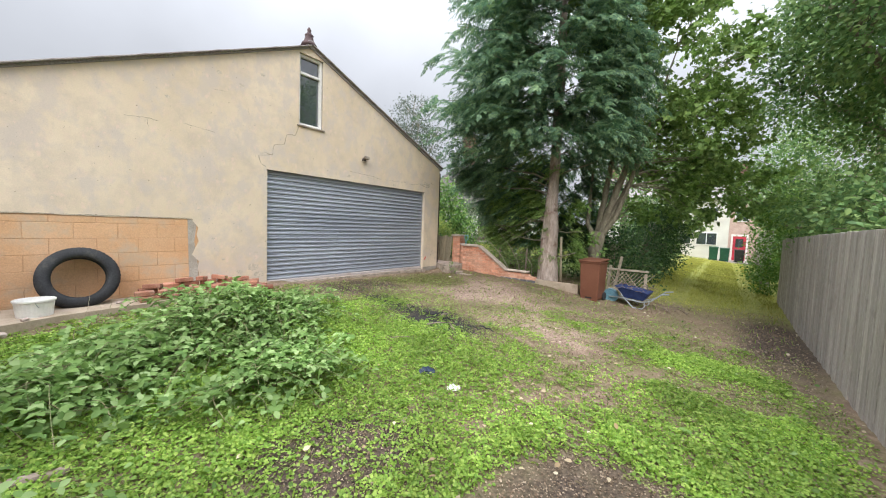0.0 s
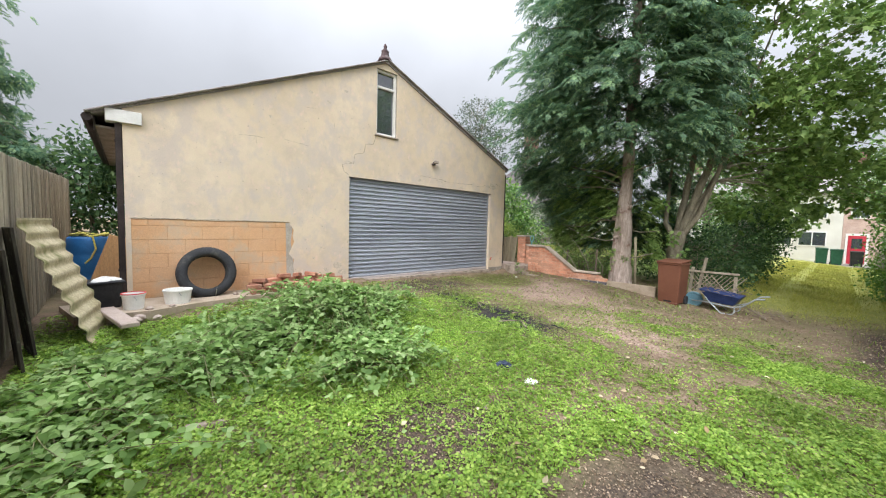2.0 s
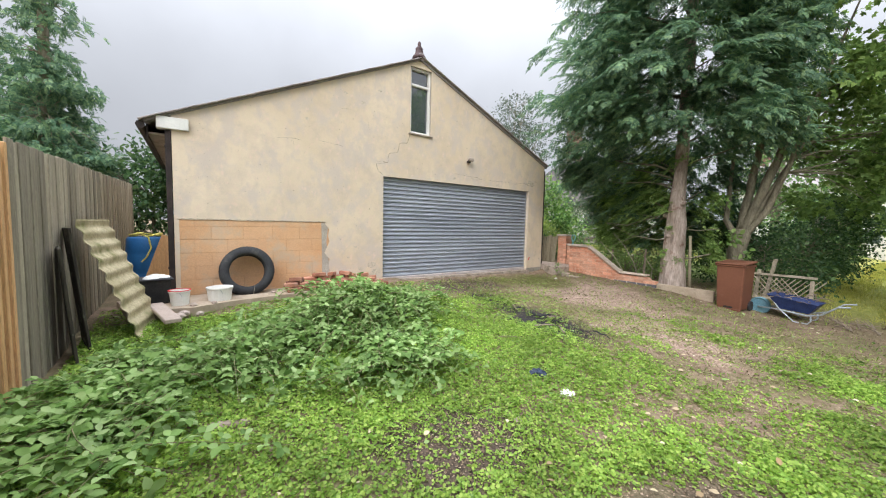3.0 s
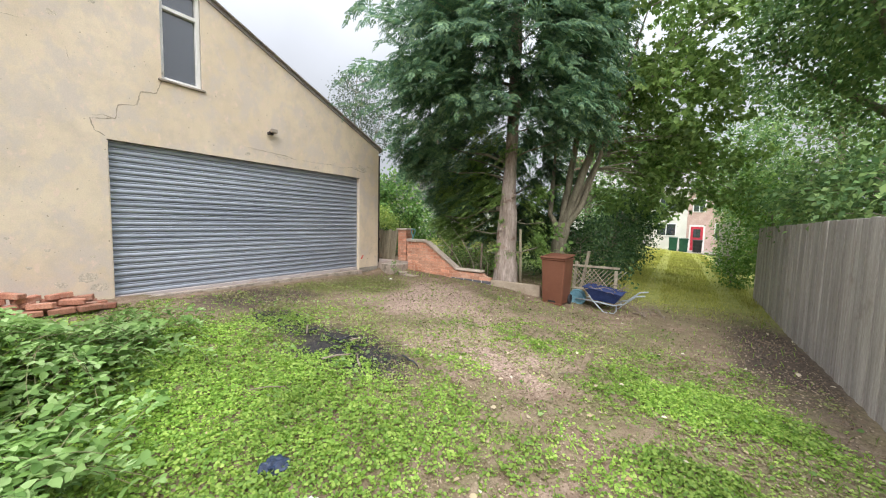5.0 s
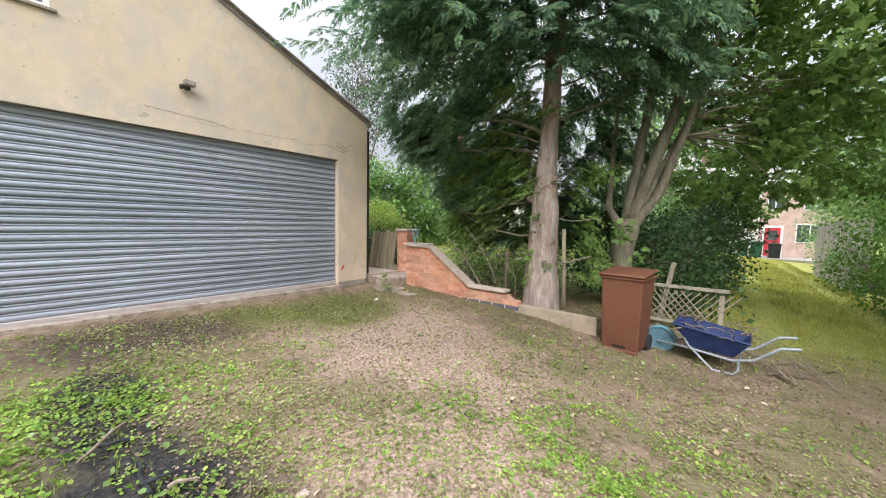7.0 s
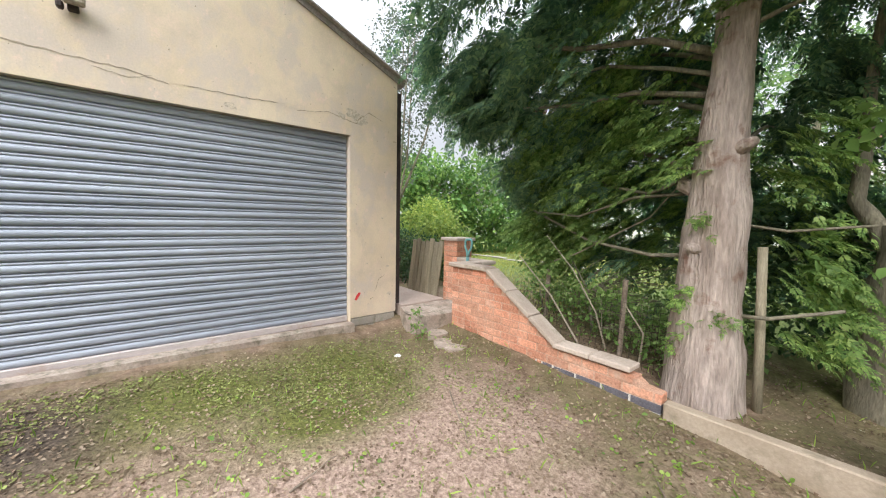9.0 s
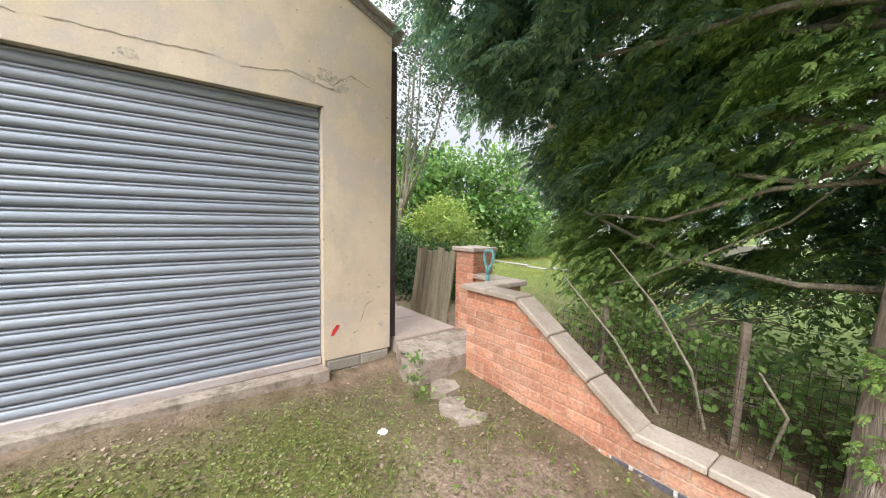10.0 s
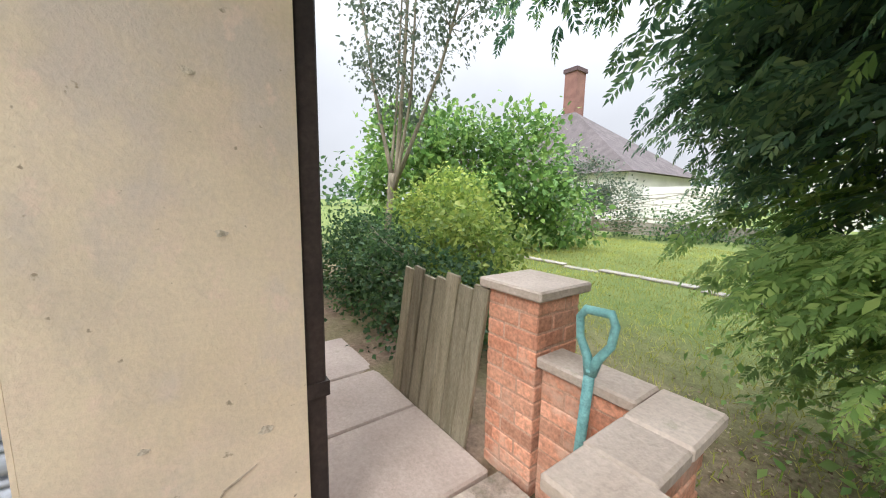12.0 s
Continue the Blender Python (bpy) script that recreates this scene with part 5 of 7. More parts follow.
for nm, lb, blobs, n, sd in (
        ("elder_shrub", "dense elder shrub hanging over the grey fence", [(2.2, 8.8, 1.9, 0.9, 1.5, 0.65), (2.0, 11.0, 2.0, 0.9, 1.6, 0.75), (2.4, 7.0, 1.6, 0.8, 1.0, 0.4)], 320, 31),
        ("lane_shrub", "leafy shrub at the end of the grey fence", [(1.6, 14.0, 1.5, 0.9, 1.6, 1.2), (1.5, 16.5, 1.5, 0.8, 1.5, 1.3)], 190, 32)):
    broadleaf(nm, lb, [([(blobs[0][0] + 0.2, blobs[0][1], -0.4), (blobs[0][0] + 0.1, blobs[0][1], 1.0), (blobs[0][0], blobs[0][1], 1.8)], [0.06, 0.045, 0.02])],
              blobs, n, 30, 0.10, sd, twigs=40, spread=0.2, leaf=L_BRIGHT if nm == "lane_shrub" else L_TREE)
broadleaf("fence_foot_shrub", "bright green weeds and saplings by the lane edge", [([(1.0, 15.0, -0.3), (0.95, 15.0, 0.5)], [0.03, 0.01])],
          [(1.05, 14.6, 0.25, 0.35, 1.3, 0.5), (1.15, 18.0, 0.4, 0.4, 1.6, 0.6)], 110, 24, 0.08, 33, leaf=L_BRIGHT, twigs=20, spread=0.14)
broadleaf("lane_hedge_shrub", "rounded privet shrub on the lane's edge", [([(-2.0, 12.2, -0.3), (-2.0, 12.2, 0.8)], [0.05, 0.02])],
          [(-2.0, 11.9, 0.95, 0.75, 0.9, 0.85), (-1.75, 13.4, 1.2, 0.8, 1.1, 1.15), (-1.8, 15.4, 1.4, 0.75, 1.3, 1.3)], 380, 30, 0.075, 34, leaf=L_HEDGE, twigs=60, spread=0.17)
broadleaf("far_lane_tree", "broadleaf tree farther down the lane", [([(-4.2, 20, -0.3), (-4.1, 20, 3.0), (-4.0, 20.2, 6.5)], [0.2, 0.14, 0.04])],
          [(-4.2, 20, 4.6, 1.8, 2.6, 2.6), (-3.6, 22, 2.0, 1.0, 2.5, 1.4)], 300, 26, 0.14, 35, twigs=60, spread=0.35)
broadleaf("far_lane_tree", "broadleaf tree shading the far lane", [([(4.2, 19, -0.4), (4.1, 19, 3.0), (3.9, 19.2, 6.0)], [0.2, 0.14, 0.04])],
          [(3.5, 19, 4.6, 2.0, 2.6, 2.2), (3.0, 22, 3.0, 1.4, 2.5, 1.6), (1.8, 20, 4.6, 1.2, 2.0, 1.2), (1.75, 21, 3.0, 0.8, 2.2, 1.1), (1.5, 25, 3.6, 0.9, 2.0, 1.2)], 460, 28, 0.14, 36, twigs=60, spread=0.35)
broadleaf("undergrowth_shrub", "tangled dark shrub under the cypress", [([(-4.8, 9.6, 0.0), (-4.9, 9.6, 0.7), (-5.1, 9.5, 1.1)], [0.02, 0.015, 0.006]), ([(-5.2, 10.0, 0.0), (-5.2, 9.9, 1.0)], [0.02, 0.008])],
          [(-4.7, 10.1, 0.75, 0.9, 0.65, 0.7), (-5.4, 10.4, 0.9, 0.7, 0.7, 0.7), (-4.0, 10.4, 0.8, 0.6, 0.6, 0.7), (-5.1, 9.5, 0.55, 0.4, 0.3, 0.3)], 190, 22, 0.055, 37, leaf=L_SAPLING, twigs=90, spread=0.17, limb_r=0.007)
broadleaf("undergrowth_shrub", "dark shrub behind the brown bin", [([(-2.4, 10.8, 0.0), (-2.4, 10.8, 1.0)], [0.03, 0.01])],
          [(-3.2, 11.0, 0.9, 0.8, 0.7, 0.9), (-2.2, 10.9, 0.8, 0.6, 0.6, 0.8), (-1.75, 10.6, 0.6, 0.45, 0.5, 0.6)], 190, 24, 0.085, 38, leaf=L_HEDGE, twigs=60, spread=0.18, limb_r=0.008)

# garden beyond the wall
broadleaf("garden_hedge_shrub", "clipped dark green hedge along the slab path", [([(-8.2, 9.5, 0.2), (-8.2, 9.5, 0.9)], [0.04, 0.015])],
          [(-7.9, 9.5, 0.65, 0.6, 0.4, 0.55), (-8.8, 9.5, 0.75, 0.7, 0.45, 0.6), (-9.9, 9.6, 0.75, 0.8, 0.5, 0.65)], 420, 34, 0.055, 41, leaf=L_HEDGE, twigs=50, spread=0.11, limb_r=0.006)
broadleaf("yellow_shrub", "yellow-green flowering shrub in the garden", [([(-8.6, 10.6, 0.2), (-8.6, 10.6, 0.9)], [0.03, 0.01])],
          [(-8.2, 10.1, 1.12, 0.5, 0.35, 0.5), (-9.1, 10.4, 1.35, 0.6, 0.5, 0.6)], 240, 30, 0.065, 42, leaf=L_YELLOW, twigs=30, spread=0.13, limb_r=0.006)
broadleaf("garden_tree", "thin young tree with sparse silvery leaves", [
    ([(-10.6, 10.4, 0.2), (-10.6, 10.4, 1.3), (-10.55, 10.45, 2.0)], [0.07, 0.055, 0.05]),
    ([(-10.55, 10.45, 1.9), (-10.9, 10.3, 3.4), (-11.2, 10.1, 5.6)], [0.035, 0.025, 0.006]),
    ([(-10.5, 10.5, 1.9), (-10.0, 10.9, 3.4), (-9.5, 11.4, 5.8)], [0.035, 0.025, 0.006]),
    ([(-10.55, 10.5, 1.8), (-10.45, 10.6, 3.6), (-10.3, 10.7, 6.8)], [0.04, 0.028, 0.006]),
    ([(-10.5, 10.45, 1.7), (-10.1, 10.5, 3.0), (-9.8, 10.5, 6.2)], [0.03, 0.02, 0.006]),
    ([(-10.6, 10.4, 1.7), (-10.7, 10.6, 3.0), (-10.9, 10.9, 6.4)], [0.03, 0.02, 0.006])],
    [(-10.4, 10.6, 4.2, 1.0, 0.8, 1.7), (-10.3, 10.7, 6.0, 0.9, 0.8, 0.8), (-9.7, 11.2, 4.8, 0.6, 0.6, 0.9)], 300, 20, 0.075, 43, leaf=L_GREY, twigs=150, spread=0.14, limb_r=0.008)
broadleaf("laurel_shrub", "tall bright green laurel shrub in the garden", [([(-12.0, 14.0, 0.2), (-12.0, 14.0, 2.0)], [0.08, 0.04])],
          [(-12.2, 13.2, 2.0, 1.3, 1.2, 1.7), (-11.6, 14.6, 2.1, 1.0, 1.0, 1.8), (-13.5, 12.5, 2.2, 1.3, 1.2, 1.7), (-11.0, 15.5, 1.3, 0.7, 0.7, 1.0)], 600, 26, 0.14, 44, leaf=L_LAUREL, twigs=50, spread=0.24, shape=OVATE)
broadleaf("pale_garden_tree", "small pale-leaved tree before the bungalow", [([(-12.3, 19.0, 0.2), (-12.3, 19.0, 1.6), (-12.2, 19.0, 2.8)], [0.06, 0.045, 0.015])],
          [(-12.4, 19.0, 2.3, 0.9, 0.7, 0.9), (-11.6, 19.3, 1.7, 0.7, 0.6, 0.7), (-12.9, 18.8, 3.0, 0.5, 0.5, 0.6)], 150, 20, 0.09, 46, leaf=L_GREY, twigs=70, spread=0.17, limb_r=0.009)
broadleaf("garden_border_shrub", "mixed shrubs at the far side of the lawn", [([(-12.5, 19.0, 0.2), (-12.5, 19.0, 1.2)], [0.05, 0.02])],
          [(-13.8, 19.5, 0.9, 1.4, 0.9, 0.8), (-11.0, 20.5, 0.8, 1.5, 0.9, 0.6), (-9.0, 21, 1.2, 1.4, 0.9, 1.2), (-13.2, 18.5, 2.0, 0.6, 0.6, 1.3)], 260, 22, 0.11, 45, leaf=L_HEDGE, twigs=40, spread=0.22)
for x, y0, y1, zt, sd in ((-3.0, 18.0, 24.0, 1.5, 61), (-3.6, 25.0, 33.0, 2.0, 62), (2.9, 24.0, 33.0, 2.2, 63)):
    broadleaf("lane_side_shrub", "overgrown shrub along the far lane", [([(x, (y0 + y1) / 2, -0.6), (x, (y0 + y1) / 2, 1.2)], [0.06, 0.02])],
              [(x, y0 + (y1 - y0) * k / 3, zt * 0.75, 0.9, (y1 - y0) * 0.24, zt) for k in range(4)], 260, 24, 0.13, sd, twigs=30, spread=0.28)
# trees beyond the left fence
broadleaf("spruce_tree", "tall ragged conifer beyond the dark fence", [([(-13, -3.0, 0), (-13, -3.0, 4), (-13, -2.9, 9.5)], [0.2, 0.14, 0.02])],
          [(-13 + 0.3 * math.sin(2.4 * k), -3.0 + 0.25 * math.cos(1.9 * k), 3.0 + 0.52 * k, 1.35 - 0.085 * k, 1.25 - 0.08 * k, 0.12) for k in range(13)],
          250, 14, 0.20, 51, leaf=L_CYPRESS, shape=FAN, twigs=130, spread=0.13, droop=0.7, shell=0.1)
broadleaf("far_hedge_shrub", "dark overgrown hedge behind the garage side", [([(-13, -1.0, 0), (-13, -1.0, 2)], [0.08, 0.03])],
          [(-12.6, -0.9, 1.8, 0.9, 0.7, 1.6), (-13.6, -2.8, 1.9, 1.5, 1.3, 1.7), (-11.5, -4.0, 1.8, 1.6, 1.2, 1.5), (-17, -5.0, 3.2, 3.0, 2.0, 2.4), (-12.0, -0.8, 2.6, 0.7, 0.5, 0.9)], 900, 26, 0.14, 52, leaf=L_HEDGE, twigs=50, spread=0.26)

rgw = np.random.default_rng(91)
ring = [(-5 + 62 * math.cos(a), 8 + 62 * math.sin(a), 2.0, 6.0, 6.0, 4.5 + 1.5 * math.sin(5 * a)) for a in [2 * math.pi * k / 44 for k in range(44)]]
woods, _c = foliage(rgw, ring, 900, 14, 1.2, 0.9, OVATE, L_HEDGE, "far_woods", None, "far belt of dark trees round the gardens", 0.1, 0.6)
tagged(woods, "far belt of dark trees round the gardens", "woods", kind="stuff")

broadleaf("sycamore_sapling_shrub", "bright young sapling leaves in front of the lane tree", [([(-2.6, 9.45, 0.1), (-2.62, 9.4, 1.2), (-2.85, 9.3, 2.1)], [0.014, 0.010, 0.005])],
          [(-2.86, 9.25, 2.12, 0.17, 0.15, 0.15), (-2.58, 9.35, 1.28, 0.14, 0.12, 0.14), (-2.5, 9.4, 1.0, 0.12, 0.1, 0.12)], 16, 9, 0.10, 71, leaf=L_SAPLING, shape=OVATE, twigs=12, spread=0.07, limb_r=0.004)
broadleaf("step_weed_shrub", "small bright weed sprig rooted beside the step", [([(-6.0, 7.95, 0.15), (-6.0, 7.94, 0.36)], [0.005, 0.002])],
          [(-6.0, 7.94, 0.38, 0.06, 0.05, 0.10), (-5.85, 7.93, 0.24, 0.07, 0.05, 0.05)], 9, 7, 0.045, 73, leaf=L_SAPLING, shape=OVATE, twigs=6, spread=0.03, limb_r=0.002)
broadleaf("bed_sapling_shrub", "young bright-leaved saplings in the tree bed", [([(-4.55, 9.3, 0.1), (-4.6, 9.3, 0.7)], [0.008, 0.004]), ([(-5.2, 9.25, 0.15), (-5.3, 9.2, 0.8)], [0.008, 0.004])],
          [(-4.6, 9.4, 0.55, 0.5, 0.25, 0.3), (-5.3, 9.3, 0.75, 0.35, 0.2, 0.3), (-3.9, 9.5, 0.4, 0.4, 0.25, 0.25)], 90, 14, 0.05, 72, leaf=L_SAPLING, shape=OVATE, twigs=40, spread=0.1, limb_r=0.003)
for pts in ([(-4.7, 9.2, 0.1), (-5.0, 9.0, 0.7), (-5.4, 8.95, 1.1)], [(-4.5, 9.3, 0.1), (-4.55, 9.1, 0.6), (-4.75, 9.0, 1.0), (-5.05, 8.95, 1.35)], [(-4.2, 9.3, 0.1), (-4.1, 9.1, 0.5), (-4.2, 8.95, 0.75)], [(-5.6, 9.5, 0.9), (-4.9, 9.3, 1.15), (-4.2, 9.35, 1.55), (-3.75, 9.1, 2.0)]):
    bm = bmesh.new()
    tube(bm, pts, [0.011, 0.008, 0.006, 0.004][:len(pts)], 6)
    solo("dead_cane", bm, M_DEADCANE, "bare pale dead cane in the tree bed", "cane", group="dead canes")

# ---- low growth ----


def leaf_bed(name, label, category, rg, x0, x1, y0, y1, tries, density, size, shape, mat, height, kind="stuff", tilt=0.35):
    x, y = rg.uniform(x0, x1, tries), rg.uniform(y0, y1, tries)
    keep = rg.random(tries) < density(x, y)
    x, y = x[keep], y[keep]
    n = len(x)
    z = ground_z(x, y) + height(x, y, rg.random(n))
    f = rand_dirs(rg, n, 0.0, 0.25)
    up = rand_dirs(rg, n, 1 / tilt, 1.0)
    me = scatter_mesh(name, np.stack([x, y, z], -1), f, up, size * rg.uniform(0.6, 1.35, n), shape, mat)
    return tagged(new(name, me), label, category, kind=kind)


def build_low_growth():
    rg = np.random.default_rng(77)
    free = lambda x, y: (x > -6.5)
    leaf_bed("ground_weed", "bright green carpet of small creeping weed", "weeds", rg, -6.4, 1.1, -1.1, 9.0, 345000,
             lambda x, y: cover(x, y) * np.where(mound(x, y) > 0.2, 0.35, 1.0) * free(x, y), 0.0245, LEAFPAIR, L_CLOVER, lambda x, y, r: 0.004 + 0.045 * r * np.clip(cover(x, y) * 1.5, 0.15, 1), tilt=0.6)
    leaf_bed("bramble_patch", "mound of sprawling bramble with toothed leaves", "bramble", rg, -6.0, -2.3, -1.15, 4.2, 11000,
             lambda x, y: np.clip((mound(x, y) - 0.06) * 4, 0, 1) * np.clip((patchy(x, y, 0.4, 8) - 0.32) / 0.15, 0, 1), 0.066, BRAMBLE, L_BRAMBLE,
             lambda x, y, r: mound(x, y) * (0.1 + 0.85 * r ** 0.7) * (0.6 + 0.7 * patchy(x, y, 0.5, 9)), tilt=0.6)
    leaf_bed("mound_weed", "bright small-leaved weed growing up through the brambles", "weeds", rg, -6.0, -2.0, -1.15, 3.6, 36000,
             lambda x, y: np.clip((mound(x, y) - 0.05) * 5, 0, 1) * np.clip((patchy(x, y, 0.6, 14) - 0.36) / 0.12, 0, 1), 0.028, LEAFPAIR, L_CLOVER,
             lambda x, y, r: mound(x, y) * (0.25 + 0.6 * r) * (0.6 + 0.6 * patchy(x, y, 0.5, 9)), tilt=0.6)
    leaf_bed("sparse_weed", "thin yellowish-green seedlings scattered over the soil", "weeds", rg, -6.4, 1.0, 2.6, 8.3, 70000,
             lambda x, y: np.clip((patchy(x, y, 0.9, 15) - 0.36) / 0.2, 0.04, 1) * np.clip((8.4 - y) / 2.2, 0.12, 0.8) * (1 - 0.8 * bump_at(x, y, -4.0, 6.5, 1.3, 0.8)) * (1 - cover(x, y)) * (1 - 0.95 * bump_at(x, y, -3.4, 4.15, 0.7, 0.4)) * (1 - 0.8 * bump_at(x, y, 0.5, 8.3, 1.0, 1.8)), 0.017, LEAFPAIR, L_SEEDLING,
             lambda x, y, r: 0.003 + 0.012 * r, tilt=0.5)
    leaf_bed("broad_weed", "loose broad-leaved weeds among the creeping weed", "weeds", rg, -6.2, 1.0, -1.1, 8.4, 5200,
             lambda x, y: np.clip(0.06 + 0.35 * cover(x, y) * (ragged(x, y, 2.4) > 0.6) + 0.5 * bump_at(x, y, -3.6, 4.2, 1.1, 0.8) + 0.35 * bump_at(x, y, -5.2, 4.3, 1.2, 0.9), 0, 1) * free(x, y), 0.045, OVATE, L_BRAMBLE,
             lambda x, y, r: 0.01 + 0.05 * r, tilt=0.6)
    leaf_bed("grass_tuft", "thin grass blades through the weeds", "grass", rg, -6.3, 1.1, -1.1, 10.0, 9000,
             lambda x, y: np.clip(0.15 + 0.3 * ragged(x, y, 2.0), 0, 1) * free(x, y) * (1 - 0.9 * bump_at(x, y, -0.3, 1.9, 0.85, 0.85, 0.12)), 0.07, BLADE, L_CLOVER, lambda x, y, r: 0.0 * r, tilt=0.5)
    leaf_bed("lane_grass", "yellowish rough grass along the lane", "grass", rg, -2.0, 1.2, 9.2, 34.0, 60000,
             lambda x, y: np.clip((y - 9.5) / 3, 0, 1) * np.where(np.abs(np.abs(x + 0.1) - 0.75) < 0.18, 0.25, 1.0), 0.08, BLADE, L_GRASS, lambda x, y, r: 0.0 * r, tilt=0.5)
    leaf_bed("lawn", "mown green garden lawn in bright light", "lawn", rg, -14.0, -3.0, 9.6, 19.0, 60000,
             lambda x, y: (x < -5.2 + 0 * y) * (y > 9.6 + 0.4 * np.clip(-7.2 - x, 0, 1)) * 1.0, 0.05, BLADE, L_GRASS, lambda x, y, r: 0.0 * r, tilt=0.5)
    leaf_bed("leaf_litter", "dry fallen leaves and twigs scattered on the soil", "leaves", rg, -6.5, 1.1, 4.2, 10.5, 60000,
             lambda x, y: np.clip(0.95 - 0.8 * cover(x, y), 0.06, 1) * (0.3 + 0.7 * ragged(x, y, 1.4)), 0.019, CHIP, L_DRY, lambda x, y, r: 0.004 + 0.010 * r, tilt=0.35)
    leaf_bed("fallen_leaves", "pale dry leaves lying here and there on the weeds", "leaves", rg, -3.2, 1.2, 0.0, 9.5, 420,
             lambda x, y: 0.25 + 0.75 * patchy(x, y, 0.8, 12), 0.045, OVATE, L_PALELEAF, lambda x, y, r: 0.02 + 0.025 * r, tilt=0.4)
    leaf_bed("bark_mulch", "dark bark chippings on bare soil", "mulch", rg, -2.8, 0.9, 0.4, 4.4, 42000,
             lambda x, y: np.clip(1.0 - 1.2 * cover(x, y), 0.03, 1), 0.013, CHIP, L_DRY, lambda x, y, r: 0.003 + 0.008 * r, tilt=0.5)
    # arching bramble canes with leaves of three along them
    rnd = random.Random(9)
    bm = bmesh.new()
    P, F, U, S = [], [], [], []
    made = 0
    while made < 300:
        x, y = rnd.uniform(-5.3, -2.5), rnd.uniform(-1.0, 3.2)
        h = float(mound(np.float64(x), np.float64(y)))
        if h < 0.1 + 0.1 * rnd.random() or patchy(x, y, 0.55, 21) < 0.43:
            continue
        made += 1
        a, bend = rnd.uniform(0, 6.28), rnd.uniform(-0.8, 0.8)
        ln, top = rnd.uniform(0.35, 0.95), h * rnd.uniform(0.5, 1.0) + 0.03
        pts = []
        for k in range(9):
            t = k / 8
            px, py = x + math.cos(a + bend * t) * ln * t, y + math.sin(a + bend * t) * ln * t
            pts.append(Vector((px, py, gz(px, py) + 0.02 + top * math.sin(0.75 + 2.1 * t))))
        tube(bm, pts, [0.004 - 0.0002 * k for k in range(9)], 4)
        m = int(ln / 0.05)
        for k in range(m):
            t = 8 * (k + rnd.random() * 0.5) / m
            j = min(int(t), 7)
            p = pts[j].lerp(pts[j + 1], t - j)
            s = 1 if k % 2 else -1
            d = Vector((math.cos(a + s * 1.2), math.sin(a + s * 1.2), rnd.uniform(-0.3, 0.5)))
            P.append(p + d * 0.05 + Vector((0, 0, 0.02)))
            F.append(d)
            U.append(Vector((rnd.gauss(0, 0.55), rnd.gauss(0, 0.55), 1)))
            S.append(rnd.uniform(0.045, 0.085))
    solo("bramble_canes", bm, M_CANE, "thin arching bramble canes", "bramble", kind="stuff")
    tagged(new("bramble_leaves", scatter_mesh("bramble_leaves", np.array(P), np.array(F), np.array(U), np.array(S), BRAMBLE, L_BRAMBLE)),
           "pale grey-green bramble leaves on arching canes", "bramble", kind="stuff")


build_low_growth()

# ---- marks on the garage wall ----
wall_east = bpy.data.objects["wall_east"]


def ribbon(pts, w, seed):
    """A ragged dark line lying on the wall, along (y, z) points."""
    rnd = random.Random(seed)
    fine = []
    for (a, b), (c, d) in zip(pts, pts[1:]):
        n = max(2, int(math.hypot(c - a, d - b) / 0.035))
        fine += [(a + (c - a) * i / n + rnd.uniform(-0.006, 0.006), b + (d - b) * i / n + rnd.uniform(-0.006, 0.006)) for i in range(n)]
    fine.append(pts[-1])
    bm = bmesh.new()
    rows = []
    for i, (y, z) in enumerate(fine):
        (ya, za), (yb, zb) = fine[max(i - 1, 0)], fine[min(i + 1, len(fine) - 1)]
        ln = math.hypot(yb - ya, zb - za) or 1
        ny, nz = -(zb - za) / ln, (yb - ya) / ln
        h = 0.8 * w * rnd.uniform(0.2, 1.2) * (0.3 if i in (0, len(fine) - 1) else 1)
        rows.append([bm.verts.new((GX + x, y + ny * h * s, z + nz * h * s)) for x, s in ((0.001, 1), (0.0025, 1), (0.0025, -1), (0.001, -1))])
    for a, b in zip(rows, rows[1:]):
        for k in range(4):
            bm.faces.new((a[k], a[(k + 1) % 4], b[(k + 1) % 4], b[k]))
    return bm


M_CRACK = surface("open_crack", (0.30, 0.25, 0.19), (0.42, 0.35, 0.27), 8, 60, 0.95, 0.3)
M_SPALL = surface("spalled_render", (0.44, 0.385, 0.31), (0.60, 0.51, 0.40), 14, 50, 0.95, 0.8)
CRACKS = [
    ([(3.70, 3.37), (3.63, 3.17), (3.45, 3.14), (3.41, 2.95), (3.21, 2.90), (3.18, 2.71), (2.93, 2.66), (2.97, 2.52), (3.07, 2.46)], 0.009),
    ([(3.18, 2.71), (3.05, 2.73), (2.95, 2.70)], 0.007),
    ([(4.9, 2.66), (5.3, 2.64), (5.57, 2.63), (5.86, 2.58)], 0.006), ([(5.4, 2.60), (5.6, 2.57), (5.75, 2.62)], 0.005),
    ([(5.96, 2.60), (6.32, 2.60), (6.75, 2.62)], 0.006), ([(6.9, 2.58), (7.25, 2.64), (7.48, 2.58), (7.63, 2.56)], 0.008),
    ([(7.55, 2.60), (7.72, 2.72), (7.9, 2.66)], 0.006), ([(1.10, 2.90), (1.35, 2.92), (1.5, 2.91)], 0.006), ([(1.36, 2.92), (1.37, 2.80)], 0.004),
    ([(1.8, 2.95), (2.05, 2.93), (2.25, 2.90)], 0.005), ([(-0.30, 1.475), (0.6, 1.478), (1.9, 1.474)], 0.006),
    ([(7.8, 0.6), (7.86, 0.75), (7.95, 0.8)], 0.004), ([(2.2, 3.6), (2.4, 3.62)], 0.005), ([(2.75, 3.45), (2.78, 3.3)], 0.004),
]
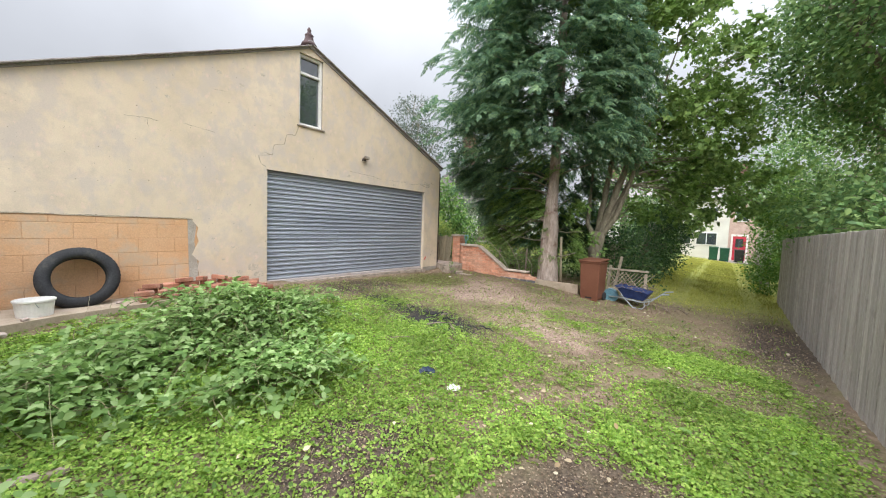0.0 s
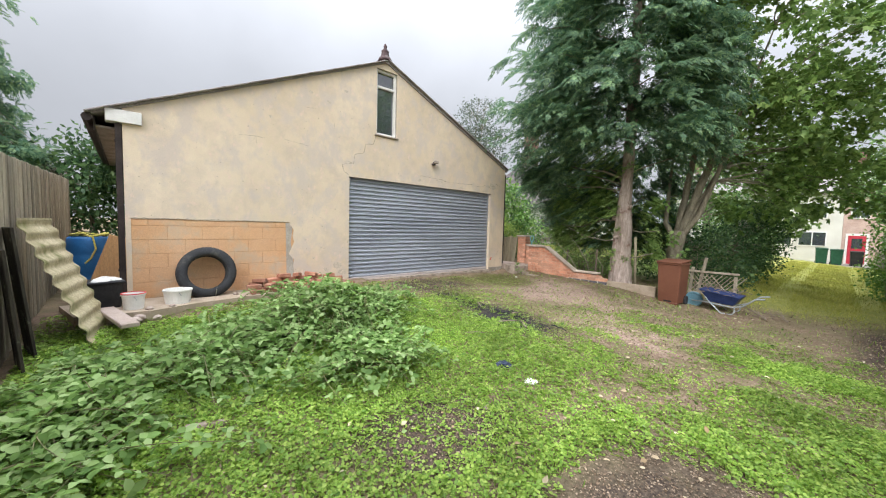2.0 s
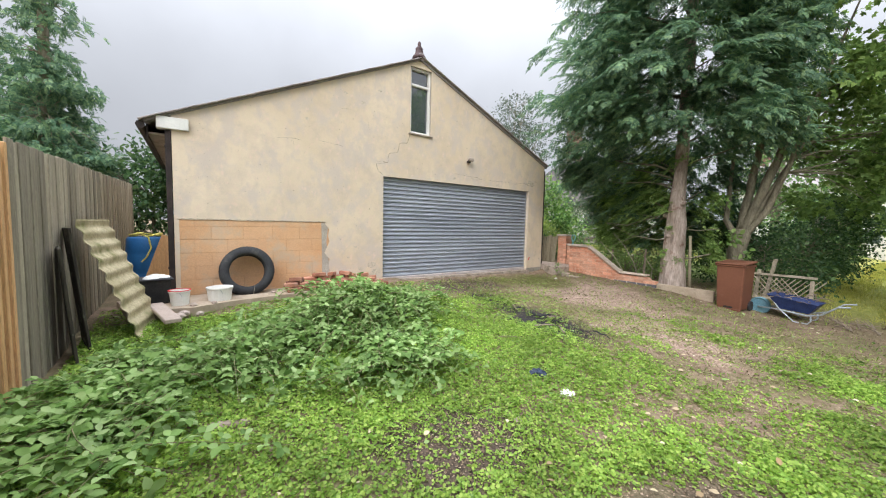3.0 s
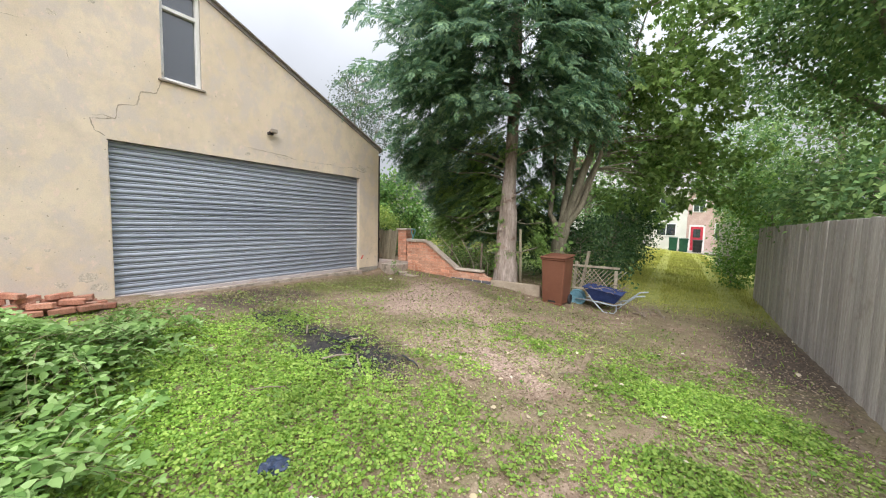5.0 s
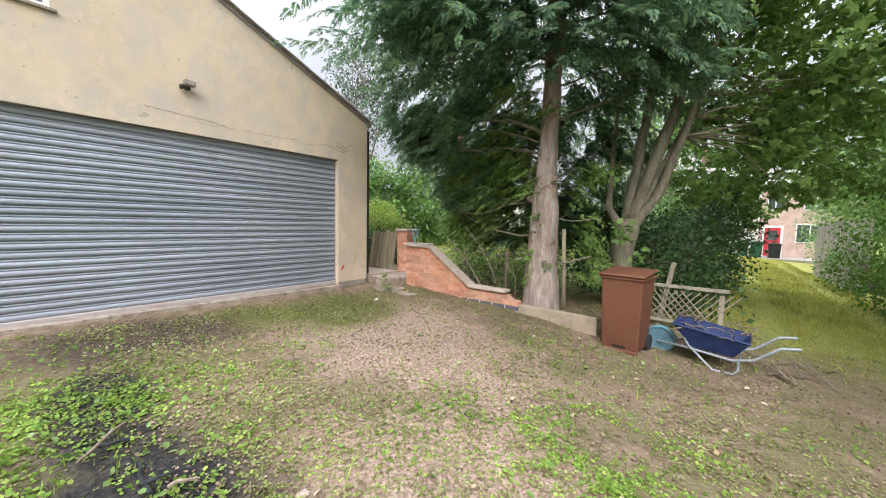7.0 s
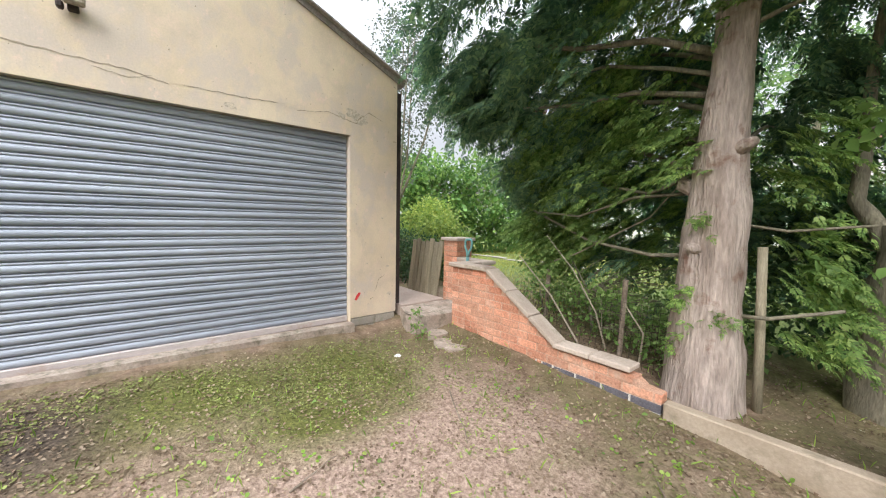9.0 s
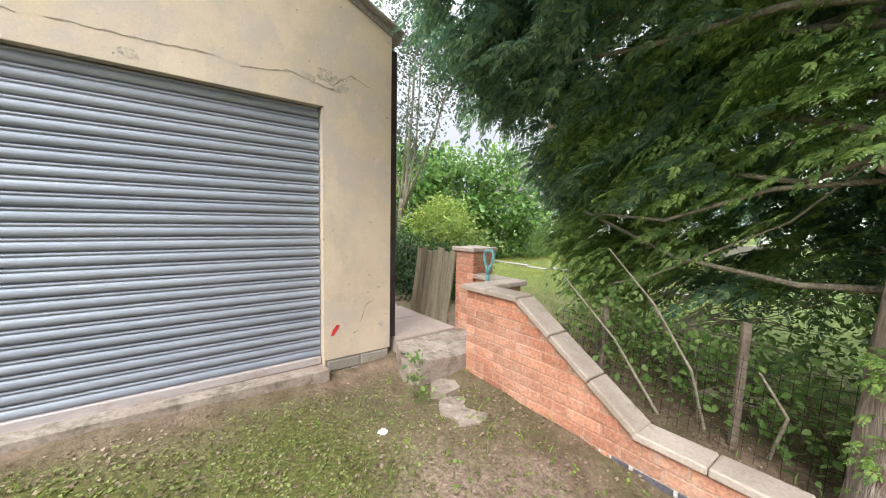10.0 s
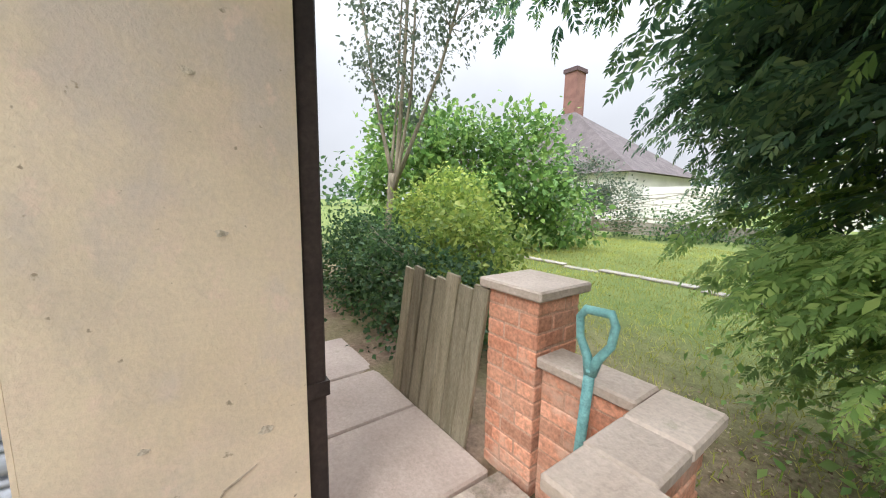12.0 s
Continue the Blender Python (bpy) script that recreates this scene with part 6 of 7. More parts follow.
for i, (pts, w) in enumerate(CRACKS):
    part("crack", ribbon(pts, w, i), M_CRACK, wall_east, "open crack in the render")
rnd = random.Random(31)
for cy, cz, r in ((2.85, 0.62, 0.10), (2.95, 0.48, 0.09), (2.6, 0.56, 0.06), (7.50, 2.68, 0.07), (7.62, 2.63, 0.09), (7.38, 2.62, 0.05), (6.3, 2.5, 0.05), (2.2, 1.15, 0.025), (2.5, 1.0, 0.03), (2.35, 0.8, 0.03), (2.9, 0.9, 0.03),
                  (2.0, 1.62, 0.02), (2.65, 3.8, 0.05), (2.3, 3.9, 0.04), (3.0, 4.1, 0.04), (4.9, 2.55, 0.05), (1.6, 3.3, 0.03), (7.98, 0.9, 0.02), (8.0, 0.55, 0.03), (7.9, 1.5, 0.015), (7.7, 0.95, 0.012), (7.85, 1.9, 0.015)):
    bm = bmesh.new()
    pts = []
    for a in range(26):
        w = 2 * math.pi * a / 26
        k = r * (0.95 + 0.5 * noise.noise(Vector((cy + 1.1 * math.cos(w), cz + 1.1 * math.sin(w), r * 9))) + rnd.uniform(-0.13, 0.13))
        pts.append((cy + k * math.cos(w), cz + 0.65 * k * math.sin(w)))
    prism(bm, pts, [], GX + 0.0008, GX + 0.002)
    part("spall", bm, M_SPALL, wall_east, "patch of spalled render")
bm = bmesh.new()
prism(bm, [(7.535, 0.52), (7.56, 0.515), (7.60, 0.57), (7.615, 0.60), (7.59, 0.61), (7.555, 0.57)], [], GX + 0.001, GX + 0.0025)
part("paint_mark", bm, M_RED, wall_east, "short stroke of red spray paint")
part("bare_strip", prism(bmesh.new(), [(1.86, 0.2), (1.99, 0.2), (1.98, 0.7), (1.93, 1.1), (1.97, 1.46), (1.84, 1.46)], [], GX - 0.0155, GX - 0.003), M_MORTAR, wall_east, "grey strip of bare mortar")

# ---- fittings on the garage ----


def build_fittings():
    l = thing("security_lamp", "small brown floodlight fixed above the shutter", "lamp", (GX, 5.32, 2.98))
    part("bracket", one_box(0.0, 0.05, -0.03, 0.03, -0.03, 0.05, 0.006), M_DARKPIPE, l)
    part("housing", one_box(0.05, 0.12, -0.05, 0.07, 0.0, 0.07, 0.012), M_FASCIA, l)
    part("sensor", one_box(0.02, 0.08, -0.085, -0.045, -0.04, 0.01, 0.01), M_DARKPIPE, l)
    d = thing("drainpipe", "square dark brown downpipe at the garage corner", "drainpipe", (-6.735, -0.372, 0.22))
    part("pipe", one_box(-0.035, 0.035, -0.036, 0.036, 0, 2.55, 0.006), M_DARKPIPE, d)
    for z in (0.5, 1.5, 2.3):
        part("bracket", one_box(-0.04, 0.042, -0.045, 0.038, z, z + 0.03), M_DARKPIPE, d)
    d = thing("drainpipe", "dark brown downpipe on the corner by the slab path", "drainpipe", (-6.742, 8.131, 0.40))
    part("pipe", one_box(-0.035, 0.035, -0.032, 0.036, 0, 2.65, 0.006), M_DARKPIPE, d)
    part("bracket", one_box(-0.04, 0.042, -0.033, 0.045, 0.55, 0.60), M_DARKPIPE, d)
    s = thing("eaves_box", "stained eaves with a white boxed end", "eaves", (0, 0, 0))
    part("box_end", one_box(GX - 0.12, GX + 0.05, -0.50, -0.12, 2.78, 2.95, 0.006), M_WHITEPAINT, s, "white painted boxed end")
    part("soffit", one_box(BACK, GX - 0.125, -0.60, GY0 - 0.002, 2.70, 2.73), M_FASCIA, s)
    part("fascia", one_box(BACK, GX - 0.125, -0.625, -0.602, 2.66, 2.84), M_DARKPIPE, s)
    g = bmesh.new()
    tube(g, [(GX + 0.0, -0.68, 2.80), (BACK, -0.68, 2.78)], 0.055, 8)
    part("gutter", g, M_DARKPIPE, s)


build_fittings()

# ---- things by the garage ----
bm = bmesh.new()
prism(bm, [(-6.69, -1.0), (-6.69, 2.3), (-6.25, 2.25), (-6.1, 1.3), (-5.95, 0.4), (-5.75, -0.1), (-5.85, -0.8)], [], 0.0, 0.30, "xy")
solo("concrete_apron", bm, M_KERB, "pale broken concrete apron along the garage", "paving", kind="structure")


def build_tyre():
    t = thing("tyre", "large worn black lorry tyre leaning on the wall", "tyre")
    bm = bmesh.new()
    prof = [(0.255, -0.07), (0.265, -0.10), (0.30, -0.115), (0.35, -0.11), (0.385, -0.085), (0.392, -0.05), (0.384, -0.045), (0.384, -0.035), (0.394, -0.03), (0.395, 0.0),
            (0.394, 0.03), (0.384, 0.035), (0.384, 0.045), (0.392, 0.05), (0.385, 0.085), (0.35, 0.11), (0.30, 0.115), (0.265, 0.10), (0.255, 0.07), (0.275, 0.06), (0.35, 0.06), (0.37, 0.03), (0.37, -0.03), (0.35, -0.06), (0.275, -0.06)]
    lathe(bm, prof, 48, True)
    part("casing", bm, M_TYRE, t, smooth=True)
    lug = finish(one_box(-0.012, 0.012, -0.018, 0.018, 0, 0.008, 0.003), "tread_block", M_TYRE)
    for i in range(48):
        a = 2 * math.pi * i / 48
        for z in (-0.065, 0.065):
            piece("tread_block", lug, t, Matrix.Rotation(a, 4, "Z") @ Matrix.Translation((0.383, 0, z)) @ Matrix.Rotation(radians(90), 4, "Y"))
    t.matrix_world = Matrix.Translation((-6.50, 0.60, 0.655)) @ Matrix.Rotation(radians(78), 4, "Y")


build_tyre()


def bucket(name, label, at, r0, r1, h, mat, handle=True, band=None):
    b = thing(name, label, "bucket", at)
    bm = bmesh.new()
    lathe(bm, [(0.001, 0.0), (r0, 0.0), (r1 * 0.985, h * 0.86), (r1, h * 0.87), (r1 + 0.008, h * 0.9), (r1 + 0.008, h), (r1 - 0.004, h), (r0 - 0.006, 0.012), (0.001, 0.012)], 28)
    part("body", bm, mat, b, smooth=False)
    if band:
        bm = bmesh.new()
        lathe(bm, [(r0 + (r1 - r0) * 0.25 + 0.002, h * 0.25), (r0 + (r1 - r0) * 0.7 + 0.003, h * 0.7), (r0 + (r1 - r0) * 0.7 + 0.001, h * 0.71), (r0 + (r1 - r0) * 0.25, h * 0.25)], 28)
        part("paper_label", bm, band, b, "faded printed label")
    if handle:
        bm = bmesh.new()
        tube(bm, [(math.cos(a) * (r1 + 0.012), math.sin(a) * 0.05 - 0.02 * 0, h * 0.88 - 0.7 * r1 * math.sin(a)) for a in [math.pi * i / 10 for i in range(11)]], 0.003, 5)
        part("handle", bm, M_STEEL, b)
    return b


bucket("bucket", "round white plastic bucket with grime, half full of rainwater", (-6.14, 0.20, 0.30), 0.145, 0.165, 0.19, M_WHITE)
bucket("paint_tub", "white paint tub with a red rim and torn label", (-6.02, -0.27, 0.30), 0.10, 0.12, 0.20, M_WHITE, True)
bm = bmesh.new()
lathe(bm, [(0.118, 0.0), (0.129, 0.0), (0.130, 0.009), (0.119, 0.010)], 28, True)
solo("tub_rim", bm, M_RED, "thin red plastic rim of a paint tub", "lid", (-6.02, -0.27, 0.498))


def build_crates():
    c = thing("storage_tub", "dark plastic tub filled with white rubbish", "tub", (-6.33, -0.55, 0.30), 8)
    bm = bmesh.new()
    box(bm, -0.17, 0.17, -0.17, 0.17, 0, 0.34, 0.02)
    for v in bm.verts:
        k = 0.85 + 0.15 * v.co.z / 0.34
        v.co.x *= k
        v.co.y *= k
    part("body", bm, M_BLACK, c)
    part("rim", one_box(-0.19, 0.19, -0.19, 0.19, 0.325, 0.35, 0.008), M_TYRE, c)
    for x, y, z, s in ((-0.05, 0.02, 0.35, 0.11), (0.07, -0.05, 0.35, 0.09), (0.02, 0.1, 0.35, 0.07)):
        bm = bmesh.new()
        bmesh.ops.create_icosphere(bm, subdivisions=2, radius=s)
        for v in bm.verts:
            v.co *= 1 + 0.25 * noise.noise(v.co * 14)
            v.co.z = max(v.co.z * 0.45, 0) + z
            v.co.x += x
            v.co.y += y
        part("rubbish", bm, M_WHITE, c, "crumpled white plastic")


build_crates()


def build_barrel():
    b = thing("barrel", "blue plastic barrel with yellow rope on top", "barrel", (-8.1, -0.77, 0.22))
    bm = bmesh.new()
    lathe(bm, [(0.001, 0), (0.25, 0), (0.27, 0.05), (0.285, 0.3), (0.275, 0.33), (0.29, 0.36), (0.29, 0.62), (0.278, 0.65), (0.285, 0.68), (0.27, 0.90), (0.25, 0.93), (0.235, 0.93), (0.235, 0.91), (0.001, 0.91)], 32)
    part("body", bm, M_BLUE, b, smooth=True)
    bm = bmesh.new()
    rnd = random.Random(6)
    pts = [(0.2 * math.cos(a) * rnd.uniform(0.7, 1.25), 0.2 * math.sin(a) * rnd.uniform(0.7, 1.2), 0.945 + 0.012 * (i % 5)) for i, a in enumerate(0.42 * k for k in range(70))]
    pts += [(0.29, 0.05, 0.93), (0.31, 0.08, 0.75), (0.30, 0.02, 0.6), (0.31, -0.05, 0.52)]
    tube(bm, pts, 0.012, 6)
    solo("rope", bm, M_YELLOW, "loose coil of yellow plastic rope", "rope", (-8.1, -0.77, 0.22))
    p = one_box(-0.02, 0.02, -0.2, 0.2, 0, 0.95, 0.004, Matrix.Rotation(radians(-18), 4, "X"))
    solo("plywood_board", p, M_NEWFENCE, "offcut of yellowish plywood leaning by the barrel", "board", (-7.35, -0.62, 0.25))
    box_ = one_box(-0.25, 0.25, -0.16, 0.16, 0, 0.2, 0.02)
    solo("cardboard_box", box_, surface("buff_cardboard", (0.45, 0.36, 0.2), (0.55, 0.45, 0.28), 4, 50, 0.9, 0.2), "battered buff cardboard box", "box", (-7.0, -0.62, 0.34), 10)


build_barrel()


def build_sheets():
    bm = bmesh.new()
    top, foot = Vector((0, -1.13, 1.44)), Vector((0, -0.60, 0.13))
    d = foot - top
    ln = d.length
    n = Vector((0, d.z, -d.y)).normalized() * -1
    steps, waves = 72, 9
    rows = []
    for i in range(steps + 1):
        t = i / steps
        p = top + d * t + n * (0.015 * math.cos(2 * math.pi * waves * t))
        ends = ((-5.4 + 0.3 * t, 0.0), (-6.3 + 0.4 * t, 0.13))
        rows.append([bm.verts.new((x, p.y + o, p.z)) for x, o in ends] + [bm.verts.new((x, p.y + o - n.y * 0.007, p.z - n.z * 0.007)) for x, o in ends[::-1]])
    for a, b in zip(rows, rows[1:]):
        for k in range(4):
            bm.faces.new((a[k], a[(k + 1) % 4], b[(k + 1) % 4], b[k]))
    bm.faces.new(rows[0])
    bm.faces.new(rows[-1][::-1])
    solo("corrugated_sheet", bm, M_CORR, "mossy corrugated cement roof sheet leaning on the fence", "roof sheet")
    for i, (x, h, w, lean) in enumerate(((-4.85, 1.12, 0.42, 4), (-5.15, 1.28, 0.30, 5))):
        m = Matrix.Rotation(radians(lean), 4, "X")
        solo("rotten_board", one_box(-w / 2, w / 2, -0.012, 0.012, 0, h, 0.004, m), M_ROTTEN, "dark rotten board leaning against the fence", "board", (x, -1.06 + 0.03 * i, gz(x, -1.0) - 0.02), 14 + 5 * i)
    solo("edging_plank", one_box(-0.55, 0.55, -0.08, 0.08, 0, 0.05, 0.008), M_SLAB, "pale plank lying by the brambles", "plank", (-5.55, -0.42, 0.29), 12)


build_sheets()


def build_bricks():
    rnd = random.Random(17)
    me = piece_mesh(0.215, 0.1, 0.065, M_OLDBRICK, 0.008)
    n = 0
    for row, (y0, y1, x, z) in enumerate(((1.05, 2.85, -6.22, 0.30), (1.08, 2.9, -6.38, 0.30), (1.05, 2.85, -6.55, 0.30), (1.05, 1.6, -6.25, 0.367), (1.6, 2.65, -6.28, 0.367), (1.1, 2.75, -6.45, 0.367), (1.35, 2.5, -6.4, 0.434), (1.05, 1.3, -6.42, 0.434), (1.5, 2.3, -6.36, 0.50))):
        y = y0 + rnd.uniform(0, 0.18)
        while y < y1:
            ob = new("brick_loose", me)
            ob.matrix_world = pose(x + rnd.uniform(-0.03, 0.03), y + 0.1, z + (0.004 if row < 3 else 0.012), rnd.uniform(-2, 2) if row < 3 else rnd.uniform(-9, 9), rnd.uniform(-1, 1) if row < 3 else rnd.uniform(-8, 8), 90 + rnd.gauss(0, 14 if row < 3 else 30))
            tagged(ob, "loose weathered red brick in a low heap", "brick", "heap of loose bricks")
            y += rnd.uniform(0.225, 0.27)
            n += 1
    for y, x in ((2.66, -6.45), (2.8, -6.5), (2.9, -6.3)):
        ob = new("brick_loose", me)
        ob.matrix_world = pose(x, y, gz(x, y) + 0.005, 0, 0, rnd.uniform(0, 90))
        tagged(ob, "loose weathered red brick in a low heap", "brick", "heap of loose bricks")


build_bricks()

# ---- bin, barrow and tree bed ----


def wheelie_bin(name, label, at, rz, w, d, h, mat, group=""):
    b = thing(name, label, "wheelie bin", at, rz, group)
    bm = bmesh.new()
    box(bm, -w / 2, w / 2, -d / 2, d / 2, 0.03, h * 0.93, 0.02)
    for v in bm.verts:
        k = 0.86 + 0.14 * v.co.z / (h * 0.93)
        v.co.x *= k
        v.co.y *= k
    part("body", bm, mat, b)
    part("rim", one_box(-w / 2 - 0.015, w / 2 + 0.015, -d / 2 - 0.015, d / 2 + 0.02, h * 0.905, h * 0.94, 0.008), mat, b)
    bm = bmesh.new()
    box(bm, -w / 2 - 0.02, w / 2 + 0.02, -d / 2 - 0.03, d / 2 + 0.04, h * 0.942, h * 0.975, 0.012)
    for v in bm.verts:
        v.co.z += 0.035 * (v.co.y + d / 2) / d
    part("lid", bm, mat, b)
    bm = bmesh.new()
    tube(bm, [(-w * 0.4, d / 2 + 0.03, h * 0.94), (-w * 0.4, d / 2 + 0.08, h * 0.95), (w * 0.4, d / 2 + 0.08, h * 0.95), (w * 0.4, d / 2 + 0.03, h * 0.94)], 0.013, 8)
    part("handle", bm, mat, b)
    for s in (-1, 1):
        bm = bmesh.new()
        lathe(bm, [(0.001, -0.022), (0.085, -0.022), (0.095, -0.012), (0.095, 0.012), (0.085, 0.022), (0.001, 0.022)], 20)
        bmesh.ops.transform(bm, matrix=Matrix.Translation((s * (w * 0.43 + 0.012), d * 0.36, 0.095)) @ Matrix.Rotation(radians(90), 4, "Y"), verts=bm.verts)
        part("wheel", bm, M_TYRE, b, "black rubber wheel")
    part("base_lip", one_box(-w * 0.44, w * 0.44, -d * 0.47, -d * 0.40, 0.0, 0.05, 0.008), mat, b)
    # flush black patch gives the slot's shade by colour, no recess is cut
    part("slot_shade", one_box(-w * 0.17, w * 0.17, -d * 0.438, -d * 0.425, 0.055, 0.095, 0.004), M_BLACK, b, "black patch standing in for the shade in a moulded slot")
    return b


wheelie_bin("wheelie_bin", "brown plastic wheelie bin, faded, standing on the soil", (-2.30, 8.44, gz(-2.29, 8.47) - 0.02), -6, 0.45, 0.47, 0.94, M_BIN)


def build_barrow():
    g = gz(-1.4, 8.75)
    b = thing("wheelbarrow", "old navy wheelbarrow with steel tube frame and sticks in it", "wheelbarrow", (-1.47, 8.80, g), -3)
    b.scale = (0.86, 0.86, 0.86)
    bm = bmesh.new()
    top = [(-0.42, -0.30, 0.50), (0.36, -0.28, 0.40), (0.36, 0.28, 0.40), (-0.42, 0.30, 0.50)]
    bot = [(-0.22, -0.20, 0.22), (0.22, -0.20, 0.19), (0.22, 0.20, 0.19), (-0.22, 0.20, 0.22)]
    vo = [bm.verts.new(p) for p in top] + [bm.verts.new(p) for p in bot]
    vi = [bm.verts.new((p[0] * 0.97, p[1] * 0.97, p[2] + 0.0)) for p in top] + [bm.verts.new((p[0] * 0.97, p[1] * 0.97, p[2] + 0.01)) for p in bot]
    for i in range(4):
        j = (i + 1) % 4
        bm.faces.new((vo[i], vo[j], vo[4 + j], vo[4 + i]))
        bm.faces.new((vi[j], vi[i], vi[4 + i], vi[4 + j]))
        bm.faces.new((vo[j], vo[i], vi[i], vi[j]))
    bm.faces.new(vo[4:])
    bm.faces.new(vi[4:][::-1])
    part("tray", bm, M_BARROW, b, "scratched navy steel tray")
    bm = bmesh.new()
    tube(bm, top + [top[0]], 0.012, 6)
    part("tray_rim", bm, M_BARROW, b)
    for s in (-1, 1):
        bm = bmesh.new()
        tube(bm, [(-0.62, s * 0.06, 0.17), (-0.30, s * 0.20, 0.20), (0.20, s * 0.24, 0.16), (0.40, s * 0.27, 0.22), (0.62, s * 0.28, 0.42), (0.78, s * 0.28, 0.45)], 0.016, 8)
        part("frame_tube", bm, M_STEEL, b)
        bm = bmesh.new()
        tube(bm, [(-0.36, s * 0.22, 0.42), (-0.24, s * 0.24, 0.24), (0.02, s * 0.27, 0.0), (0.10, s * 0.27, 0.0)], 0.013, 8)
        part("leg", bm, M_STEEL, b)
        bm = bmesh.new()
        tube(bm, [(0.26, s * 0.25, 0.18), (0.27, s * 0.27, 0.06), (0.22, s * 0.27, 0.0), (0.14, s * 0.27, 0.0)], 0.013, 8)
        part("leg", bm, M_STEEL, b)
    bm = bmesh.new()
    lathe(bm, [(0.001, -0.03), (0.14, -0.03), (0.17, -0.045), (0.19, -0.02), (0.19, 0.02), (0.17, 0.045), (0.14, 0.03), (0.001, 0.03)], 28)
    bmesh.ops.transform(bm, matrix=Matrix.Translation((-0.60, 0, 0.19)) @ Matrix.Rotation(radians(90), 4, "X"), verts=bm.verts)
    part("wheel", bm, surface("pale_blue_wheel", (0.13, 0.27, 0.34), (0.18, 0.34, 0.41), 5, 60, 0.6, 0.1), b, "pale blue wheel with a worn tyre")
    rnd = random.Random(4)
    bm = bmesh.new()
    for i in range(26):
        a = (rnd.uniform(-0.4, 0.3), rnd.uniform(-0.25, 0.25), rnd.uniform(0.40, 0.50))
        e = (a[0] + rnd.uniform(-0.25, 0.3), a[1] + rnd.uniform(-0.15, 0.15), a[2] + rnd.uniform(-0.08, 0.12))
        tube(bm, limb_path(rnd, a, e, 0.02, 4, 0.1), [0.008, 0.007, 0.006, 0.004, 0.003], 5)
    o = solo("sticks", bm, M_TWIG, "bundle of cut dry sticks in the wheelbarrow", "sticks", (-1.47, 8.80, g - 0.06), kind="stuff")
    bm = bmesh.new()
    for i in range(16):
        a = (rnd.uniform(-1.1, -0.5), rnd.uniform(8.7, 9.6), 0)
        e = (a[0] + rnd.uniform(-0.4, 0.5), a[1] + rnd.uniform(-0.3, 0.4), 0)
        tube(bm, limb_path(rnd, (a[0], a[1], gz(a[0], a[1]) + 0.03), (e[0], e[1], gz(e[0], e[1]) + rnd.uniform(0.03, 0.16)), 0.0, 4, 0.05), [0.012, 0.01, 0.008, 0.006, 0.004], 5)
    solo("brushwood", bm, M_TWIG, "small heap of dry cut branches on the ground", "branches", kind="stuff")


build_barrow()

bm = bmesh.new()
tube(bm, [(-3.31, 9.18, 0.0), (-3.33, 9.18, 0.6), (-3.36, 9.18, 1.33)], [0.032, 0.031, 0.030], 10)
solo("fence_post", bm, M_GREYWOOD, "pale round timber post beside the cypress", "post", smooth=True)


def build_trellis():
    t = thing("trellis", "broken diamond lattice trellis on grey posts", "trellis", (-1.98, 9.66, gz(-1.95, 9.6) - 0.04))
    for x, h, lean in ((-0.30, 0.75, 4), (-0.16, 1.0, 9), (0.55, 0.6, 0)):
        part("post", one_box(-0.03, 0.03, -0.03, 0.03, -0.05, h, 0.004, Matrix.Translation((x, 0.05, 0)) @ Matrix.Rotation(radians(lean), 4, "Y")), M_OLDFENCE, t)
    me = finish(one_box(-0.008, 0.008, -0.004, 0.004, 0, 0.62, 0.001), "lath", M_OLDFENCE)
    for i in range(9):
        for s in (-1, 1):
            m = Matrix.Translation((-0.28 + 0.085 * i + (0.0 if s > 0 else 0.05), 0.008 * s, 0.20)) @ Matrix.Rotation(radians(40 * s), 4, "Y")
            ob = piece("lath", me, t, m @ Matrix.Diagonal((1, 1, 0.86, 1)))
    part("rail", one_box(-0.32, 0.62, -0.02, 0.02, 0.64, 0.685, 0.003), M_OLDFENCE, t)
    part("rail", one_box(-0.32, 0.62, -0.02, 0.02, 0.15, 0.19, 0.003), M_OLDFENCE, t)


build_trellis()


def build_mesh_fence():
    m = thing("wire_fence", "sagging rusty wire mesh along the tree bed", "wire fence")
    bm = bmesh.new()
    for i in range(38):
        x = -5.6 + 0.055 * i
        tube(bm, [(x, 9.12 + 0.03 * math.sin(i), gz(x, 9.1)), (x + 0.02, 9.16, 0.78 + 0.03 * math.sin(i * 0.7))], 0.0016, 3)
    for j in range(10):
        tube(bm, [(-5.6 + 0.1 * i, 9.14 + 0.02 * math.sin(i + j), 0.22 + 0.06 * j + 0.02 * math.sin(i * 0.8)) for i in range(22)], 0.0016, 3)
    tagged(part("wire_mesh", bm, M_DARKPIPE, m), kind="stuff")
    for x in (-5.2, -4.35):
        bm = bmesh.new()
        tube(bm, [(x, 9.2, -0.1), (x + 0.03, 9.2, 0.95)], 0.025, 7)
        part("post", bm, M_TWIG, m)


build_mesh_fence()

# ---- gate end of the garden wall ----


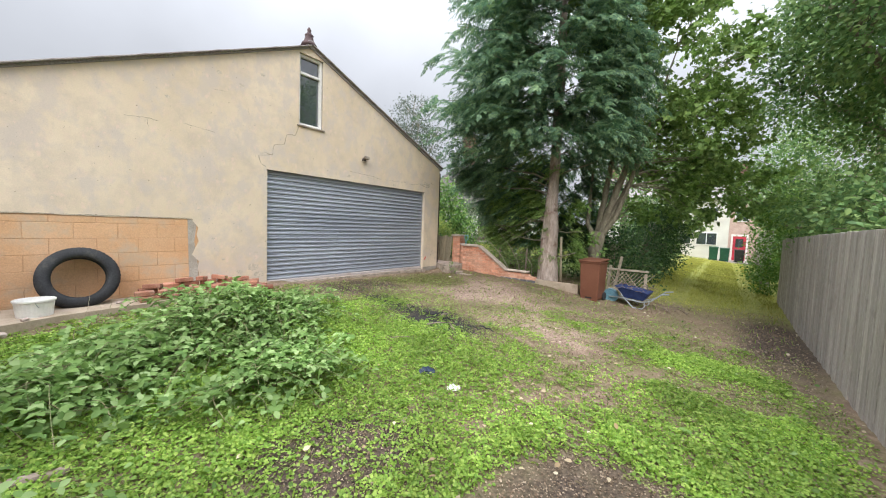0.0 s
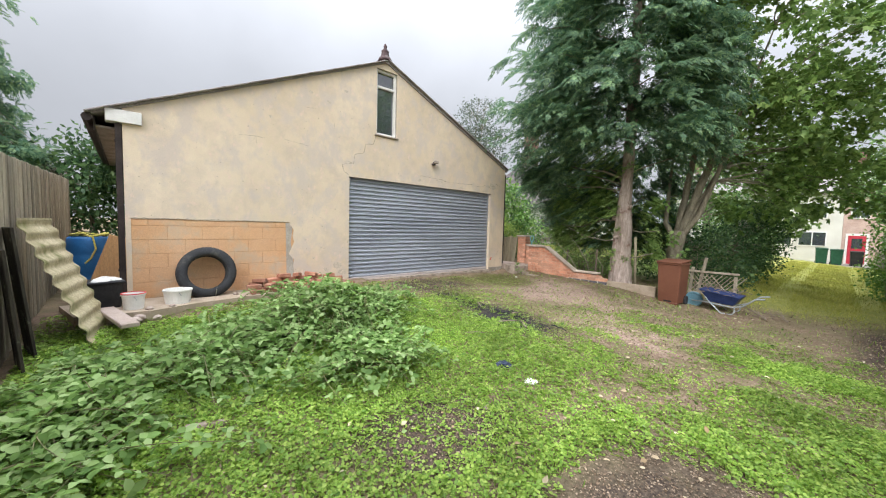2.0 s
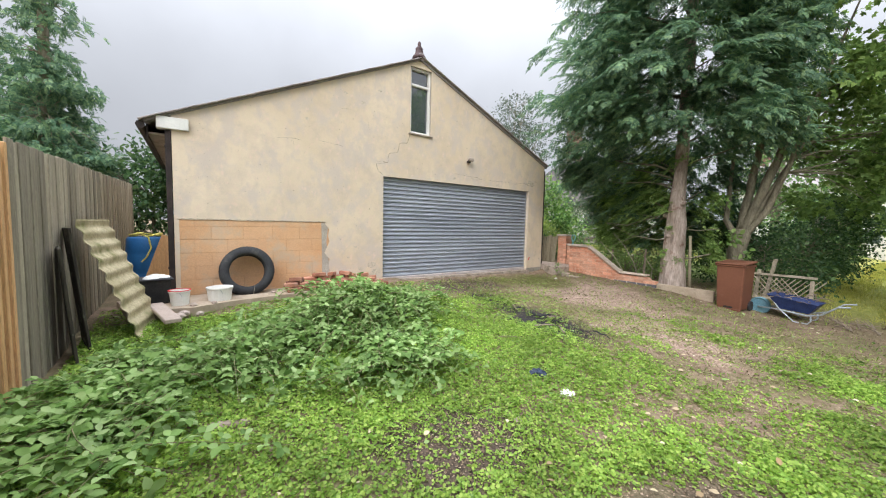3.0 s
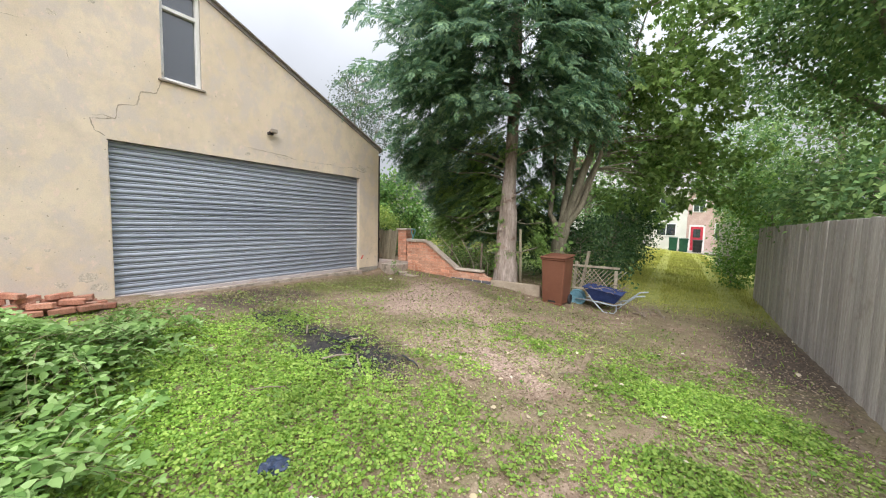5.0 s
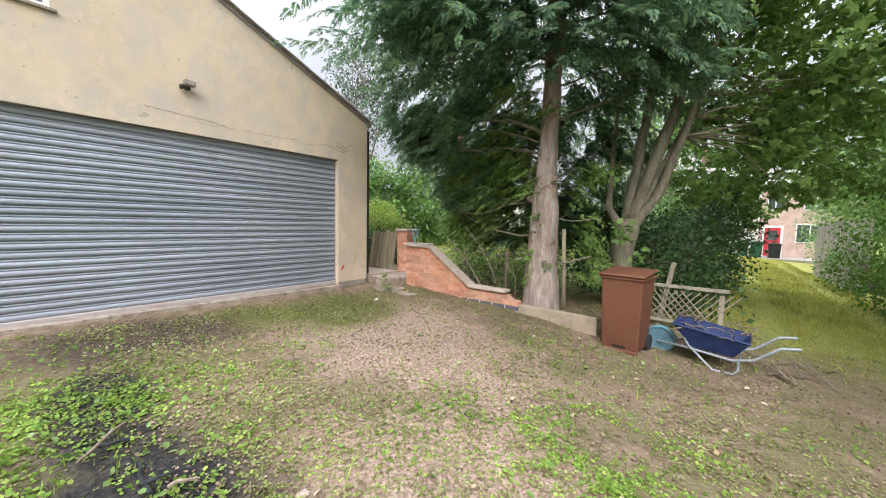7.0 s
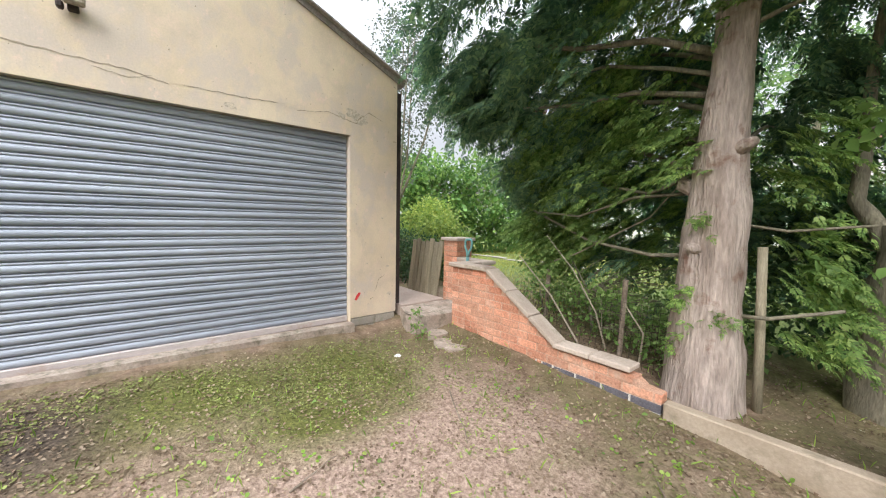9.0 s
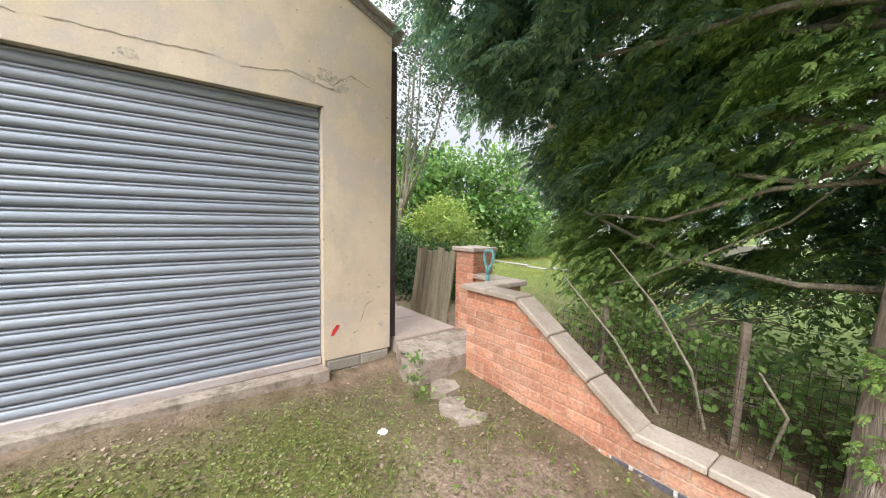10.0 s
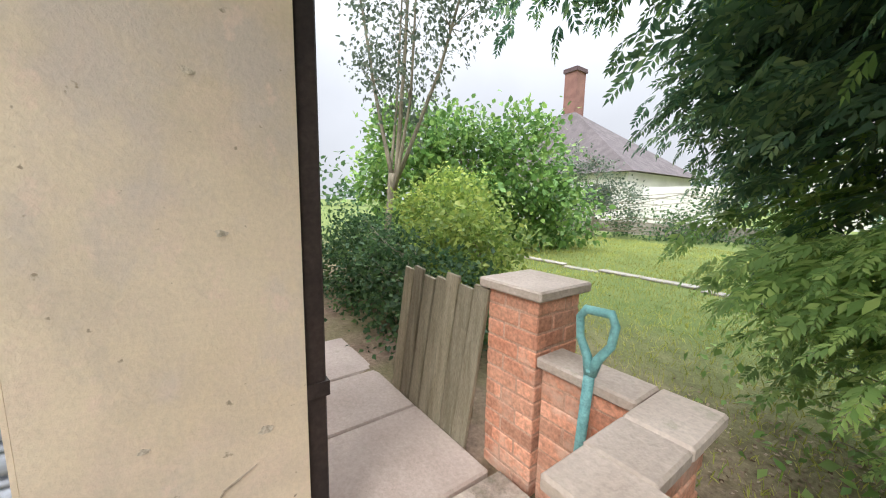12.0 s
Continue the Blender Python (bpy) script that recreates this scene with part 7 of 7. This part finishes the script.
def build_spade():
    s = thing("spade", "upturned spade with a teal plastic D-grip and shaft", "spade", (-6.245, 8.905, 0.38))
    m = Matrix.Rotation(radians(4), 4, "Y")
    bm = bmesh.new()
    tube(bm, [(0, 0, 0.0), (0.01, 0, 0.3), (0.03, 0, 0.66)], [0.02, 0.019, 0.019], 10)
    part("shaft", bm, M_TEAL, s, smooth=True)
    bm = bmesh.new()
    tube(bm, [(0.03, 0, 0.64), (0.015, 0, 0.70), (-0.015, 0, 0.76), (-0.02, 0, 0.83), (0.0, 0, 0.86), (0.09, 0, 0.865), (0.105, 0, 0.83), (0.095, 0, 0.76), (0.055, 0, 0.70), (0.035, 0, 0.64)], [0.02, 0.016, 0.014, 0.014, 0.016, 0.016, 0.014, 0.014, 0.016, 0.018], 10)
    part("grip", bm, M_TEAL, s, smooth=True)


build_spade()


def build_gate_panel():
    p = thing("old_gate", "weathered picket gate panel leaning against the pier", "gate", (-7.19, 8.87, 0.36))
    rnd = random.Random(3)
    lean = Matrix.Rotation(radians(-5), 4, "X")
    for i in range(7):
        h = 0.84 + rnd.uniform(-0.03, 0.03)
        m = lean @ pose(-0.33 + 0.108 * i, 0, 0.0, 0, rnd.uniform(-1.5, 1.5), rnd.uniform(-5, 5)) @ pose(0, 0, 0, 0, 4, 0)
        part("picket", one_box(-0.051, 0.051, -0.010, 0.010, 0, h, 0.003, m), M_GREYWOOD, p)
    for z in (0.15, 0.62):
        part("rail", one_box(-0.36, 0.36, 0.011, 0.045, z, z + 0.07, 0.003, lean), M_GREYWOOD, p)


build_gate_panel()
# ---- litter on the ground ----


def crumple(name, label, category, at, s, mat, seed, squash=0.5):
    bm = bmesh.new()
    bmesh.ops.create_icosphere(bm, subdivisions=3, radius=s)
    noise.seed_set(seed)
    for v in bm.verts:
        v.co *= 1 + 0.45 * noise.noise(v.co * (2.2 / s)) + 0.2 * noise.noise(v.co * (5 / s))
        v.co.z *= squash
    solo(name, bm, mat, label, category, (*at, gz(*at) + s * squash * 0.55))


crumple("plastic_bag", "crumpled dark blue plastic bag on the weeds", "bag", (-2.36, 2.76), 0.08, M_NAVYBAG, 2)
crumple("paper_scrap", "crumpled white paper on the weeds", "paper", (-1.98, 2.72), 0.06, M_WHITE, 3, 0.35)
crumple("stone", "pale broken stone half sunk in the weeds", "stone", (-1.98, 2.05), 0.035, M_SLAB, 5)
crumple("plastic_scrap", "pale plastic scrap caught in the brambles", "plastic", (-3.0, 4.75), 0.03, M_SLAB, 7, 0.3)
crumple("stone", "pale stone lying on the soil", "stone", (-5.75, 7.55), 0.03, M_WHITE, 8, 0.6)
bm = one_box(-0.13, 0.13, -0.035, 0.035, -0.03, 0.02, 0.012)
solo("timber_scrap", bm, M_TWIG, "narrow weathered timber piece among the weeds", "timber", (-2.9, 0.08, gz(-2.9, 0.08) + 0.02), 70)
for x, y, r, sd in ((-5.72, -0.22, 0.06, 21), (-5.62, -0.05, 0.05, 22), (-5.85, -0.12, 0.045, 23), (-5.55, -0.28, 0.07, 24), (-5.9, 0.12, 0.04, 25), (-6.3, 0.95, 0.04, 26)):
    bm = bmesh.new()
    bmesh.ops.create_icosphere(bm, subdivisions=2, radius=r)
    for v in bm.verts:
        v.co *= 1 + 0.4 * noise.noise(v.co * (1.5 / r) + Vector((sd, 0, 0)))
        v.co.z *= 0.6
    zt = 0.30 if x < -5.8 else max(0.22, gz(x, y))
    solo("rubble_stone", bm, M_SLAB, "pale broken rubble by the concrete apron", "rubble", (x, y, zt + 0.3 * r), group="rubble by the apron")
rnd = random.Random(40)
for i in range(9):
    x, y, l, a = rnd.uniform(-5.95, -5.5), rnd.uniform(0.5, 1.5), rnd.uniform(0.25, 0.5), rnd.uniform(-0.5, 0.5)
    bm = bmesh.new()
    tube(bm, limb_path(rnd, (0, 0, 0), (0.15 * math.sin(a), a * l, l), 0.02, 4, 0.06), [0.003, 0.003, 0.0025, 0.002, 0.0015], 5)
    solo("dead_stalk", bm, M_DEADCANE, "thin pale dead weed stalk before the bricks", "stalk", (x, y, gz(x, y) - 0.01), group="dead weed stalks")
for i in range(9):
    x, y, a, l = -3.45 + rnd.uniform(-0.7, 0.8), 4.15 + rnd.uniform(-0.4, 0.4), rnd.uniform(0, 6.28), rnd.uniform(0.12, 0.4)
    bm = bmesh.new()
    tube(bm, limb_path(rnd, (0, 0, 0.02), (l * math.cos(a), l * math.sin(a), 0.03), 0.01, 4, 0.08), [0.011, 0.01, 0.009, 0.008, 0.006], 6)
    solo("charred_stick", bm, M_TWIG if i % 2 else M_CHARCOAL, "charred stick lying on the burnt patch", "stick", (x, y, gz(x, y) + 0.015), group="sticks on the burnt patch")
for x, y, a, l in ((-4.9, 7.5, -0.55, 0.7), (-3.3, 7.5, 2.2, 0.35), (-1.35, 5.2, 0.6, 0.25), (-4.6, 6.2, 1.9, 0.3), (-2.7, 7.4, 2.5, 0.3), (-3.4, 2.9, 0.9, 0.5)):
    bm = bmesh.new()
    tube(bm, limb_path(rnd, (0, 0, 0.012), (l * math.cos(a), l * math.sin(a), 0.03), 0.01, 5, 0.06), [0.006, 0.006, 0.005, 0.005, 0.004, 0.003], 6)
    solo("twig", bm, M_TWIG, "thin dry twig lying on the ground", "twig", (x, y, gz(x, y)), group="fallen twigs")

# ---- houses at the end of the lane ----


def house_window(parent, x, z, w, h, y):
    f = part("window", one_box(x - w / 2, x + w / 2, y - 0.06, y - 0.002, z, z + h, 0.01), M_WHITE, parent, "white window")
    part("pane", one_box(x - w / 2 + 0.07, x - 0.03, y - 0.066, y - 0.062, z + 0.07, z + h - 0.07), M_GLASS, f)
    part("pane", one_box(x + 0.03, x + w / 2 - 0.07, y - 0.066, y - 0.062, z + 0.07, z + h - 0.07), M_GLASS, f)


def terrace_house(label, x0, x1, y, base, mat, door_x, door_mat, windows):
    h = thing("terrace_house", label, "house", group="terrace at the end of the lane")
    part("wall", one_box(x0, x1, y, y + 7, base - 0.4, base + 5.2), mat, h)
    bm = bmesh.new()
    prism(bm, [(y - 0.3, base + 5.15), (y + 7.3, base + 5.15), (y + 3.5, base + 7.6)], [], x0, x1)
    part("roof", bm, M_ROOF, h)
    part("chimney", one_box(x0 + 0.3, x0 + 1.0, y + 3.0, y + 4.0, base + 7.0, base + 8.6), M_HOUSEBRICK, h)
    if door_mat:
        d = part("door", one_box(door_x - 0.55, door_x + 0.55, y - 0.05, y - 0.002, base, base + 2.25, 0.01), M_WHITE, h, "white door surround")
        part("door_leaf", one_box(door_x - 0.42, door_x + 0.42, y - 0.08, y - 0.052, base + 0.1, base + 2.1, 0.01), door_mat, d, "red panelled door")
        part("pane", one_box(door_x - 0.25, door_x + 0.25, y - 0.09, y - 0.082, base + 1.2, base + 1.9), M_GLASS, d)
    for x, z, w, hh in windows:
        house_window(h, x, base + z, w, hh, y)


HY = 38.0
terrace_house("white rendered terraced house with a dark window", -3.9, 0.22, HY, -0.55, M_PALEWALL, 0, None, [(-1.25, 1.25, 1.5, 1.1), (-1.2, 3.3, 1.3, 1.2), (-3.0, 3.3, 1.0, 1.2), (-2.9, 1.25, 1.2, 1.1)])
terrace_house("faded pink terraced house with a red front door", 0.23, 5.2, HY, -0.55, M_PINKWALL, 0.95, M_REDDOOR, [(2.8, 1.1, 1.4, 1.3), (1.0, 3.3, 0.9, 1.2), (3.0, 3.3, 1.2, 1.2)])
terrace_house("pale rendered house half hidden by trees", -9.5, -3.92, HY - 3, -0.5, M_PALEWALL, 0, None, [(-5.2, 3.2, 1.2, 1.2), (-7.5, 3.2, 1.2, 1.2), (-5.4, 1.0, 1.4, 1.3)])
for x, m, lb in ((-0.65, M_GREENBIN, "green wheelie bin on the far pavement"), (0.05, M_GREENBIN, "green wheelie bin on the far pavement"), (0.95, M_BLACK, "black wheelie bin on the far pavement")):
    wheelie_bin("wheelie_bin", lb, (x, 35.6, gz(x, 35.6)), 4, 0.58, 0.6, 1.08, m, "bins at the end of the lane")
solo("pavement", one_box(-12, 12, 34.6, 37.95, -0.9, gz(0, 35.6) + 0.01), M_CONCRETE, "pale concrete pavement before the terrace", "pavement", kind="structure")


def garden_house():
    h = thing("bungalow", "bungalow with a hipped brown roof and a red brick chimney", "house")
    x0, x1, y0, y1, b = -27.5, -15.5, 27.5, 36.0, 0.2
    part("wall", one_box(x0, x1, y0, y1, 0, 3.4), M_PALEWALL, h)
    bm = bmesh.new()
    o = 0.5
    e = [bm.verts.new(p) for p in ((x0 - o, y0 - o, 3.35), (x1 + o, y0 - o, 3.35), (x1 + o, y1 + o, 3.35), (x0 - o, y1 + o, 3.35))]
    r0, r1 = bm.verts.new((x0 + 4, (y0 + y1) / 2, 8.3)), bm.verts.new((x1 - 6.5, (y0 + y1) / 2, 8.3))
    for f in ((e[0], e[1], r1, r0), (e[1], e[2], r1), (e[2], e[3], r0, r1), (e[3], e[0], r0), (e[3], e[2], e[1], e[0])):
        bm.faces.new(f)
    part("roof", bm, surface("brown_roof_tile", (0.085, 0.072, 0.072), (0.13, 0.11, 0.11), 2, 30, 0.9, 0.4), h, "faded brown tiled roof")
    c = part("chimney", one_box(-23.7, -22.65, 32.6, 33.8, 6.5, 11.6), M_HOUSEBRICK, h, "tall red brick chimney stack")
    part("chimney_cap", one_box(-23.8, -22.55, 32.5, 33.9, 11.602, 11.9), M_TERRACOTTA, c)
    for x in (-17.2, -20.6, -23):
        house_window(h, x, 1.4, 1.6, 1.3, y0)


garden_house()
solo("garden_shed", one_box(-14.0, -11.0, 26, 28.5, 0, 2.4, 0.02), M_PALEWALL, "low white outbuilding beyond the garden", "outbuilding")
solo("garden_wall_far", one_box(-16, -6, 21.8, 22.0, 0, 0.9), M_CONCRETE, "low pale wall at the end of the lawn", "wall", kind="structure")
for i in range(7):
    ob = new("lawn_slab", piece_mesh(0.7, 0.16, 0.035, M_CONCRETE, 0.01))
    ob.matrix_world = pose(-6.2 - 0.72 * i, 13.2 + 0.05 * i, gz(-6.2 - 0.72 * i, 13.2) + 0.0)
    tagged(ob, "flat pale paving slab set in the lawn", "slab", "stepping slabs in the lawn")
bm = bmesh.new()
tube(bm, [(-30, -20, 9.0), (-15, -2, 8.3), (0, 14, 8.8)], 0.012, 5)
solo("overhead_cable", bm, M_BLACK, "thin black overhead cable against the sky", "cable")
